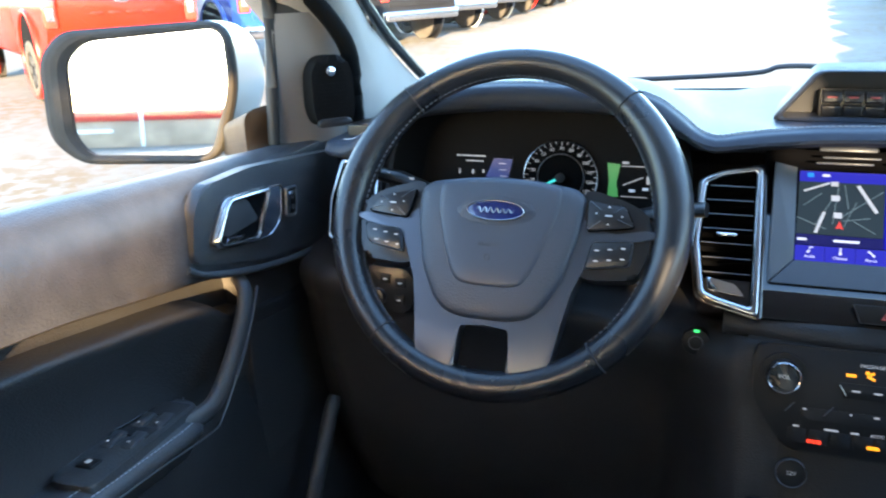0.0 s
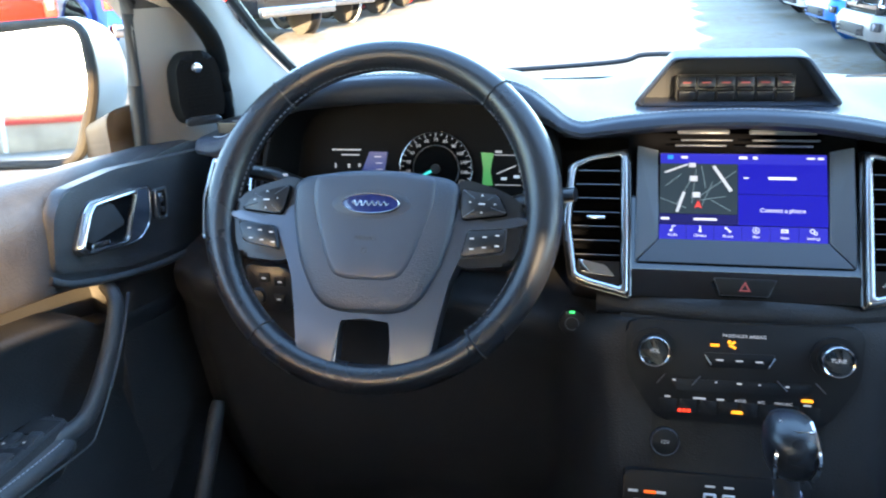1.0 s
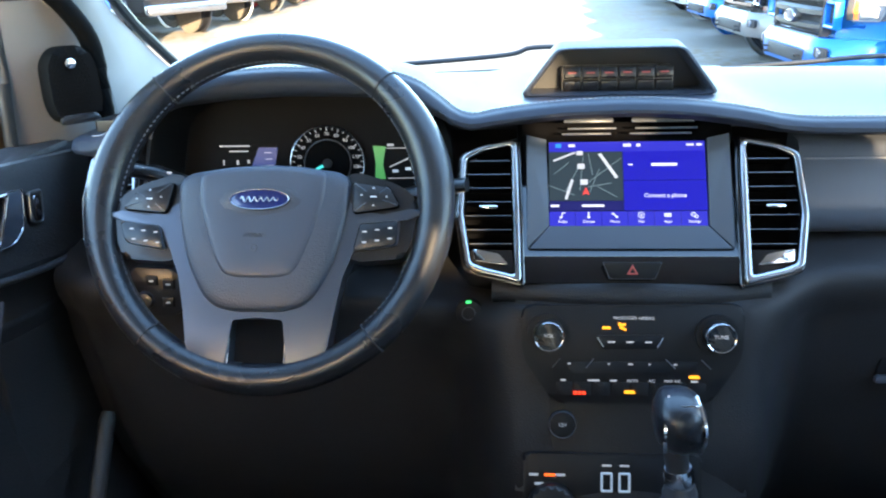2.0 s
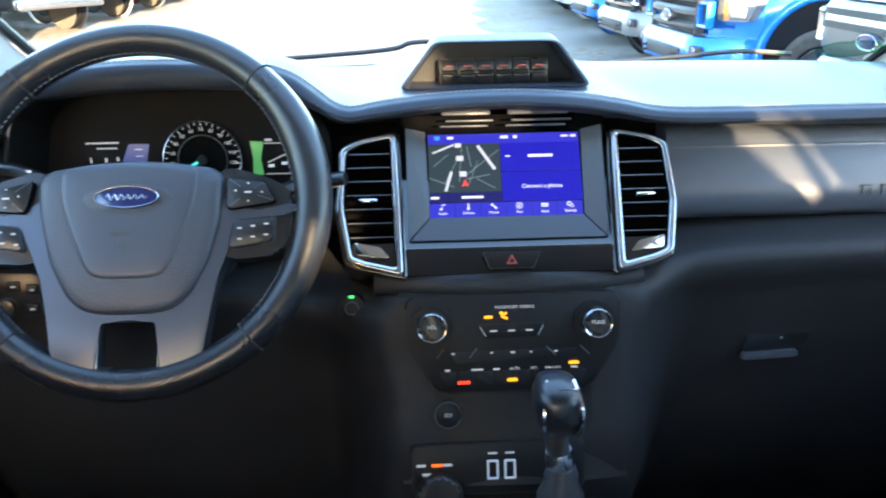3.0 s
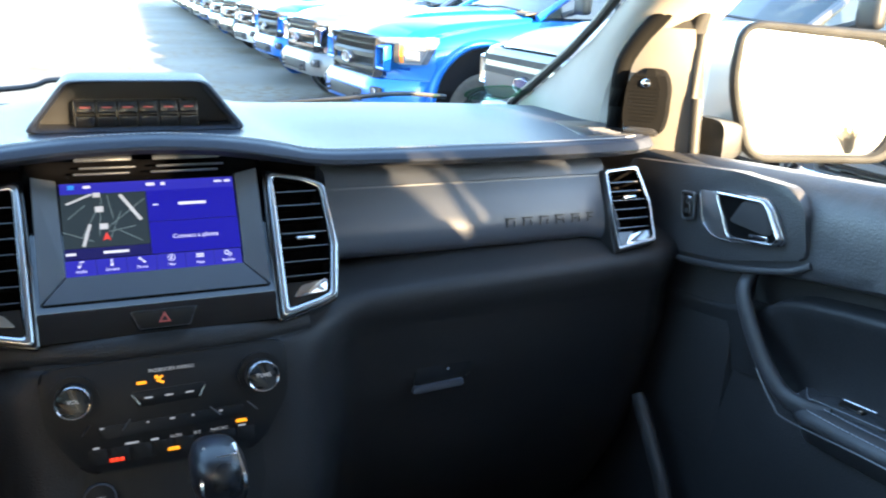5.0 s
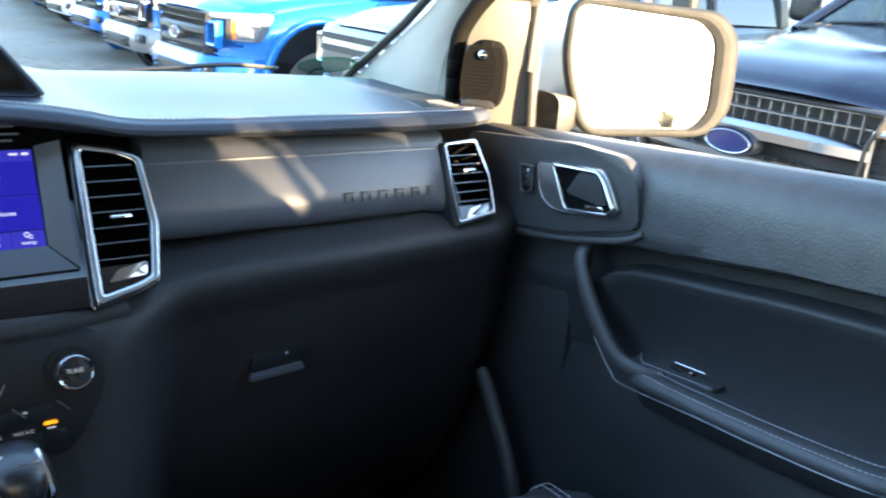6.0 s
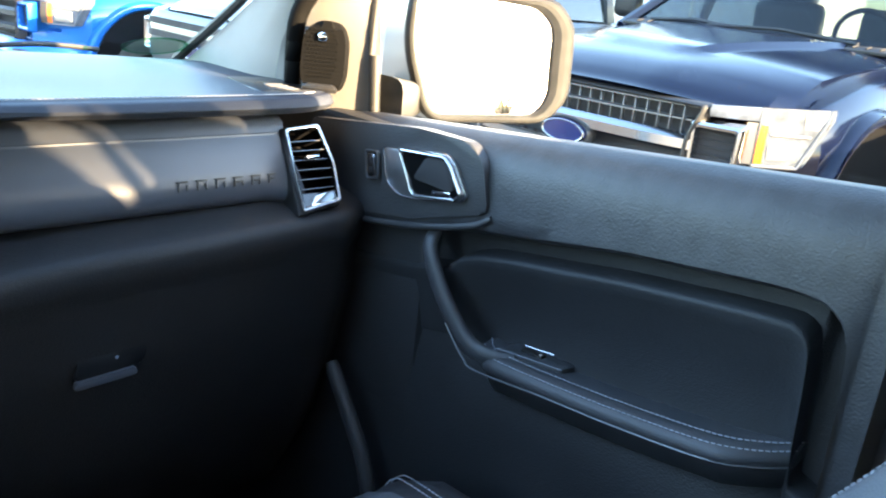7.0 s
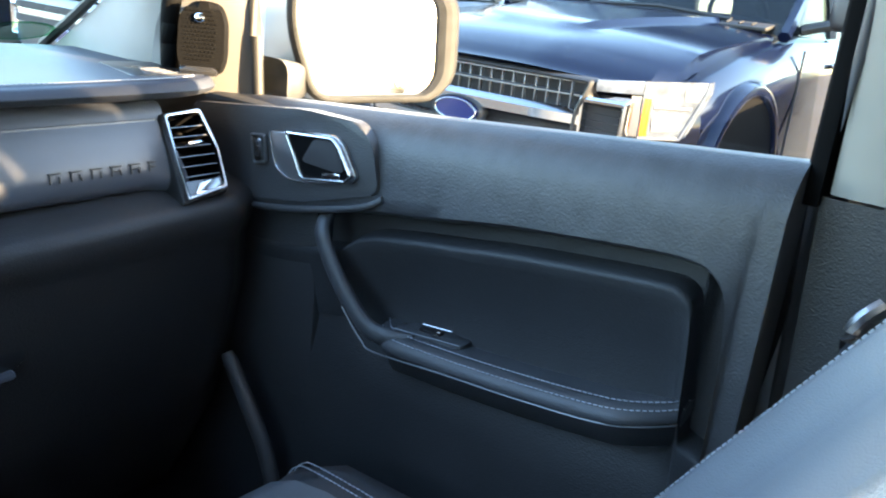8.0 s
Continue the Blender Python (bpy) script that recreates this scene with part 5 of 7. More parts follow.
def pad_buttons(s):
    f = (lambda o: [(s * a, b) for a, b in o])
    q = [(-0.1440, -0.0040), (-0.1315, 0.0130), (-0.0925, 0.0230), (-0.0985, -0.0085)] if s > 0 else [(-0.1375, -0.0030), (-0.1275, 0.0165), (-0.0905, 0.0220), (-0.0915, -0.0095)]
    p = part("direction_pad", prism(rounded(f(q), 0.005), WS, 0.002, 0.0085, 0.002), SMOOTH, sw, "four-way button pad")
    cq = [(c0 * 1.0, c1) for c0, c1 in rounded(f(q), 0.005)]
    gx, gy = sum(x for x, _ in cq) / len(cq), sum(y for _, y in cq) / len(cq)
    part("pad_edge", ring_frame([(gx + (x - gx) * 1.035, gy + (y - gy) * 1.06) for x, y in cq], [(gx + (x - gx) * 1.0, gy + (y - gy) * 1.0) for x, y in cq], WS, 0.002, 0.0072, 0.005), NEARBLACK, p)
    c = (sum(a for a, _ in q) / 4, sum(b for _, b in q) / 4)
    for a in q:
        part("pad_groove", tube([WS @ Vector((s * (c[0] + (a[0] - c[0]) * k), c[1] + (a[1] - c[1]) * k, 0.0087)) for k in (0.35, 0.92)], 0.0005, 5), PANEL, p)
    mk = bmesh.new()
    for dx, dy in ((0, 0.009), (0, -0.0085), (-0.013, 0.0), (0.012, 0.002)):
        prism([(-0.0013, -0.0008), (0.0013, -0.0008), (0, 0.0011)], WS @ pose(s * (c[0] + dx), c[1] + dy, 0.0086), 0, 0.0003, bm=mk)
    box((0.0065, 0.0014, 0.0003), WS @ pose(s * c[0], c[1], 0.0088), 0, bm=mk)
    part("pad_mark", mk, WHITEMARK, p, smooth=False)
    q2 = [(-0.1450, -0.0175), (-0.1055, -0.0215), (-0.0985, -0.0455), (-0.1375, -0.0385)] if s > 0 else [(-0.1370, -0.0175), (-0.0990, -0.0205), (-0.0930, -0.0475), (-0.1355, -0.0415)]
    b = part("button_block", prism(rounded(f(q2), 0.004), WS, 0.002, 0.0085, 0.002), SMOOTH, sw, "block of six buttons")
    oo = rounded(f(q2), 0.004)
    cx, cy = sum(x for x, _ in oo) / len(oo), sum(y for _, y in oo) / len(oo)
    part("block_edge", ring_frame([(cx + (x - cx) * 1.05, cy + (y - cy) * 1.07) for x, y in oo], [(cx + (x - cx) * 1.01, cy + (y - cy) * 1.01) for x, y in oo], WS, 0.003, 0.0078, 0.006), PANEL, b)
    mk = bmesh.new()
    for i in range(3):
        for j in range(2):
            box((0.0042, 0.0015, 0.0003), WS @ pose(s * (-0.1325 + 0.0125 * i + 0.003 * j if s > 0 else -0.1290 + 0.0125 * i), -0.0250 - 0.0105 * j - 0.0018 * i, 0.0086), 0, bm=mk)
    part("block_mark", mk, LITWHITE, b, smooth=False)


pad_buttons(1)
pad_buttons(-1)
# column shroud and stalks
col = thing("steering_column", (-0.3745, 0.86, 1.14), "black steering column shroud with two stalks", "steering column")
rings = []
for w, hx, hy in ((-0.045, 0.052, 0.050), (-0.06, 0.062, 0.058), (-0.13, 0.066, 0.064), (-0.19, 0.066, 0.066)):
    rings.append([WM @ Vector((hx * math.cos(a), hy * math.sin(a) - 0.008, w)) for a in [2 * math.pi * i / 28 for i in range(28)]])
part("shroud", loft(rings), DARK, col)
for s in (-1, 1):
    way = ((0.05, 0.020, -0.085), (0.10, 0.040, -0.074), (0.140, 0.050, -0.062), (0.168, 0.053, -0.057)) if s < 0 else ((0.05, 0.012, -0.085), (0.10, 0.020, -0.080), (0.160, 0.031, -0.066), (0.200, 0.034, -0.058))
    st = tube([WM @ Vector((s * a, b, c)) for a, b, c in way], [0.007, 0.010, 0.014, 0.012], 12, flat=0.6)
    part("stalk", st, SMOOTH, col, "black control stalk")
    mk = bmesh.new()
    for k in range(3):
        box((0.006, 0.003, 0.0004), WM @ pose(s * (0.124 + 0.014 * k), 0.049 + 0.0015 * k, -0.0565 + 0.003 * k), 0, bm=mk)
    part("stalk_mark", mk, WHITEMARK, col, smooth=False)
# lamp switch panel below the left end
lsw = thing("lamp_switch", (-0.541, 0.860, 1.105), "black light switch panel beside the steering column", "switch panel")
lm_ = axes((-0.541, 0.860, 1.102), X, Vector((0, 0.12, 0.993)), Vector((0, -0.993, 0.12)))
part("switch_plate", prism(rounded([(-0.026, -0.030), (0.026, -0.030), (0.034, 0.008), (0.022, 0.026), (-0.032, 0.028)], 0.008), lm_, -0.010, 0.006, 0.003), SMOOTH, lsw)
for a, b in ((-0.006, 0.012), (0.014, 0.008), (0.012, -0.014)):
    part("switch_key", box((0.014, 0.012, 0.004), lm_ @ pose(a, b, 0.0065), 0.0012), PLATE, lsw)
    part("switch_mark", box((0.005, 0.0018, 0.0004), lm_ @ pose(a, b, 0.0088), 0), WHITEMARK, lsw)
part("switch_knob", disc(lm_ @ pose(-0.016, -0.012, 0), 0.010, 0.004, 0.012, 28, 0.002), SMOOTH, lsw)
part("switch_edge", ring_frame(circle(0.0112, 28), circle(0.0104, 28), lm_ @ pose(-0.016, -0.012, 0), 0.005, 0.008, 0.006), PANEL, lsw)

# ---- centre console and gear selector ----
con = thing("centre_console", (0.0, 0.45, 0.46), "black floor console between the seats", "console")
rings = []
for y, hw, zt in ((0.80, 0.100, 0.862), (0.70, 0.105, 0.868), (0.55, 0.105, 0.875), (0.35, 0.105, 0.88), (0.10, 0.105, 0.92), (-0.40, 0.105, 0.96)):
    rings.append([Vector((x + 0.012, y, z)) for x, z in ((-hw - 0.01, 0.46), (-hw, zt - 0.03), (-hw + 0.006, zt - 0.008), (-hw + 0.02, zt), (hw - 0.02, zt), (hw - 0.006, zt - 0.008), (hw, zt - 0.03), (hw + 0.01, 0.46))])
part("body", loft(rings), PLASTIC, con)
gs = thing("gear_selector", (0.027, 0.66, 0.905), "black leather gear selector with chrome collar", "gear lever")
G = Vector((0.0235, 0.66, 0.0))
kn = []
for z, rx, ry, dy in ((1.034, 0.0125, 0.014, 0.0), (1.040, 0.0175, 0.021, -0.001), (1.049, 0.0220, 0.028, -0.004), (1.062, 0.0236, 0.031, -0.006), (1.076, 0.0226, 0.030, -0.006), (1.086, 0.0185, 0.025, -0.005), (1.0905, 0.012, 0.016, -0.004), (1.092, 0.004, 0.006, -0.003)):
    kn.append([Vector((G.x - (1.06 - z) * 0.10 * -1 + rx * math.copysign(abs(math.cos(a)) ** 0.8, math.cos(a)), G.y + dy + ry * math.copysign(abs(math.sin(a)) ** 0.8, math.sin(a)), z)) for a in [2 * math.pi * i / 28 for i in range(28)]])
knob = part("shift_knob", loft(kn), RIM, gs, "black leather shift knob", sharp=70)
for s in (-1, 1):
    part("knob_inlay", tube(smooth_path([(G.x + s * 0.012, 0.662 - 0.010, 1.0905), (G.x + s * 0.0165, 0.632, 1.075), (G.x + s * 0.0172, 0.628, 1.060), (G.x + s * 0.0150, 0.634, 1.045)], 4), 0.0022, 6), CHROME, knob, "bright knob inlay")
part("knob_cap_edge", tube([(G.x - 0.012, 0.640, 1.0880), (G.x, 0.637, 1.0890), (G.x + 0.012, 0.640, 1.0880)], 0.0009, 5), CHROME, knob)
part("shaft", tube([(0.0215, 0.66, 1.037), (0.0262, 0.66, 1.010)], [0.0115, 0.0110], 20), DARK, gs)
part("collar", tube([(0.0262, 0.66, 1.011), (0.0270, 0.66, 1.006), (0.0285, 0.66, 0.997), (0.029, 0.66, 0.993)], [0.0125, 0.0142, 0.0142, 0.0128], 24), CHROME, gs, "chrome collar")
bt = []
for k, (z, r) in enumerate(((0.994, 0.0125), (0.982, 0.016), (0.975, 0.0155), (0.960, 0.022), (0.953, 0.021), (0.935, 0.030), (0.928, 0.029), (0.900, 0.040), (0.894, 0.039), (0.872, 0.050))):
    bt.append([Vector((0.030 + r * (1 + 0.05 * math.cos(4 * a)) * math.cos(a), 0.66 + 1.15 * r * math.sin(a), z)) for a in [2 * math.pi * i / 24 for i in range(24)]])
part("boot", loft(bt), LEATHER, gs, "folded black leather boot", sharp=70)
part("surround", prism(rounded([(-0.055, -0.075), (0.055, -0.075), (0.055, 0.075), (-0.055, 0.075)], 0.02), axes((0.030, 0.66, 0.870), X, Y, Z), -0.01, 0.010, 0.004), SMOOTH, gs)

# ---- pedals ----
for nm, x, y, z, w, h, lab in (("brake_pedal", -0.315, 1.00, 0.66, 0.13, 0.065, "black rubber brake pedal in the dark footwell"), ("accelerator_pedal", -0.17, 1.02, 0.63, 0.06, 0.13, "black accelerator pedal in the dark footwell")):
    p = thing(nm, (x, y, z), lab, "pedal")
    m = axes((x, y, z), X, Vector((0, 0.45, 0.89)).normalized(), Vector((0, -0.89, 0.45)).normalized())
    part("pad", prism(rounded([(-w / 2, -h / 2), (w / 2, -h / 2), (w / 2, h / 2), (-w / 2, h / 2)], 0.012), m, -0.012, 0.004, 0.004), PLASTIC, p)
    for k in range(4):
        part("rib", box((w * 0.8, h * 0.06, 0.003), m @ pose(0, h * (-0.3 + 0.2 * k), 0.005), 0.001), RUBBER, p)
    part("arm", tube([m @ Vector((0, 0, -0.01)), (x, y + 0.08, z + 0.10), (x, y + 0.14, z + 0.25)], 0.010, 8), DARK, p)
# strips added where a pale highlight runs along the kick panels
for s in (-1, 1):
    k = thing("kick_highlight", (s * 0.66, 0.85, 0.46), "added plastic strip for the highlight along the kick panel", "trim", kind="structure")
    way = smooth_path([(s * 0.662, y, z) for y, z in ((0.905, 0.905), (0.862, 0.848), (0.815, 0.775), (0.785, 0.66), (0.765, 0.46))], 4)
    part("strip", tube(way, [0.010] + [0.013] * (len(way) - 1), 12, flat=0.8, up=(1, 0, 0)), PLASTIC, k)


# ---- front doors ----
def belt(y):
    return 1.3305 - 0.082 * y


def front_door(s, driver):
    d = thing("front_door", (s * 0.74, 0.6, 0.46), "closed %s door with black soft trim and stitched armrest" % ("driver" if driver else "passenger"), "car door")
    P = lambda x, y, z: Vector((s * x, y, z))
    # upper panel: belt roll and soft skin down to the overhang above the pocket
    ys = [0.232, 0.240, 0.247, 0.252, 0.254, 0.256, 0.2575, 0.259, 0.262, 0.265, 0.269, 0.274, 0.282, 0.292, 0.305, 0.318] + [0.340 + 0.03 * i for i in range(24)]

    def over(y):
        """Height of the lower edge of the soft skin."""
        return spline([(0.20, 0.62), (0.252, 0.64), (0.256, 1.05), (0.259, 1.126), (0.265, 1.178), (0.274, 1.196), (0.292, 1.208), (0.318, 1.210), (0.367, 1.206), (0.425, 1.1995), (0.49, 1.192), (0.599, 1.173), (0.692, 1.158), (0.766, 1.143), (0.96, 1.110)], y)
    rings = []
    for y in ys:
        b = belt(y)
        e = over(y)
        f = lambda t: b - 0.046 + (e - b + 0.046) * t
        rings.append([P(0.760, y, b - 0.05), P(0.758, y, b - 0.004), P(0.750, y, b + 0.001), P(0.735, y, b - 0.001), P(0.718, y, b - 0.010), P(0.704, y, b - 0.026), P(0.697, y, b - 0.046), P(0.6945, y, f(0.35)), P(0.692, y, f(0.7)), P(0.6905, y, f(0.94)), P(0.6935, y, f(0.99)), P(0.705, y, e - 0.004), P(0.75, y, e - 0.004)])
    part("upper_panel", loft(rings, True, True), DOORSKIN, d, "soft grained upper panel", sharp=50)
    # pocket back and inner ridge
    bk = []
    for y in [0.235, 0.255, 0.275, 0.284, 0.288, 0.290, 0.2915, 0.293, 0.295, 0.297, 0.2995, 0.302, 0.309, 0.318, 0.335] + [0.36 + 0.03 * i for i in range(23)]:
        r = spline([(0.20, 1.0), (0.284, 1.02), (0.290, 1.07), (0.2925, 1.11), (0.2965, 1.152), (0.302, 1.166), (0.318, 1.1735), (0.367, 1.170), (0.427, 1.163), (0.493, 1.155), (0.566, 1.143), (0.648, 1.130), (0.715, 1.115), (0.74, 1.09), (0.97, 1.06)], y)
        dep = spline([(0.286, 0.0), (0.315, 1.0), (0.70, 1.0), (0.74, 0.0)], y)
        bk.append([P(0.758, y, 1.20), P(0.740, y, r + 0.035), P(0.738, y, r + 0.008), P(0.712, y, r + 0.0045), P(0.7065, y, r + 0.0015), P(0.7058, y, r - 0.003), P(0.7095 + 0.004 * dep, y, r - 0.016), P(0.715 + 0.018 * dep, y, r - 0.06), P(0.720 + 0.020 * dep, y, r - 0.09), P(0.724 + 0.014 * dep, y, 1.00), P(0.720, y, 0.97), P(0.712, y, 0.92), P(0.705, y, 0.70), P(0.70, y, 0.50), P(0.76, y, 0.50)])
    part("lower_panel", loft(bk, True, True), DOORLOW, d, "black lower door panel with a pocket", sharp=60)
    # handle plate
    DM = axes((s * 0.6915, 0, 0), Y * 1, Z, Vector((-s, 0, 0)))
    hp = rounded([(1.02, 1.236), (1.02, 1.118), (0.92, 1.126), (0.80, 1.145), (0.674, 1.184), (0.688, 1.240), (0.712, 1.262), (0.80, 1.262)], 0.012, 4)
    plate_ = part("handle_plate", prism(hp, DM, -0.012, 0.0035, 0.003, 3), PLASTIC, d, "raised black handle plate")
    part("plate_ledge", tube(smooth_path([P(0.690, 0.99, 1.112), P(0.688, 0.90, 1.119), P(0.687, 0.80, 1.136), P(0.687, 0.70, 1.163), P(0.691, 0.668, 1.180)], 5), 0.0045, 10), PLASTIC, d, "rounded ledge under the plate")
    hb = rounded([(0.858, 1.227), (0.742, 1.2415), (0.728, 1.232), (0.705, 1.199), (0.712, 1.190), (0.790, 1.174), (0.822, 1.172), (0.845, 1.184)], 0.008, 3)
    hin = rounded([(0.818, 1.228), (0.744, 1.235), (0.736, 1.229), (0.715, 1.200), (0.720, 1.194), (0.786, 1.183), (0.792, 1.187), (0.802, 1.205)], 0.004, 3)
    # handles are alike; the driver's darker look is put into the material
    hn = part("inner_handle", prism(hb, DM, 0.002, 0.0090, 0.003, 2), SATIN if not driver else PANEL, d, "satin grey inner handle")
    hb2 = rounded([(0.826, 1.2335), (0.742, 1.2405), (0.730, 1.232), (0.7065, 1.199), (0.714, 1.189), (0.790, 1.1765), (0.798, 1.183), (0.810, 1.206)], 0.005, 3)
    part("handle_rim", ring_frame(hb2, hin, DM, 0.004, 0.0150, 0.006), DULLCHROME, hn, "bright handle rim")
    part("bezel_edge", tube([DM @ Vector((*p_, 0.0085)) for p_ in hb], 0.0011, 6, True, up=(1, 0, 0)), DULLCHROME, hn, "bright bezel edge")
    part("handle_recess", prism(hin, DM, 0.003, 0.0098), NEARBLACK, hn)
    part("handle_pull", prism(rounded([(0.795, 1.200), (0.775, 1.232), (0.742, 1.234), (0.722, 1.204), (0.730, 1.198)], 0.006), DM, 0.004, 0.0115, 0.002), DARK, hn)
    part("handle_foot", box((0.030, 0.006, 0.004), DM @ pose(0.742, 1.1935, 0.012, 0, 0, -7), 0.0015), CHROME, hn)
    lk = part("lock_switch", prism(rounded([(0.892, 1.216), (0.866, 1.219), (0.861, 1.184), (0.884, 1.178)], 0.005), DM, 0.002, 0.0085, 0.002), SMOOTH, d, "narrow lock switch with bright edge")
    part("lock_edge", ring_frame(rounded([(0.893, 1.217), (0.865, 1.220), (0.860, 1.183), (0.885, 1.177)], 0.005), rounded([(0.889, 1.214), (0.868, 1.216), (0.864, 1.186), (0.882, 1.181)], 0.004), DM, 0.006, 0.0105, 0.007), SILVER, lk, "satin switch edge")
    part("lock_rocker", prism(rounded([(0.884, 1.212), (0.870, 1.214), (0.866, 1.186), (0.880, 1.183)], 0.003), DM, 0.006, 0.0115, 0.002), DULLCHROME, lk)
    mk = bmesh.new()
    for zz in (1.206, 1.193):
        box((0.005, 0.006, 0.0004), DM @ pose(0.875, zz, 0.0117), 0, bm=mk)
    part("lock_mark", mk, DARK, lk, smooth=False)
    # armrest shelf, stitched edge pad and bright trim
    path = [(0.672, 0.996), (0.650, 0.996), (0.62, 0.999), (0.55, 1.003), (0.46, 1.011), (0.36, 1.024), (0.315, 1.0325), (0.286, 1.0385)]
    sh = []
    for y, z in [(p.x, p.y) for p in smooth_path([(a, b, 0) for a, b in path], 4)]:
        t = z + 0.021
        e_ = 0.045 * (max(0.0, 0.345 - y) / 0.07) ** 1.5 + 0.030 * (max(0.0, y - 0.632) / 0.04) ** 1.5
        P = lambda x, y_, z_, e_=e_: Vector((s * min(0.76, x + e_), y_, z_))
        sh.append([P(0.76, y, t - 0.006), P(0.722, y, t - 0.003), P(0.700, y, t), P(0.690, y, t - 0.001), P(0.681, y, t - 0.006), P(0.677, y, t - 0.012), P(0.678, y, t - 0.018), P(0.684, y, t - 0.024), P(0.70, y, t - 0.05), P(0.76, y, t - 0.06)])
    P = lambda x, y, z: Vector((s * x, y, z))
    inset = lambda y: 0.045 * (max(0.0, 0.345 - y) / 0.07) ** 1.5 + 0.030 * (max(0.0, y - 0.632) / 0.04) ** 1.5
    part("armrest", loft(sh), LEATHER, d, "black padded armrest", sharp=60)
    line = smooth_path([P(0.6975 + inset(y), y, z + 0.0222) for y, z in path], 5)
    stitches(line, THREAD, d, 0.0062, 0.0042, 0.0007)
    line = smooth_path([P(0.6845 + inset(y), y, z + 0.0175) for y, z in path], 5)
    stitches(line, THREAD, d, 0.0062, 0.0042, 0.0007)
    trim = smooth_path([P(0.684, 0.785, 1.131), P(0.677, 0.765, 1.112), P(0.675, 0.735, 1.070), P(0.675, 0.700, 1.030), P(0.675, 0.672, 1.004), P(0.675, 0.650, 0.996)] + [P(0.6775 + inset(y), y, z + 0.002) for y, z in path[3:]], 5)
    part("bright_trim", tube(trim[14:], 0.0011, 6), SILVER, d, "thin bright trim line")
    # gloss highlight of the driver's pull bar, drawn as a lighter tube
    if driver:
        part("bar_highlight", tube(trim[3:15], 0.0020, 6), PANEL, d, "lighter line for the highlight on the pull bar")
    # pull bar rising from the armrest
    pts = smooth_path([P(0.700, 0.764, 1.137), P(0.686, 0.758, 1.118), P(0.683, 0.735, 1.082), P(0.684, 0.704, 1.044), P(0.686, 0.672, 1.018), P(0.692, 0.640, 1.013), P(0.704, 0.615, 1.014)], 5)
    n = len(pts)
    part("pull_bar", tube(pts, [0.0100 + 0.0025 * math.sin(math.pi * i / n) for i in range(n)], 14, flat=0.7, up=(1, 0, 0)), LEATHER, d, "black door pull bar")
    # window switches
    if driver:
        m = axes((-0.709, 0.568, 1.0275), Vector((-0.06, 1, -0.05)).normalized(), Vector((-1, -0.06, 0)).normalized(), Z)
        o = rounded([(-0.088, -0.020), (0.086, -0.022), (0.092, 0.012), (-0.040, 0.036), (-0.088, 0.030)], 0.010)
        pnl = part("switch_panel", prism(o, m, -0.032, 0.003, 0.003), PLASTIC, d, "black panel with four window switches")
        for a, b in ((0.034, 0.012), (0.038, -0.008), (-0.008, 0.018), (-0.004, -0.004)):
            part("window_switch", box((0.030, 0.014, 0.006), m @ pose(a, b, 0.003, 0, -8, 0), 0.002), LEATHER, pnl)
            part("switch_dot", box((0.003, 0.0022, 0.0005), m @ pose(a - 0.008, b, 0.0075), 0), WHITEMARK, pnl)
        part("switch_well", box((0.030, 0.034, 0.004), m @ pose(0.066, 0.002, 0.0022), 0.001), DARK, pnl)
        part("switch_well", box((0.020, 0.036, 0.004), m @ pose(0.014, 0.006, 0.0022), 0.001), DARK, pnl)
        part("mirror_switch", box((0.018, 0.020, 0.005), m @ pose(-0.052, 0.012, 0.003), 0.002), SMOOTH, pnl)
        part("mirror_mark", box((0.006, 0.005, 0.0005), m @ pose(-0.052, 0.012, 0.0058), 0), WHITEMARK, pnl, "white mark")
        part("panel_edge", tube([m @ Vector((0.076, 0.018, 0.0040)), m @ Vector((-0.030, 0.036, 0.0040))], 0.0008, 5), DULLCHROME, pnl)
        part("panel_edge", tube([m @ Vector((-0.042, 0.030, 0.0040)), m @ Vector((-0.062, 0.031, 0.0040))], 0.0008, 5), DULLCHROME, pnl)
    else:
        m = axes((0.722, 0.600, 1.0205), Vector((0.10, -1, 0.05)).normalized(), Vector((1, 0.10, 0)).normalized(), Z)
        o = rounded([(-0.048, -0.016), (0.045, -0.012), (0.050, 0.014), (-0.040, 0.020)], 0.008)
        pnl = part("switch_panel", prism(o, m, -0.024, 0.0035, 0.003), PLASTIC, d, "black panel with one window switch")
        part("window_switch", box((0.030, 0.013, 0.006), m @ pose(-0.004, 0.004, 0.004, 0, 6, 0), 0.002), SMOOTH, pnl)
        part("switch_dot", box((0.003, 0.003, 0.0005), m @ pose(0.008, 0.000, 0.0074), 0), WHITEMARK, pnl)
        part("panel_edge", tube([m @ Vector((-0.022, 0.013, 0.0064)), m @ Vector((0.018, 0.014, 0.0064))], 0.0007, 5), DULLCHROME, pnl)
        part("panel_edge", tube([m @ Vector((-0.046, -0.0150, 0.0034)), m @ Vector((0.044, -0.0115, 0.0034))], 0.0006, 5), SILVER, pnl)
    # outer skin
    part("outer_skin", loft([[P(0.785, y, 0.30), P(0.87, y, 0.45), P(0.895, y, 0.80), P(0.88, y, 1.08), P(0.80, y, belt(y) - 0.015), P(0.775, y, belt(y) - 0.015), P(0.775, y, 0.30)] for y in (0.21, 0.6, 1.0)]), WHITEPAINT, d, "silver white painted outer skin", sharp=60)
    return d


front_door(-1, True)
front_door(1, False)


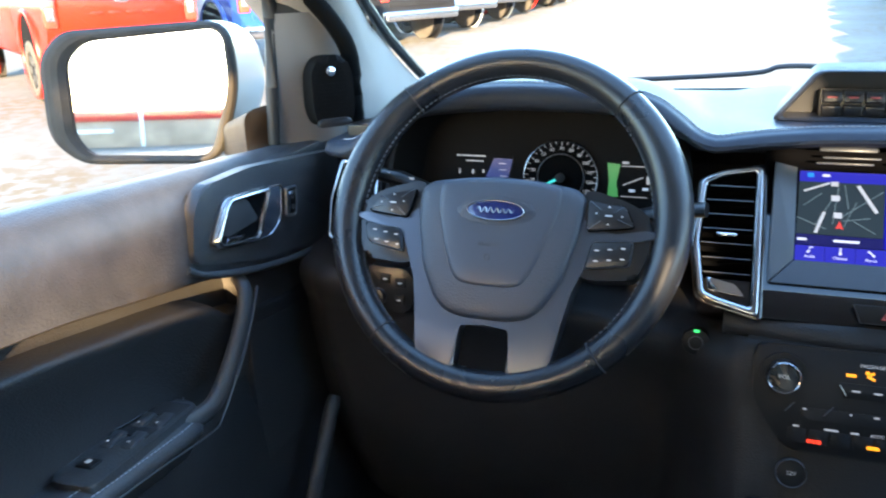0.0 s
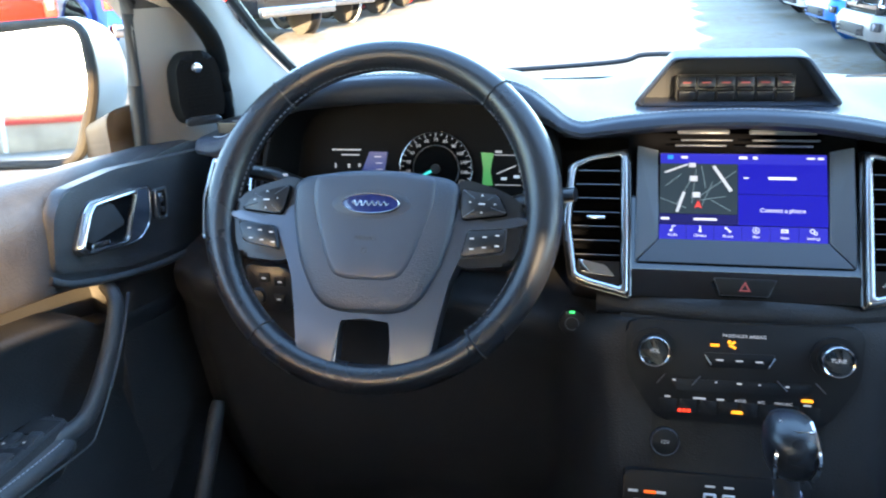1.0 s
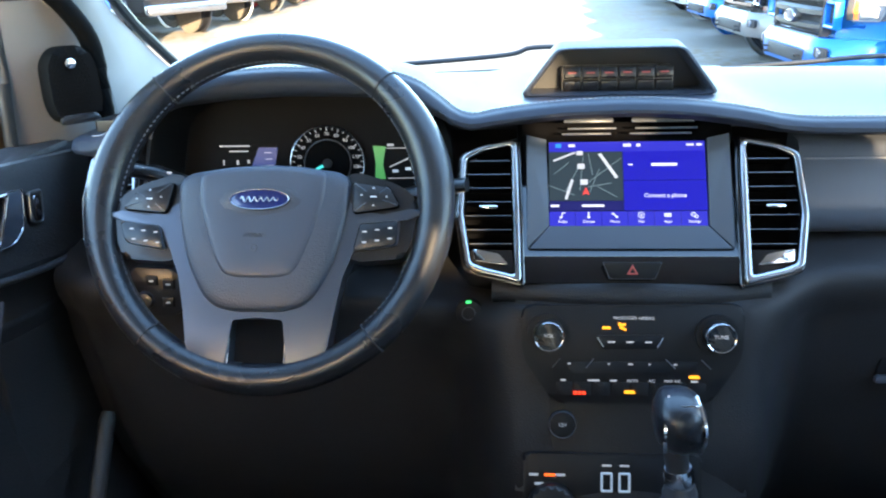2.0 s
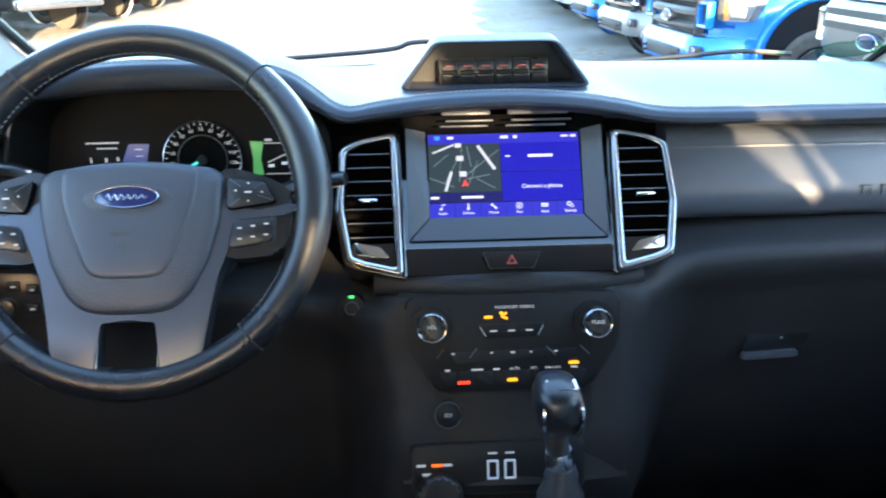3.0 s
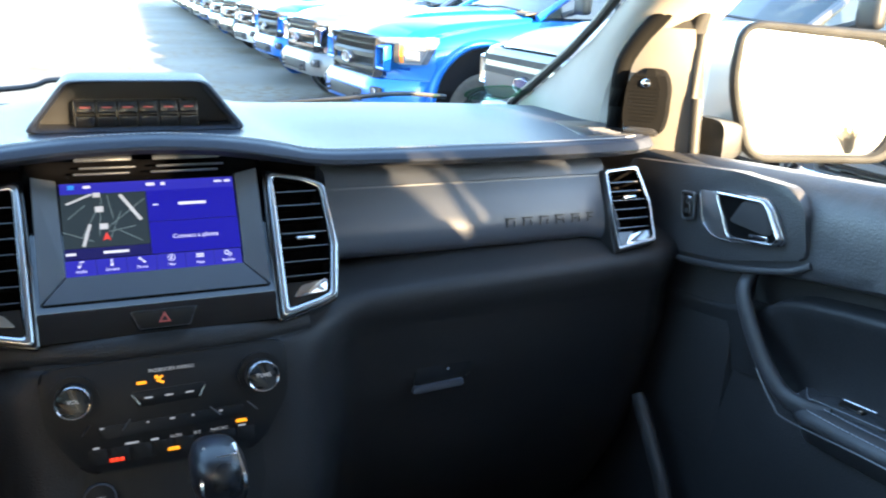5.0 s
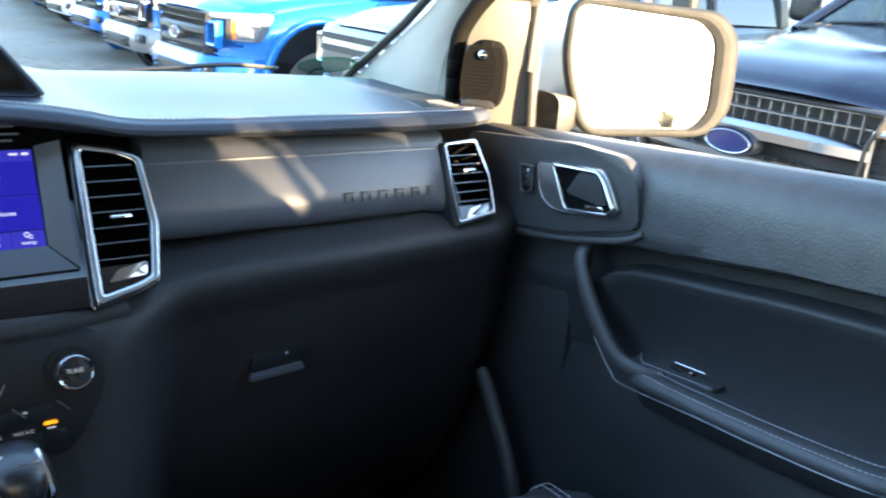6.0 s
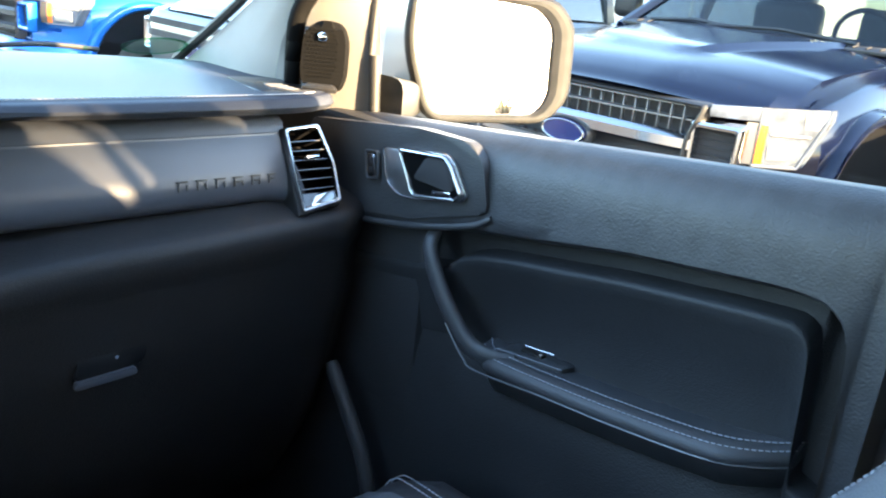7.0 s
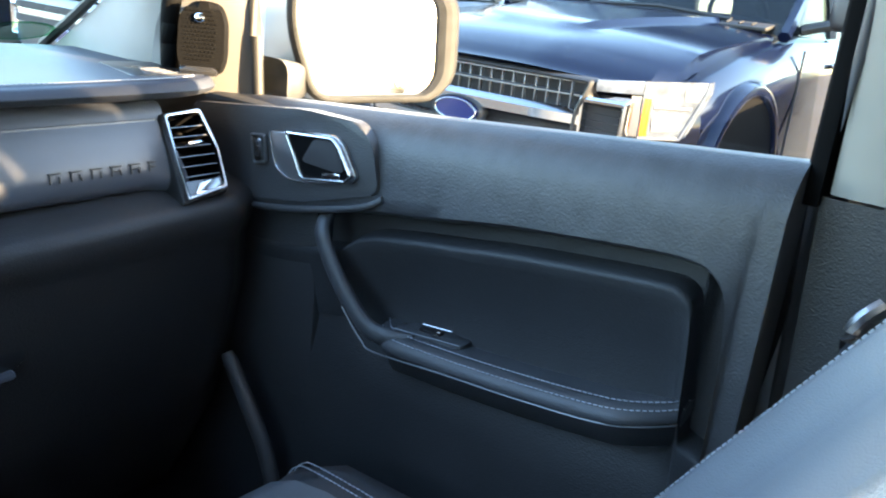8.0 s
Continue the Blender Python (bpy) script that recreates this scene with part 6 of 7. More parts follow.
# ---- door mirrors ----
def door_mirror(s, centre, toward, label):
    """Mirror with painted shell, black bezel and a flat glass that faces back."""
    t = thing("door_mirror", (s * 0.80, 0.92, 1.27), label, "mirror")
    n = Vector(toward).normalized()
    u = Z.cross(n).normalized() * 1
    v = n.cross(u).normalized()
    m = axes(centre, u, v, n)
    # outlines seen from behind, u to the viewer's right; k tells the side nearer the door
    k = 1 if s < 0 else -1
    gl = rounded([(k * -0.118, 0.058), (k * -0.086, 0.085), (k * 0.130, 0.099), (k * 0.133, 0.012), (k * 0.096, -0.094), (k * -0.098, -0.088), (k * -0.120, -0.058)], 0.026, 5)
    out = rounded([(k * -0.159, 0.062), (k * -0.121, 0.102), (k * 0.142, 0.112), (k * 0.1505, 0.0124), (k * 0.111, -0.107), (k * -0.114, -0.102), (k * -0.159, -0.062)], 0.040, 5)
    part("glass", prism(gl, m, -0.016, -0.010), MIRROR, t, "flat mirror glass", smooth=False)
    part("bezel", ring_frame(out, gl, m, -0.014, 0.004, -0.012), MIRRORTRIM, t, "black bezel round the glass", sharp=10)
    rings = []
    for f, w in ((1.0, -0.012), (1.01, -0.05), (1.0, -0.09), (0.95, -0.130), (0.82, -0.165), (0.6, -0.185), (0.3, -0.190)):
        rings.append([m @ Vector((a * f + k * 0.140 * (1 - f), b * f, w)) for a, b in out])
    part("shell", loft(rings), WHITEPAINT, t, "painted silver white shell")
    # flat black foot from the shell to the door corner
    rings = []
    for f in (0.0, 0.3, 0.6, 0.85, 1.0):
        c = (m @ Vector((k * 0.125, -0.070, -0.060))).lerp(Vector((s * 0.775, 0.985, 1.262)), f)
        hh, dd = 0.026 + 0.014 * f, 0.046 + 0.012 * f
        rings.append([c + Vector((0, dd * y_, hh * z_)) for y_, z_ in rounded([(-1, -1), (1, -1), (1, 1), (-1, 1)], 0.45, 3)])
    part("arm", loft(rings), MIRRORTRIM, t, "black mirror arm", sharp=60)
    return t


MIRL, MIRR = (-1.018, 1.026, 1.302), (1.002, 0.971, 1.329)
door_mirror(-1, MIRL, (0.308, -0.948, 0.083), "silver white door mirror with black bezel on the driver door")
door_mirror(1, MIRR, (-0.367, -0.927, 0.071), "sunlit silver white door mirror on the passenger door")

# ---- passenger seat ----
seat = thing("front_seat", (0.40, 0.25, 0.46), "grey-blue leather passenger seat with pale stitching", "seat")
rings = []
for y, hw, zt, zs in ((0.715, 0.15, 0.74, 0.60), (0.705, 0.20, 0.81, 0.58), (0.68, 0.22, 0.860, 0.56), (0.62, 0.232, 0.886, 0.55), (0.45, 0.245, 0.884, 0.54), (0.25, 0.25, 0.87, 0.53), (0.12, 0.25, 0.86, 0.53)):
    row_ = []
    for i in range(21):
        f = -1 + 2 * i / 20
        x = 0.40 + f * hw
        e = abs(f)
        z = zt - 0.014 + 0.014 * spline([(0, 0.0), (0.55, 0.1), (0.78, 1.0), (0.92, 0.7), (1.0, -4.0)], e)
        row_.append(Vector((x, y, z)))
    row_ += [Vector((0.40 + hw * 0.97, y, zs)), Vector((0.40 - hw * 0.97, y, zs))]
    rings.append(row_)
part("cushion", loft(rings), SEATSIDE, seat, "seat cushion", sharp=70)
rings = []
for y, zt in ((0.690, 0.852), (0.65, 0.8745), (0.60, 0.8835), (0.45, 0.8815), (0.25, 0.868)):
    rings.append([Vector((0.40 + 0.155 * f, y, zt + 0.000 + 0.004 * (1 - f * f))) for f in [-1 + 0.2 * i for i in range(11)]] + [Vector((0.555, y, zt - 0.02)), Vector((0.245, y, zt - 0.02))])
part("cushion_insert", loft(rings), SEATMID, seat, "smooth leather cushion insert", sharp=70)
for xx in (0.400 + 0.166, 0.400 + 0.176):
    stitches(smooth_path([(xx + 0.02, 0.705, 0.822), (xx + 0.012, 0.675, 0.868), (xx, 0.62, 0.8895), (xx, 0.45, 0.887), (xx, 0.25, 0.873)], 6), THREAD, seat, 0.0065, 0.0042, 0.0008)
# backrest, leaning back
BD = Vector((0, -0.52, 0.854)).normalized()
BN = Vector((0, 0.854, 0.52)).normalized()
rings = []
for h, hw, th in ((0.0, 0.21, 0.06), (0.06, 0.235, 0.075), (0.20, 0.25, 0.08), (0.36, 0.245, 0.075), (0.48, 0.225, 0.065), (0.56, 0.18, 0.05), (0.60, 0.10, 0.03)):
    c = Vector((0.40, 0.317, 0.87)) + BD * h
    row_ = []
    for i in range(21):
        f = -1 + 2 * i / 20
        bulge = spline([(0, 0.012), (0.5, 0.010), (0.74, 0.034), (0.90, 0.030), (1.0, -0.030)], abs(f))
        row_.append(c + X * (f * hw) + BN * bulge)
    row_ += [c + X * (hw * 0.92) - BN * th, c - X * (hw * 0.92) - BN * th]
    rings.append(row_)
part("backrest", loft(rings), SEATMID, seat, "grey-blue leather backrest", sharp=70)
for df in (0.87,):
    p = []
    for h, hw in ((0.0, 0.21), (0.06, 0.235), (0.20, 0.25), (0.36, 0.245), (0.48, 0.225), (0.56, 0.18)):
        p.append(Vector((0.40, 0.317, 0.87)) + BD * h + X * (df * hw) + BN * 0.0322)
    stitches(smooth_path(p, 6), THREAD, seat, 0.0065, 0.0042, 0.0009)
hr = []
for h, hw, th in ((0.64, 0.10, 0.03), (0.66, 0.125, 0.045), (0.75, 0.13, 0.05), (0.82, 0.115, 0.045), (0.84, 0.08, 0.03)):
    c = Vector((0.40, 0.300, 0.87)) + BD * h
    hr.append([c + X * (hw * math.cos(a)) + BN * (th * math.sin(a)) for a in [2 * math.pi * i / 20 for i in range(20)]])
part("headrest", loft(hr), SEATMID, seat, "leather headrest", sharp=70)
for s in (-1, 1):
    c = Vector((0.40 + s * 0.05, 0.300, 0.87))
    part("headrest_post", tube([c + BD * 0.55, c + BD * 0.66], 0.007, 8), CHROME, seat)

# ================= outside =================
bm = bmesh.new()
bmesh.ops.create_grid(bm, x_segments=60, y_segments=60, size=400)
bmesh.ops.translate(bm, verts=bm.verts[:], vec=(0, 0, GZ))
tagged(part("ground", bm, ASPHALT), "pale sunlit asphalt car lot", "ground", kind="structure")

PAINT = {}


def paint(name, c, metal=0.35):
    if name not in PAINT:
        PAINT[name] = mat(name + "_car_paint", c, 0.14 if name == "navy" else 0.30, metal=metal, vary=0.06, scale=1.2, coat=0.15 if name in ("red", "navy") else 0.45, spec=0.3 if name != "red" else 0.15)
    return PAINT[name]


def nose_y(u):
    """How far the front sweeps back towards the fender."""
    return -0.03 - 0.40 * (max(0.0, u - 0.62) / 0.35) ** 1.5


def hood_z(y):
    return spline([(-1.6, 1.375), (-1.1, 1.345), (-0.6, 1.295), (-0.25, 1.235), (-0.08, 1.175), (0.02, 1.125)], y)


def pickup(name, colour, label, place, turn, detail=2, chrome_grille=True, scale=1.0, lift=0.06, slots=False):
    """A parked pickup, nose at the place, heading along the turn. detail 3: beside us, 2: near, 1: far."""
    t = thing(name, (0, 0, 0), label, "pickup truck", group="parked vehicles")
    P = paint(*colour)
    V = lambda x, y, z: Vector((x, y, z))
    C = EXTCHROME if chrome_grille else BLACKTRIM
    near = detail > 1
    # lower body with sculpted shoulders; y runs back from the nose
    secs = [(-0.12, 0.60, 0.50, 1.06), (-0.28, 0.80, 0.46, 1.075), (-0.46, 0.965, 0.43, 1.115), (-0.60, 0.99, 0.42, 1.15), (-0.98, 1.0, 0.42, 1.225), (-1.45, 1.0, 0.42, 1.285), (-1.75, 1.0, 0.42, 1.31), (-2.6, 1.0, 0.42, 1.315), (-3.65, 1.0, 0.42, 1.33), (-3.70, 0.985, 0.43, 1.33), (-3.75, 1.0, 0.43, 1.34), (-4.8, 1.0, 0.46, 1.35), (-5.65, 0.985, 0.50, 1.35), (-5.75, 0.97, 0.52, 1.34)]
    rings = []
    for y, hw, zb, zt in secs:
        half = [(hw - 0.10, zb), (hw - 0.02, zb + 0.06), (hw - 0.005, zb + 0.20), (hw - 0.025, zb + 0.34), (hw, zt - 0.24), (hw - 0.008, zt - 0.16), (hw - 0.035, zt - 0.07), (hw - 0.08, zt - 0.015), (hw - 0.14, zt)]
        rings.append([V(x, y, z) for x, z in half] + [V(-x, y, z) for x, z in reversed(half)])
    body = part("body", loft(rings), P, t, "painted body", sharp=24)
    # hood: two ridges closing towards the nose, raised between them
    rings = []
    for y in (0.015, -0.005, -0.03, -0.06, -0.10, -0.15, -0.20, -0.26, -0.32, -0.36, -0.40, -0.44, -0.48, -0.53, -0.58, -0.7, -0.95, -1.2, -1.45, -1.56):
        k = min(1.0, max(0.0, (-0.34 - y) / 0.25))
        xr = 0.24 + 0.30 * min(1.0, max(0.0, (-0.40 - y) / 1.1))
        up = 0.026 * k * k * (3 - 2 * k)
        row = []
        for u in (-0.865, -0.80, -(xr + 0.30 * (0.8 - xr)), -(xr + 0.035), -xr, -0.5 * xr, 0, 0.5 * xr, xr, xr + 0.035, xr + 0.30 * (0.8 - xr), 0.80, 0.865):
            a = abs(u)
            back = nose_y(a) + 0.03
            yy = y + back * max(0.0, 1 + (y + 0.1) * 2.2) if y > -0.5 else y
            z = hood_z(y) - 0.055 * (a / 0.865) ** 3 + (up * (1 - 0.35 * (1 - a / xr)) if a <= xr + 1e-6 else 0)
            row.append(V(u, yy, z))
        rings.append(row + [V(0.85, row[-1].y, row[-1].z - 0.09), V(-0.85, row[0].y, row[0].z - 0.09)])
    part("hood", loft(rings), P, t, "painted hood with two raised creases", sharp=22)
    # cab glasshouse
    rings = []
    for z, hw, y0, y1 in ((1.33, 0.90, -1.52, -3.66), (1.52, 0.85, -1.86, -3.62), (1.86, 0.72, -2.34, -3.52)):
        rings.append([V(-hw, y0 - 0.10, z), V(-hw * 0.6, y0, z), V(hw * 0.6, y0, z), V(hw, y0 - 0.10, z), V(hw, y1, z), V(-hw, y1, z)])
    cg = part("cab_glass", loft(rings, caps=detail < 3), TINTED if detail < 3 else CABGLASS, t, "tinted glass", sharp=20)
    if detail > 2:
        part("dash_top", box((1.5, 0.5, 0.10), pose(0, -2.0, 1.345, 4, 0, 0), 0.04), DARK, t, "dark dashboard")
        for s in (-1, 1):
            part("seat_back", box((0.50, 0.14, 0.62), pose(s * 0.38, -2.95, 1.30, -10, 0, 0), 0.06, 3), SEATSIDE, t, "dark seat back")
            part("headrest", box((0.27, 0.10, 0.18), pose(s * 0.38, -3.02, 1.68, -10, 0, 0), 0.04, 3), SEATSIDE, t)
        part("steering_wheel", tube([V(-0.38 + 0.19 * math.cos(a), -2.33 + 0.07 * math.sin(a), 1.40 + 0.18 * math.sin(a)) for a in [i * math.pi / 12 for i in range(24)]], 0.016, 8, True), DARK, t)
        part("cab_floor", box((1.6, 1.9, 0.03), pose(0, -2.6, 1.30), 0.0), DARK, t)
    rings = []
    for z, k in ((1.855, 1.03), (1.91, 1.0), (1.945, 0.86)):
        rings.append([V(-0.74 * k, -2.48 + 0.14 * k - 0.1, z), V(-0.46 * k, -2.44 + 0.16 * k, z), V(0.46 * k, -2.44 + 0.16 * k, z), V(0.74 * k, -2.48 + 0.14 * k - 0.1, z), V(0.74 * k, -3.55, z), V(-0.74 * k, -3.55, z)])
    part("roof", loft(rings), P, t, "painted roof", sharp=40)
    for s in (-1, 1):
        part("front_pillar", tube([V(s * 0.905, -1.60, 1.32), V(s * 0.855, -1.96, 1.52), V(s * 0.73, -2.43, 1.87)], 0.036, 6), P, t)
        part("mid_pillar", tube([V(s * 0.905, -2.62, 1.32), V(s * 0.86, -2.62, 1.52), V(s * 0.735, -2.64, 1.87)], 0.035, 6), BLACKTRIM, t)
        part("rear_pillar", tube([V(s * 0.90, -3.60, 1.32), V(s * 0.85, -3.58, 1.52), V(s * 0.73, -3.48, 1.87)], 0.065, 6), P, t)
        # wheel arches and wheels
        for y in (-0.98, -4.72):
            am = axes(V(s * 0.985, y, 0.52), Y, Z, X * s)
            part("wheel_arch", ring_frame(circle(0.60, 40), circle(0.515, 40), am, -0.03, 0.045, -0.02), P, t, "painted wheel arch flare")
            well = part("wheel_well", disc(am, 0.52, -0.12, 0.020, 40), NEARBLACK, t)
            wm = axes(V(s * 0.960, y, 0.41 - lift), Y, Z, X * s)
            rings = [[wm @ V(r * math.cos(a), r * math.sin(a), w) for a in [2 * math.pi * i / 32 for i in range(32)]] for r, w in ((0.24, 0.03), (0.25, 0.058), (0.34, 0.070), (0.385, 0.055), (0.41, 0.02), (0.41, -0.12))]
            wheel = part("wheel", loft(rings, True, True), TYRE, t, "dusty black tyre on a grey rim", sharp=40)
            part("rim", disc(wm, 0.235, 0.02, 0.045, 24, 0.008), DULLCHROME, wheel, "grey alloy rim")
            if near:
                for k in range(6):
                    part("rim_gap", prism(rounded([(0.07, -0.035), (0.20, -0.055), (0.20, 0.055), (0.07, 0.035)], 0.015), wm @ pose(0, 0, 0, 0, 0, 60 * k), 0.044, 0.0475), DARK, wheel)
                for k in range(28 if colour[0] in ("navy", "red", "deep_blue") else 0):
                    part("tread_block", box((0.045, 0.012, 0.06), wm @ pose(0, 0, 0, 0, 0, 360 / 28 * k) @ pose(0, 0.408, 0.0), 0.004, 1), TYRE, wheel)
        # door mirror
        mm = part("outside_mirror", box((0.20, 0.12, 0.25), pose(s * 1.12, -1.98, 1.50), 0.05, 3), BLACKTRIM, t, "dark outside mirror")
        part("mirror_arm", tube([V(s * 0.90, -1.90, 1.36), V(s * 1.05, -1.97, 1.41)], 0.03, 8), BLACKTRIM, mm)
        part("door_handle", box((0.03, 0.20, 0.035), pose(s * 1.01, -2.45, 1.17), 0.012), C, t)
        part("door_gap", box((0.012, 0.012, 0.80), pose(s * 0.998, -1.72, 0.86), 0.002), DARK, t)
        # headlamp: thin strip over the bracket, then a tall clear lens wrapping to the fender
        def lens(us, z_low, z_top, inset, thick):
            r_ = []
            for u in us:
                y_ = nose_y(u) + inset
                r_.append([V(s * u, y_, z_top(u)), V(s * u, y_ + 0.006, (z_top(u) + z_low(u)) / 2), V(s * u, y_, z_low(u)), V(s * u, y_ - thick, z_low(u)), V(s * u, y_ - thick, z_top(u))])
            return loft(r_)
        low = lambda u: 0.875 + (0.0 if u < 0.925 else (u - 0.925) * 3.8)
        top = lambda u: 1.105 + 0.02 * (u - 0.65) / 0.32
        hl = part("headlamp", lens((0.806, 0.835, 0.865, 0.895, 0.925, 0.95, 0.978), low, top, 0.030, 0.07), LENS, t, "clear headlamp")
        part("upper_strip", lens((0.655, 0.70, 0.75, 0.803), lambda u: 1.058, top, 0.030, 0.06), LENS, hl, "clear strip lamp")
        part("amber_edge", lens((0.812, 0.822, 0.832), lambda u: 0.885, lambda u: 1.045, 0.0345, 0.02), AMBERLENS, hl, "amber side lamp")
        part("lamp_side", lens((0.770, 0.785, 0.800, 0.811), lambda u: 0.880, lambda u: 1.052, 0.024, 0.06), C, hl, "bright lamp side")
        if near:
            part("lamp_unit", lens((0.845, 0.87, 0.90, 0.92), lambda u: 0.905, lambda u: 0.985, 0.036, 0.02), DULLCHROME, hl, "bright lamp unit")
            part("lamp_shade", lens((0.845, 0.88, 0.92, 0.945), lambda u: 1.0, lambda u: 1.014, 0.037, 0.02), SILVER, hl)
            part("lamp_corner", lens((0.925, 0.945, 0.962), lambda u: 1.04, lambda u: 1.10, 0.036, 0.02), SILVER, hl)
            part("lamp_surround", tube([V(s * u, nose_y(u) + 0.034, low(u)) for u in (0.806, 0.86, 0.925, 0.95, 0.978)] + [V(s * 0.982, nose_y(0.982) + 0.03, top(0.982))], 0.007, 6), SILVER, hl)
        # bracket beside the grille, holding a dark mesh
        bm_ = axes(V(s * 0.695, nose_y(0.695) + 0.055, 0.925), X * s, Z, V(s * 0.22, 0.97, 0).normalized())
        bo = rounded([(-0.125, 0.115), (0.122, 0.120), (0.116, -0.13), (-0.120, -0.13)], 0.02)
        bi = rounded([(-0.080, 0.070), (0.080, 0.075), (0.077, -0.08), (-0.080, -0.08)], 0.012)
        br = part("grille_bracket", ring_frame(bo, bi, bm_, -0.06, 0.020, -0.045), C if chrome_grille else P, t, "bright bracket" if chrome_grille else "painted bracket")
        part("bracket_mesh", prism(bi, bm_, -0.06, -0.040), DARK, br, "dark mesh")
        if near:
            for k in range(5):
                part("mesh_bar", box((0.155, 0.005, 0.01), bm_ @ pose(0, -0.058 + 0.030 * k, -0.038), 0.001, 1), BLACKTRIM, br)
        part("tail_lamp", box((0.17, 0.09, 0.44), pose(s * 0.885, -5.735, 1.10), 0.03, 2), REDLENS, t, "red tail lamp")
        part("tail_lamp_core", box((0.10, 0.02, 0.16), pose(s * 0.885, -5.775, 1.05), 0.015, 2), LENS, t, "clear lamp core")
    # grille
    gm_ = axes(V(0, -0.005, 0.925), X, Z, Y)
    go = rounded([(-0.655, 0.180), (0.655, 0.180), (0.600, 0.040), (0.58, -0.215), (-0.58, -0.215), (-0.60, 0.040)], 0.03, 3)
    gi = rounded([(-0.620, 0.158), (0.620, 0.158), (0.565, 0.035), (0.55, -0.19), (-0.55, -0.19), (-0.565, 0.035)], 0.02, 3)
    gr = part("grille", ring_frame(go, gi, gm_, -0.06, 0.020, -0.02), BLACKTRIM, t, "dark framed grille")
    part("grille_back", prism(gi, gm_, -0.09, -0.05), DARK, gr)
    bar = lambda nm, z0, z1, hw_, out, m_: part(nm, loft([[V(x, out - 0.05 * (abs(x) / 0.6) ** 3 - 0.03, 0.925 + z1), V(x, out - 0.05 * (abs(x) / 0.6) ** 3, 0.925 + z1 - 0.3 * (z1 - z0)), V(x, out - 0.05 * (abs(x) / 0.6) ** 3, 0.925 + z0 + 0.2 * (z1 - z0)), V(x, out - 0.05 * (abs(x) / 0.6) ** 3 - 0.03, 0.925 + z0)] for x in np.linspace(-hw_, hw_, 13)]), m_, gr, sharp=50)
    if slots:
        part("fascia", loft([[V(x, nose_y(abs(x)) + 0.045, 1.105), V(x, nose_y(abs(x)) + 0.075, 1.06), V(x, nose_y(abs(x)) + 0.085, 0.80), V(x, nose_y(abs(x)) + 0.05, 0.74), V(x, nose_y(abs(x)) - 0.05, 0.74), V(x, nose_y(abs(x)) - 0.05, 1.105)] for x in np.linspace(-0.93, 0.93, 25)]), P, gr, "silver front panel")
        for z0 in (1.035, 0.945):
            part("slot", loft([[V(x, nose_y(abs(x)) + 0.089, z0 + 0.022), V(x, nose_y(abs(x)) + 0.092, z0 - 0.022), V(x, nose_y(abs(x)) + 0.03, z0 - 0.022), V(x, nose_y(abs(x)) + 0.03, z0 + 0.022)] for x in np.linspace(-0.86, 0.86, 23)]), DARK, gr, "dark slot")
    else:
        bar("grille_bar", 0.092, 0.108, 0.585, 0.018, SILVER if chrome_grille else BLACKTRIM)
        nb = 19 if near else 9
        for k in range(nb):
            part("grille_cell_bar", box((0.008, 0.115, 0.02), gm_ @ pose(-0.54 + 1.08 * k / (nb - 1), 0.098, -0.010), 0.002, 1), SILVER if chrome_grille else BLACKTRIM, gr)
        bar("grille_edge_bar", 0.150, 0.162, 0.60, 0.012, SILVER if chrome_grille else BLACKTRIM)
        bar("grille_centre_bar", -0.035, 0.045, 0.60, 0.055, C)
        bar("grille_lower_bar", -0.150, -0.085, 0.60, 0.050, C)
        if near:
            for k in range(9):
                part("grille_lower_slat", box((1.08, 0.008, 0.02), gm_ @ pose(0, -0.165 - 0.012 * (k - 4) * 0.5, -0.02), 0.002, 1), BLACKTRIM, gr) if k % 3 == 0 else None
    bo2 = [(0.125 * math.cos(i * math.pi / 16), 0.055 * math.sin(i * math.pi / 16)) for i in range(32)]
    gb = axes(V(0, 0.04, 0.875), X, Z, Y)
    part("grille_badge", prism(bo2, gb, -0.02, 0.040, 0.008), BADGEBLUE if chrome_grille else LENS, gr, "blue oval badge")
    part("grille_badge_rim", ring_frame([(a * 0.98, b * 0.96) for a, b in bo2], [(a * 0.90, b * 0.82) for a, b in bo2], gb, 0.03, 0.046, 0.040), EXTCHROME, gr)
    part("grille_badge_surround", ring_frame([(a * 1.16, b * 1.24) for a, b in bo2], [(a * 1.0, b * 1.0) for a, b in bo2], gb, -0.02, 0.036, 0.02), BLACKTRIM, gr)
    # bumpers
    rings = [[V(x, y0 + nose_y(abs(x)) * 0.9, z) for y0, z in ((-0.05, 0.42), (0.09, 0.44), (0.115, 0.52), (0.105, 0.66), (0.06, 0.72), (-0.10, 0.72))] for x in np.linspace(-0.965, 0.965, 17)]
    fb = part("front_bumper", loft(rings), (C if detail > 2 else GREYBUMPER) if near and chrome_grille and not slots else P, t, "front bumper")
    part("bumper_mouth", box((0.90, 0.06, 0.12), pose(0, 0.075, 0.54), 0.02), DARK, fb)
    for s in (-1, 1):
        part("fog_lamp", box((0.17, 0.05, 0.10), pose(s * 0.70, 0.035, 0.60, 0, 0, -12 * s), 0.02), DARK, fb)
        part("fog_lens", disc(axes(V(s * 0.70, 0.062, 0.60), X, Z, Y), 0.04, -0.02, 0.006, 16, 0.004), LENS, fb)
        part("tow_hook", tube([V(s * 0.40, 0.06, 0.50), V(s * 0.40, 0.15, 0.50), V(s * 0.40, 0.15, 0.55), V(s * 0.40, 0.06, 0.55)], 0.014, 6), DARK, fb)
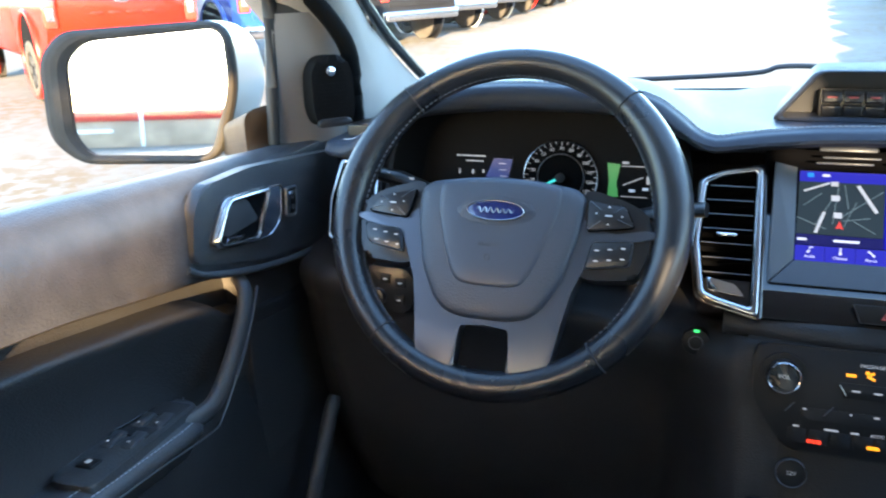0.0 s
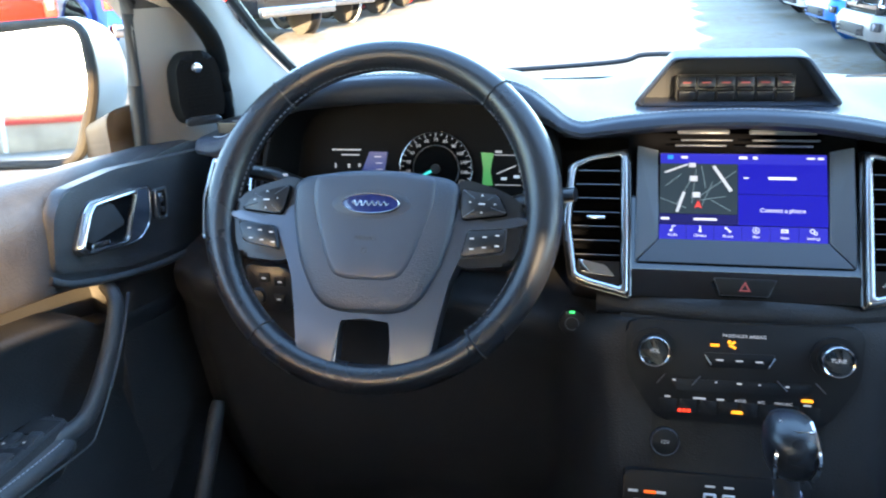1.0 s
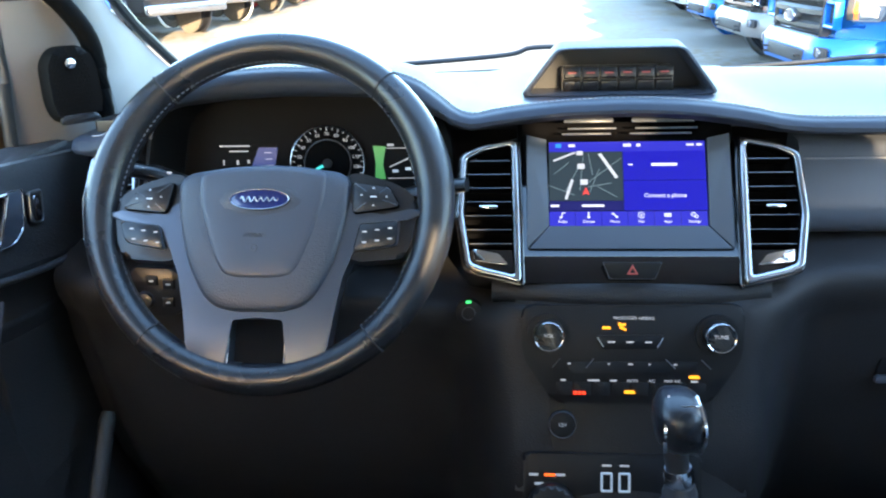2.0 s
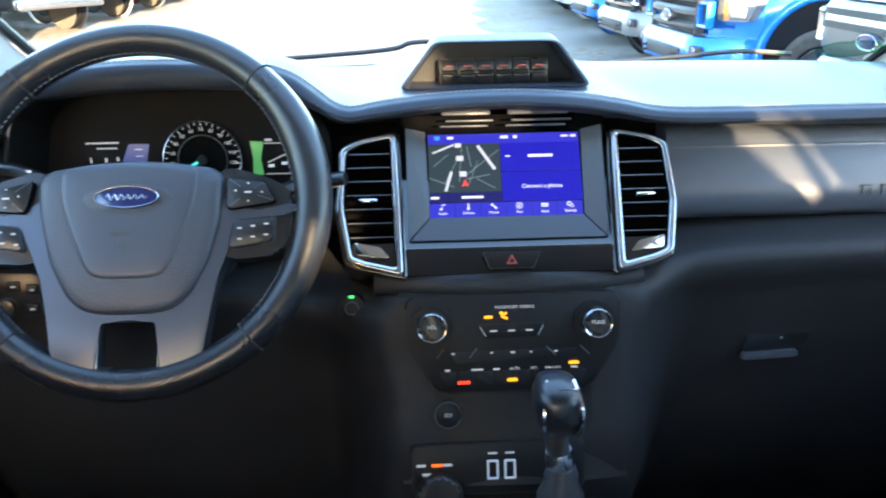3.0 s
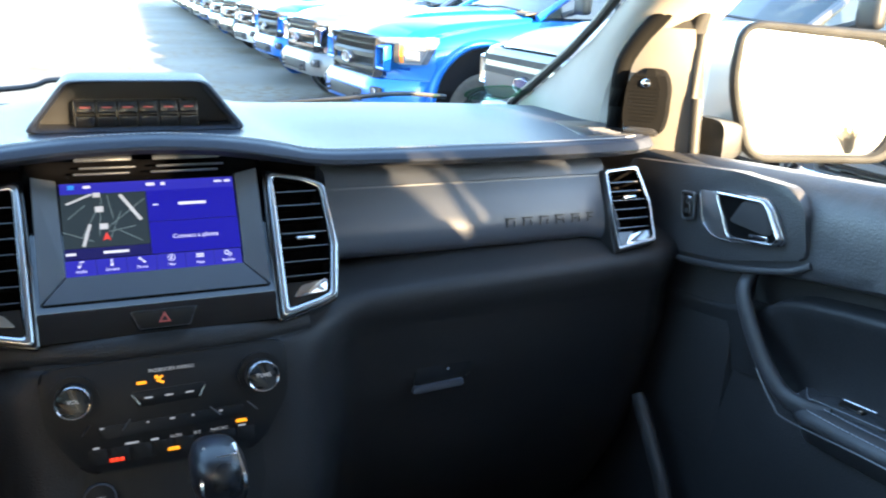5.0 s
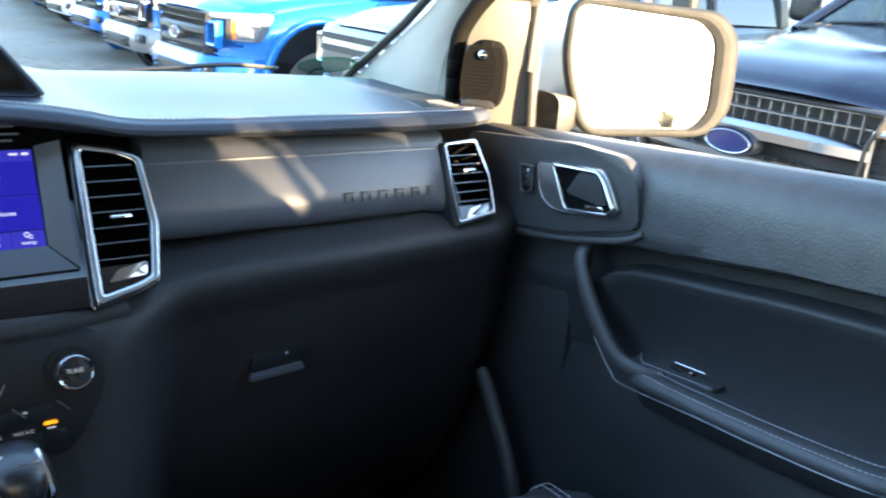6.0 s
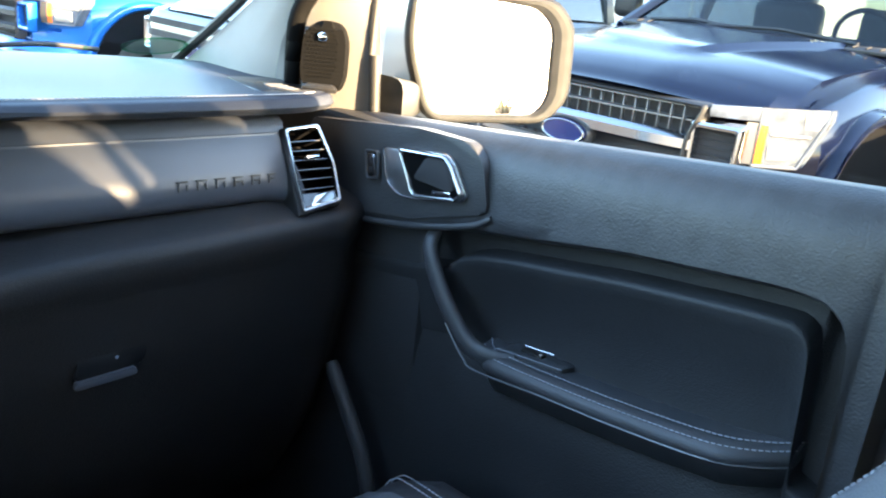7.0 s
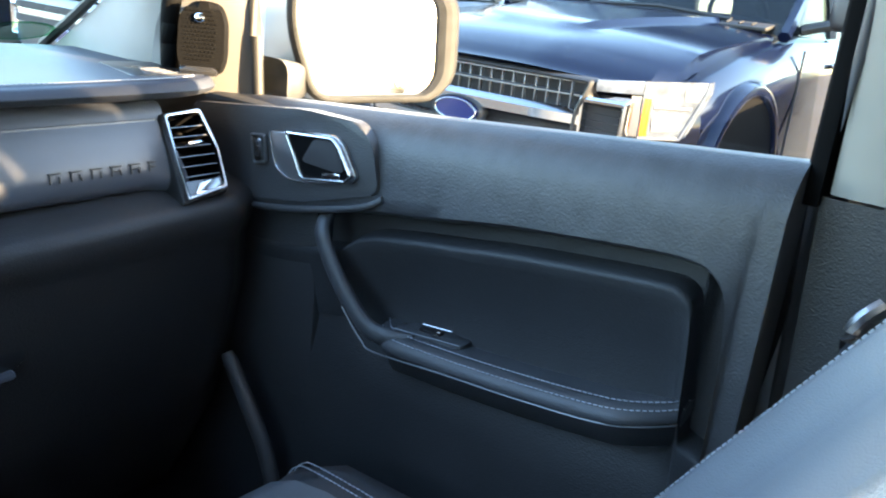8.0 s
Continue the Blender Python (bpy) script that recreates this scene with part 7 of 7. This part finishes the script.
    part("rear_bumper", box((1.90, 0.16, 0.20), pose(0, -5.80, 0.60), 0.04, 3), EXTCHROME if near else DULLCHROME, t, "bright rear bumper")
    tg = part("tailgate", prism(rounded([(-0.78, -0.27), (0.78, -0.27), (0.78, 0.30), (-0.78, 0.30)], 0.03), axes(V(0, -5.75, 1.05), X, Z, -Y), 0, 0.035, 0.012), P, t, "painted tailgate")
    part("tailgate_badge", prism([(0.12 * math.cos(i * 0.393), 0.05 * math.sin(i * 0.393)) for i in range(16)], axes(V(0, -5.785, 1.20), X, Z, -Y), 0, 0.012, 0.002), DULLCHROME, tg)
    for k in range(4):
        part("tailgate_mark", box((0.16, 0.008, 0.06), pose(-0.33 + 0.22 * k, -5.787, 1.03), 0.003), P, tg)
    part("wiper", tube([V(-0.60, -1.60, 1.385), V(-0.15, -1.62, 1.415), V(0.28, -1.58, 1.395)], 0.012, 6), BLACKTRIM, t)
    part("wiper", tube([V(0.08, -1.60, 1.395), V(0.40, -1.64, 1.415), V(0.72, -1.66, 1.39)], 0.012, 6), BLACKTRIM, t)
    cw = part("cowl", box((1.66, 0.16, 0.02), pose(0, -1.585, 1.362, -8, 0, 0), 0.005), BLACKTRIM, t)
    if near:
        for k in range(22):
            part("cowl_rib", box((0.010, 0.07, 0.010), pose(-0.74 + 0.0705 * k, -1.565, 1.376, -8, 0, 0), 0.002, 1), BLACKTRIM, cw)
    for o in t.children:
        o.location.z += lift
    t.matrix_basis = pose(place[0], place[1], GZ, 0, 0, turn) @ Matrix.Scale(scale, 4)
    return t


NAVY = ("navy", (0.0022, 0.0045, 0.0165), 0.0)
BLUE = ("bright_blue", (0.0, 0.12, 0.46))
GREY = ("slate_grey", (0.10, 0.115, 0.14))
RED = ("red", (0.42, 0.010, 0.004), 0.0)
WHITE = ("white", (0.7, 0.71, 0.72), 0.0)
DBLUE = ("deep_blue", (0.012, 0.05, 0.25))
BLACKP = ("black", (0.012, 0.012, 0.014))
SILV = ("silver", (0.50, 0.52, 0.54))

# the navy truck beside us, facing our passenger side
pickup("pickup_truck", NAVY, "navy pickup with chrome grille parked facing our side", (3.15, 2.28), 89, 3, True, lift=0.09)
# added out of view: shades the navy truck's side and darkens its reflection
pickup("pickup_truck", BLACKP, "unseen black pickup added to shade the navy one", (3.5, -0.85), 90, 1, True)
pickup("pickup_truck", ("pewter", (0.10, 0.108, 0.12)), "silver pickup with a dark slotted grille, nose-out between blue and navy", (2.78, 5.0), 91, 2, True, 0.95, lift=0.13, slots=True)
# right row, noses toward the lane
ROWX = lambda y: 2.52 + 0.055 * (y - 8.2)
b = pickup("pickup_truck", BLUE, "bright blue pickup parked nose-out in the row along the lane", (ROWX(8.2), 8.2), 93, 2, False, lift=0.0)
g = pickup("pickup_truck", GREY, "slate grey pickup parked nose-out in the row along the lane", (ROWX(11.0), 11.0), 93, 2, True, lift=0.0)
w = pickup("pickup_truck", SILV, "silver pickup parked further along the lane's row", (ROWX(16.7), 16.7), 93, 1, True, lift=0.0)
k = pickup("pickup_truck", BLACKP, "black pickup parked further along the lane's row", (ROWX(19.4), 19.4), 93, 1, True, lift=0.0)
copy_thing(b, pose(ROWX(13.8), 13.8, GZ, 0, 0, 93))
for i, src in enumerate((g, b, w, k, b, g, w, k, b, w)):
    copy_thing(src, pose(ROWX(22.2 + 2.8 * i), 22.2 + 2.8 * i, GZ, 0, 0, 93))
# trucks on the left with their tailgates toward the lane
r = pickup("pickup_truck", RED, "red pickup with its tailgate and tail lamps toward the lane", (-12.55, 12.08), 56, 2, True, lift=0.10)
d = pickup("pickup_truck", DBLUE, "deep blue pickup with its tailgate toward the lane", (-11.53, 14.8), 56, 2, True, lift=0.10)
for i, src in enumerate((k, w, g, r, k, w, k, g, w, k, g, b)):
    copy_thing(src, pose(-11.6 - 0.02 * i, 19.2 + 3.0 * i, GZ, 0, 0, 60))

# own truck: hood edge, cowl and wiper outside the glass, bed side for the mirrors
own = thing("own_truck_body", (0, 1.6, 0.3), "silver white body of the truck we sit in", "pickup truck")
rings = []
for y, hw, z in ((1.42, 0.74, 1.245), (1.60, 0.82, 1.225), (2.0, 0.85, 1.19), (2.5, 0.84, 1.12), (2.75, 0.78, 1.02), (2.80, 0.74, 0.8)):
    rings.append([Vector((f * hw, y, z - 0.06 * abs(f) ** 4)) for f in (-1, -0.8, -0.4, 0, 0.4, 0.8, 1)] + [Vector((hw + 0.05, y, 0.4)), Vector((-hw - 0.05, y, 0.4))])
part("front_end", loft(rings), WHITEPAINT, own, "silver white hood", sharp=50)
part("cowl_panel", loft([[Vector((x, 1.40, 1.262)), Vector((x, 1.40, 1.20)), Vector((x, 1.52, 1.20)), Vector((x, 1.52, 1.245))] for x in np.linspace(-0.72, 0.72, 5)]), BLACKTRIM, own, "black cowl under the wipers")
for s in (-1, 1):
    part("bed_side", loft([[Vector((s * 0.78, y, 0.3)), Vector((s * 0.90, y, 0.5)), Vector((s * 0.905, y, 0.85)), Vector((s * 0.86, y, 1.20)), Vector((s * 0.78, y, 1.22)), Vector((s * 0.76, y, 0.3))] for y in (0.205, -1.4, -3.0)]), WHITEPAINT, own, "silver white bed side", sharp=50)


def wiper(path, label):
    t = thing("wiper", path[0], label, "wiper")
    part("arm", tube(smooth_path(path, 5), 0.0042, 8), BLACKTRIM, t)
    a, b_ = Vector(path[0]), Vector(path[-1])
    part("blade", tube([a + Vector((0, 0.012, -0.016)), (a + b_) / 2 + Vector((0, 0.012, -0.019)), b_ + Vector((0, 0.012, -0.020))], 0.004, 6), RUBBER, t)
    return t


wiper([(-0.47, 1.432, 1.274), (-0.29, 1.428, 1.2835), (-0.138, 1.425, 1.2945), (-0.097, 1.424, 1.3055), (-0.03, 1.424, 1.3045), (0.05, 1.424, 1.292)], "black windshield wiper with a raised arm at rest")
wiper([(0.22, 1.430, 1.264), (0.355, 1.428, 1.272), (0.47, 1.426, 1.280), (0.56, 1.425, 1.274)], "black windshield wiper resting low on the glass")

# oval sticker low on the windshield
st = thing("windshield_sticker", (0.612, 1.334, 1.293), "pale green oval sticker low on the windshield", "sticker")
stm = axes((0.612, 1.334, 1.2925), X, Vector((0, -0.84, 0.54)).normalized(), Vector((0, -0.54, -0.84)).normalized())
ov = [(0.056 * math.cos(i * math.pi / 18), 0.030 * math.sin(i * math.pi / 18)) for i in range(36)]
part("sheet", prism(ov, stm, 0, 0.0006), glass("sticker_pale_green", (0.80, 0.93, 0.86), 0.88), st, smooth=False)
part("border", ring_frame(ov, [(a * 0.88, b_ * 0.82) for a, b_ in ov], stm, 0.0004, 0.0011, 0.0004), glass("sticker_green", (0.40, 0.95, 0.65), 0.85), st)

# long low shed with a red band and a bare bush far behind
tr = thing("low_shed", (-4.2, -40, GZ), "long low tan shed with a red band under the roof", "shed")
part("band", box((9.0, 1.8, 0.50), pose(-4.2, -40, 1.37), 0.04), paint("band_red", (0.42, 0.02, 0.02), 0.0), tr, "red upper band")
part("wall", box((9.0, 1.6, 1.26), pose(-4.2, -40, 0.49), 0.04), mat("weathered_tan_siding", (0.30, 0.21, 0.15), 0.7, vary=0.3, scale=1.0), tr, "weathered tan wall")
part("divider", box((0.16, 0.1, 1.7), pose(-4.1, -39.1, 0.77), 0.01), paint(*WHITE), tr, "white upright")
part("sill_bar", box((1.6, 0.1, 0.16), pose(-6.2, -39.15, 0.66), 0.01), paint(*WHITE), tr, "white bar")
bush = thing("roadside_bush", (6.6, -45, GZ), "thin brown roadside bush with bare branches", "bush")
rnd = random.Random(11)
tw_, lv = bmesh.new(), bmesh.new()
for k_ in range(26):
    a = rnd.uniform(0, 6.28)
    r_ = rnd.uniform(0.3, 2.0)
    tip = Vector((6.6 + r_ * math.cos(a), -45 + r_ * math.sin(a), GZ + rnd.uniform(1.2, 3.0)))
    mid = Vector((6.6 + 0.4 * r_ * math.cos(a), -45 + 0.4 * r_ * math.sin(a), GZ + 0.9 + rnd.uniform(-0.2, 0.3)))
    tube([(6.6 + 0.1 * math.cos(a), -45, GZ), mid, tip], [0.07, 0.045, 0.012], 5, bm=tw_)
    for _ in range(26):
        c = mid.lerp(tip, rnd.uniform(0.2, 1.1)) + Vector((rnd.gauss(0, 0.22), rnd.gauss(0, 0.22), rnd.gauss(0, 0.2)))
        n_ = Vector((rnd.gauss(0, 1), rnd.gauss(0, 1), rnd.gauss(0, 1))).normalized()
        u_ = n_.orthogonal().normalized() * rnd.uniform(0.04, 0.09)
        v_ = n_.cross(u_)
        lv.faces.new([lv.verts.new(c + p) for p in (u_, v_ * 0.6, -u_, -v_ * 0.6)])
part("branches", tw_, mat("bush_bark", (0.10, 0.07, 0.045), 0.9, vary=0.3), bush)
part("foliage", lv, BUSH, bush, "sparse brown-green leaves", smooth=False)["kind"] = "stuff"

# far buildings: pale hall beyond the navy truck, red-banded building behind us
bd = thing("hall", (24, 16, GZ), "pale metal hall behind the parked trucks", "building")
part("wall", box((10, 16, 6), pose(26, 18, GZ + 3, 0, 0, 8), 0.0), CONCRETE, bd)
for kk in range(6):
    part("wall_joint", box((0.08, 0.08, 6), pose(20.9 + 0.35 * 0, 11.4 + 2.6 * kk, GZ + 3), 0.0), DULLCHROME, bd)
part("roof", box((10.6, 16.6, 0.4), pose(26, 18, GZ + 6.2, 0, 0, 8), 0.0), DULLCHROME, bd)
